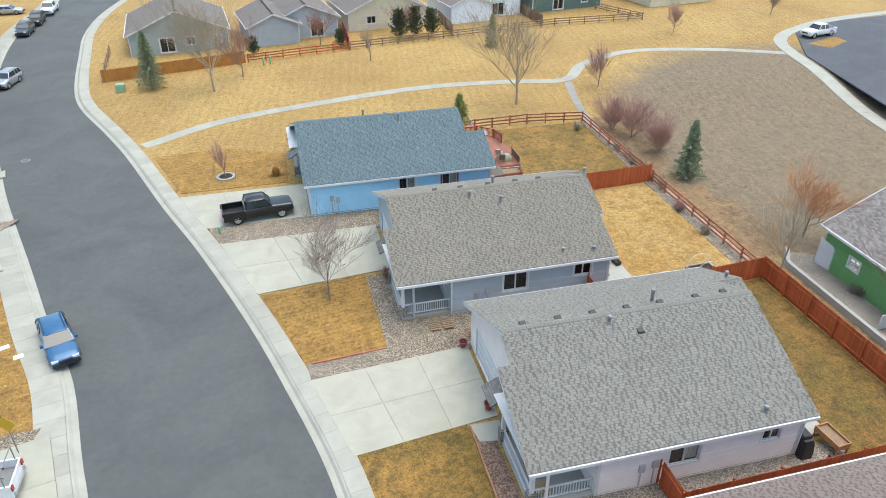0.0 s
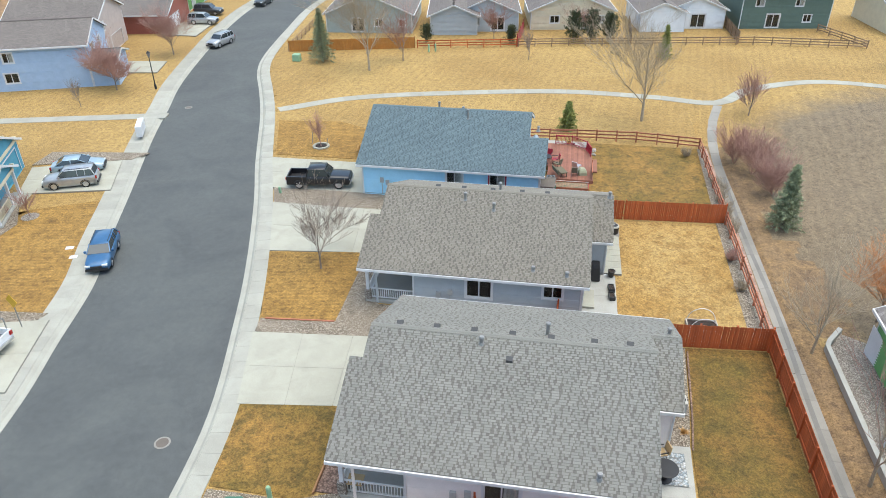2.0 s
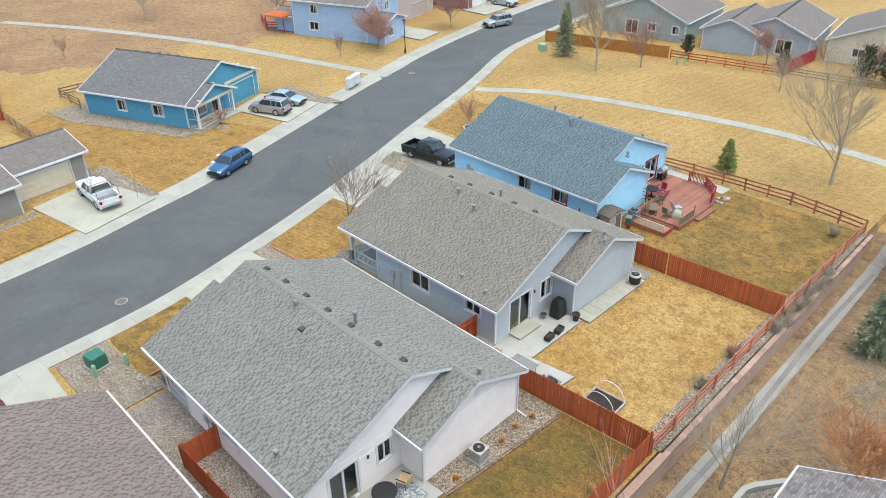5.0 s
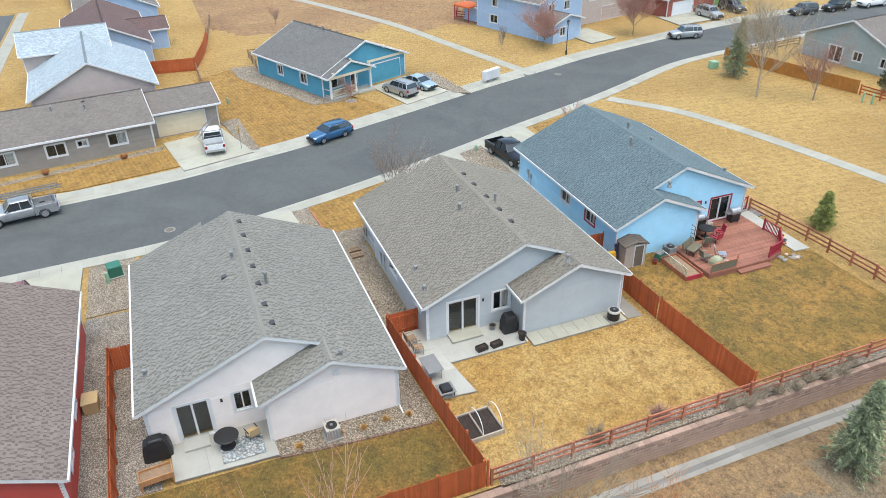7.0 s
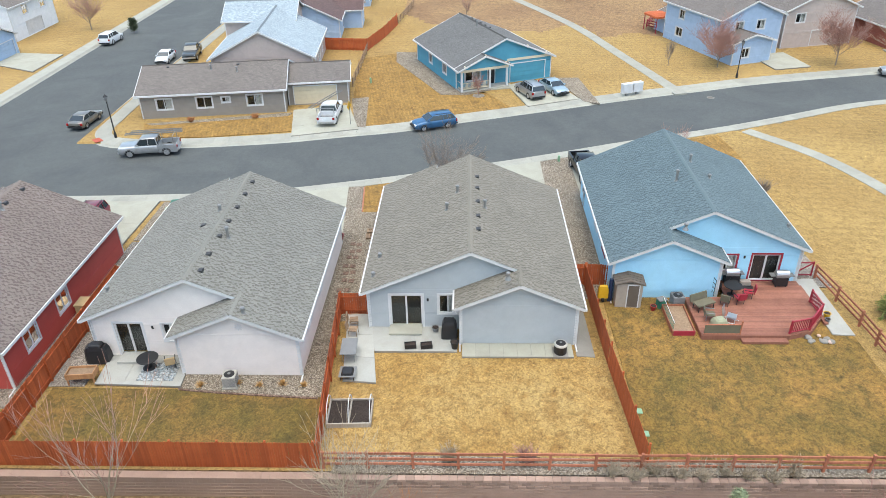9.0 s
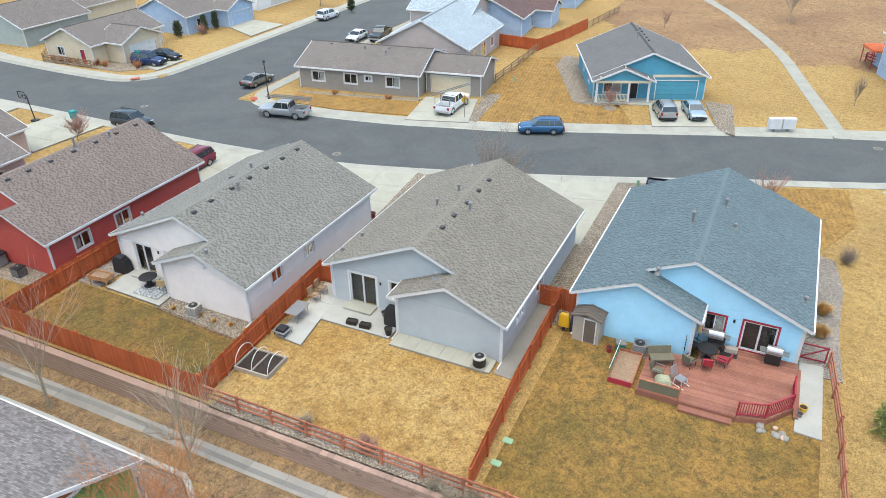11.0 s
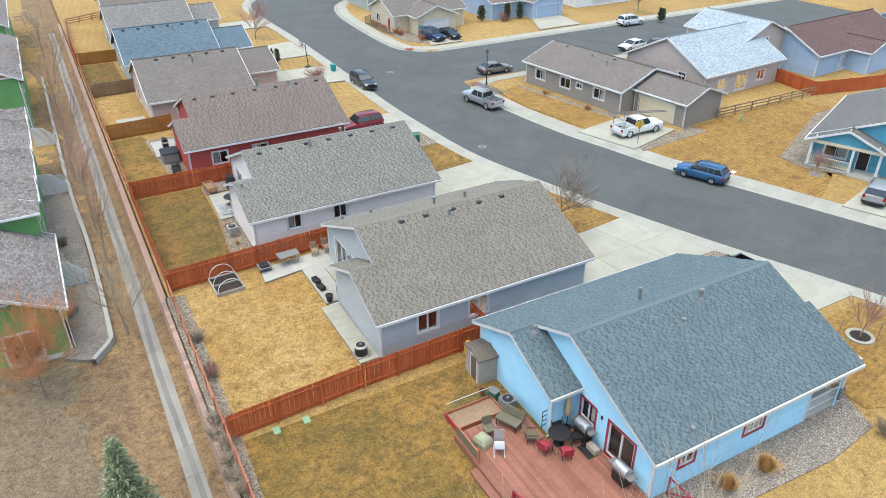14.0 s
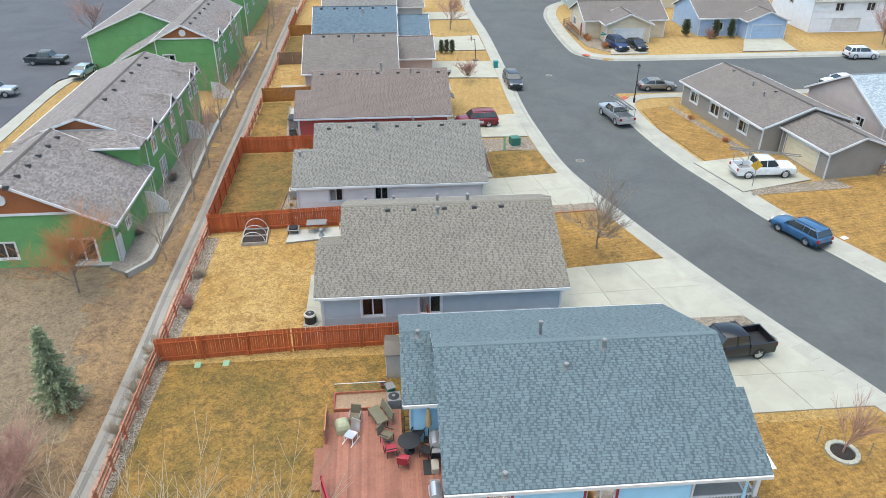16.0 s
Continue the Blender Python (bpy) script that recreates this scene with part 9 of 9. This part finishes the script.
for k in (-0.72, 0.72):
    bm = bmesh.new()
    box(bm, -0.3, 0.3, k - 0.66, k + 0.66, 0.35, 1.5)
    bmesh.ops.bevel(bm, geom=bm.edges[:], offset=0.03, segments=1, affect="EDGES")
    c = part("cabinet", bm, M_WHITE, mb)
    for i in range(4):
        for j in range(3):
            bm = bmesh.new()
            box(bm, 0.3, 0.312, k - 0.6 + j * 0.41, k - 0.22 + j * 0.41, 0.42 + i * 0.26, 0.65 + i * 0.26)
            part("door", bm, M_WHITE, c)
    bm = bmesh.new()
    box(bm, -0.12, 0.12, k - 0.12, k + 0.12, 0, 0.35)
    part("pedestal", bm, M_METAL, mb)


def street_lamp(x, y, h=4.6):
    simple("street_lamp", "black post street lamp with lantern head", "street lamp", x, y, 0.03, 0, [
        ("pole", M_BLACK, lambda bm: lathe(bm, [(0.14, 0), (0.14, 0.5), (0.07, 0.7), (0.05, h - 0.6)], 10)),
        ("lantern", M_GREY, lambda bm: lathe(bm, [(0.1, h - 0.6), (0.2, h - 0.15), (0.2, h - 0.1)], 10)),
        ("cap", M_BLACK, lambda bm: lathe(bm, [(0.25, h - 0.1), (0.14, h + 0.05), (0.03, h + 0.18)], 10))], "street lamps")


street_lamp(-30.9, 78.0)
street_lamp(-12.0, 6.6, 4.6)
hoop = simple("basketball_hoop", "freestanding black basketball hoop by a kerb", "basketball hoop", 5.0, -13.2, 0.05, 90, [
    ("base", M_BLACK, lambda bm: cover_mesh(bm, 1.0, 0.7, 0.2)), ("pole", M_BLACK, lambda bm: bar(bm, (0, 0, 0.1), (0, -0.2, 3.1), 0.09, 0.09)),
    ("backboard", M_BLACK, lambda bm: (box(bm, -0.6, 0.6, -0.72, -0.69, 2.9, 2.98), box(bm, -0.6, 0.6, -0.72, -0.69, 3.6, 3.68), box(bm, -0.6, -0.52, -0.72, -0.69, 2.98, 3.6), box(bm, 0.52, 0.6, -0.72, -0.69, 2.98, 3.6), box(bm, -0.22, 0.22, -0.72, -0.69, 3.1, 3.14), box(bm, -0.22, 0.22, -0.72, -0.69, 3.36, 3.4), box(bm, -0.22, -0.18, -0.72, -0.69, 3.1, 3.4), box(bm, 0.18, 0.22, -0.72, -0.69, 3.1, 3.4))),
    ("arm", M_BLACK, lambda bm: bar(bm, (0, -0.2, 3.0), (0, -0.7, 3.2), 0.06, 0.06)),
    ("rim", M_CEDAR, lambda bm: [tube(bm, (0.23 * math.cos(k * 0.524), -0.98 + 0.23 * math.sin(k * 0.524), 3.05), (0.23 * math.cos(k * 0.524 + 0.524), -0.98 + 0.23 * math.sin(k * 0.524 + 0.524), 3.05), 0.012, 0.012, 5) for k in range(12)])])
simple("wheelie_bin", "teal wheeled rubbish bin at the kerb", "bin", 2.6, -9.8, -0.1, 0, [("body", M_TEALBIN, lambda bm: [cover_mesh(bm, 0.62, 0.7, 1.0, inset=-0.04)]), ("lid", M_TEALBIN, lambda bm: cover_mesh(bm, 0.68, 0.78, 0.08, 0, 0, 1.0, 0.05)), ("wheel", M_TYRE, lambda bm: tube(bm, (-0.28, -0.3, 0.1), (-0.28, 0.3, 0.1), 0.1, 0.1, 10, True))])


def road_sign(x, y, rot, mat, label, diamond=True):
    def plate(bm):
        if diamond:
            box(bm, -0.38, 0.38, -0.01, 0.01, -0.38, 0.38, Matrix.Translation((0, 0.03, 2.2)) @ Matrix.Rotation(radians(45), 4, "Y"))
        else:
            box(bm, -0.5, 0.5, -0.01, 0.01, 2.5, 2.68)
            box(bm, -0.01, 0.01, -0.5, 0.5, 2.7, 2.88)
    simple("road_sign", label, "road sign", x, y, 0.03, rot, [("post", M_METAL, lambda bm: box(bm, -0.03, 0.03, -0.02, 0.02, 0, 2.6)), ("plate", mat, plate)], "road signs")


road_sign(-15.2, 31.3, 165, M_YELLOW, "yellow diamond warning sign on a post")
road_sign(-14.6, -16.8, 10, M_TEALBIN, "green street name signs on a post", False)
ring = thing("tree_ring", "pale stone ring round a sapling", "garden edging", -4.8, 63.5, 0.03)
for k in range(16):
    a = k * math.tau / 16
    bm = bmesh.new()
    box(bm, 0.62, 0.86, -0.14, 0.14, 0, 0.14, Matrix.Rotation(a, 4, "Z"))
    part("stone", bm, M_CONC, ring)
bm = bmesh.new()
lathe(bm, [(0.62, 0.0), (0.6, 0.07), (0.1, 0.1)], 18)
part("mulch", bm, M_SOIL, ring)
for sx, sy in ((-5.9, 64.0), (-3.9, 62.6)):
    simple("tree_stake", "pale leaning wooden tree stake", "stake", sx, sy, 0.02, 0, [("stake", M_WORN, lambda bm: bar(bm, (0, 0, 0), (0.12, 0.1, 1.3), 0.05, 0.05))], "tree stakes")
simple("tree_mulch", "bare soil ring round a young tree", "garden edging", -24.8, 45.4, 0.02, 0, [("mulch", M_GRAVEL_GREY, lambda bm: lathe(bm, [(0.75, 0), (0.7, 0.05), (0.1, 0.07)], 18))])
simple("lawn_edging", "salmon timber edging along a front lawn", "edging", 0, 0, 0, 0, [("board", M_RAIL, lambda bm: bar(bm, (0.5, 34.72, 0.08), (5.2, 35.1, 0.08), 0.1, 0.1))])
M_RAMP = paint("rust_tactile_paint", (0.42, 0.09, 0.05), 0.8, 0.2)
for px, py, pr in ((-11.3, 4.9, 45), (-11.8, -15.2, -45)):
    simple("tactile_ramp", "rust red tactile kerb ramp", "kerb ramp", px, py, 0.045, pr, [("plate", M_RAMP, lambda bm: [box(bm, -0.6, 0.6, -0.4, 0.4, -0.02, 0.012)] + [lathe(bm, [(0.03, 0.012), (0.02, 0.02)], 6, -0.5 + 0.2 * i, -0.3 + 0.2 * j) for i in range(6) for j in range(4)])], "tactile ramps")
for px, py in ((-1.0, 23.4), (-24.0, 72.8), (-4.2, -6.0)):
    simple("manhole_cover", "rusty iron manhole cover in asphalt", "manhole", px, py, -0.15, 0, [("frame", M_GUTTER, lambda bm: lathe(bm, [(0.45, 0), (0.45, 0.006)], 20)), ("cover", M_SHEDROOF, lambda bm: lathe(bm, [(0.34, 0.004), (0.34, 0.012)], 20))], "manhole covers")
for px, py in ((-18.3, 41.2), (-17.2, 40.0)):
    simple("meter_lid", "pale square utility lid in grass", "utility lid", px, py, 0.02, 20, [("lid", M_WHITE, lambda bm: box(bm, -0.3, 0.3, -0.22, 0.22, 0, 0.04))], "utility lids")
for px, py in ((30.6, 52.95), (28.9, 52.95)):
    simple("meter_lid", "green round-edged utility lid in grass", "utility lid", px, py + 0.35, 0.05, 0, [("lid", M_PALEGREEN, lambda bm: cover_mesh(bm, 0.4, 0.55, 0.06))], "utility lids")
# front porch rails and posts of the teal house
fp = thing("porch", "white railed front porch with posts", "porch", -29.3, 48.85, 0, 22.5)
for yy in (-6.3, -2.6, -0.3):
    bm = bmesh.new()
    box(bm, 0.82, 1.04, yy - 0.11, yy + 0.11, 0, 2.5)
    part("post", bm, M_WHITE, fp)
bm = bmesh.new()
box(bm, -0.36, 1.15, -6.5, 0.0, 0, 0.2)
part("floor", bm, M_PATIO, fp)
for zz in (0.35, 1.05):
    bm = bmesh.new()
    box(bm, 0.89, 0.97, -6.3, -2.6, zz, zz + 0.07)
    box(bm, -0.3, 0.89, -6.34, -6.26, zz, zz + 0.07)
    part("rail", bm, SID_CREAM, fp)
q = -6.2
while q < -2.65:
    bm = bmesh.new()
    box(bm, 0.91, 0.95, q, q + 0.05, 0.42, 1.05)
    part("baluster", bm, SID_CREAM, fp)
    q += 0.16
simple("pergola_roof", "red metal roofed garden shelter", "pergola", -55.5, 74.0, 0, 19, [("roof", M_CEDAR, lambda bm: cover_mesh(bm, 4.0, 4.0, 0.5, 0, 0, 2.3, 0.3))] + legs(3.4, 3.4, 2.3, 0.07, M_REDPAINT))
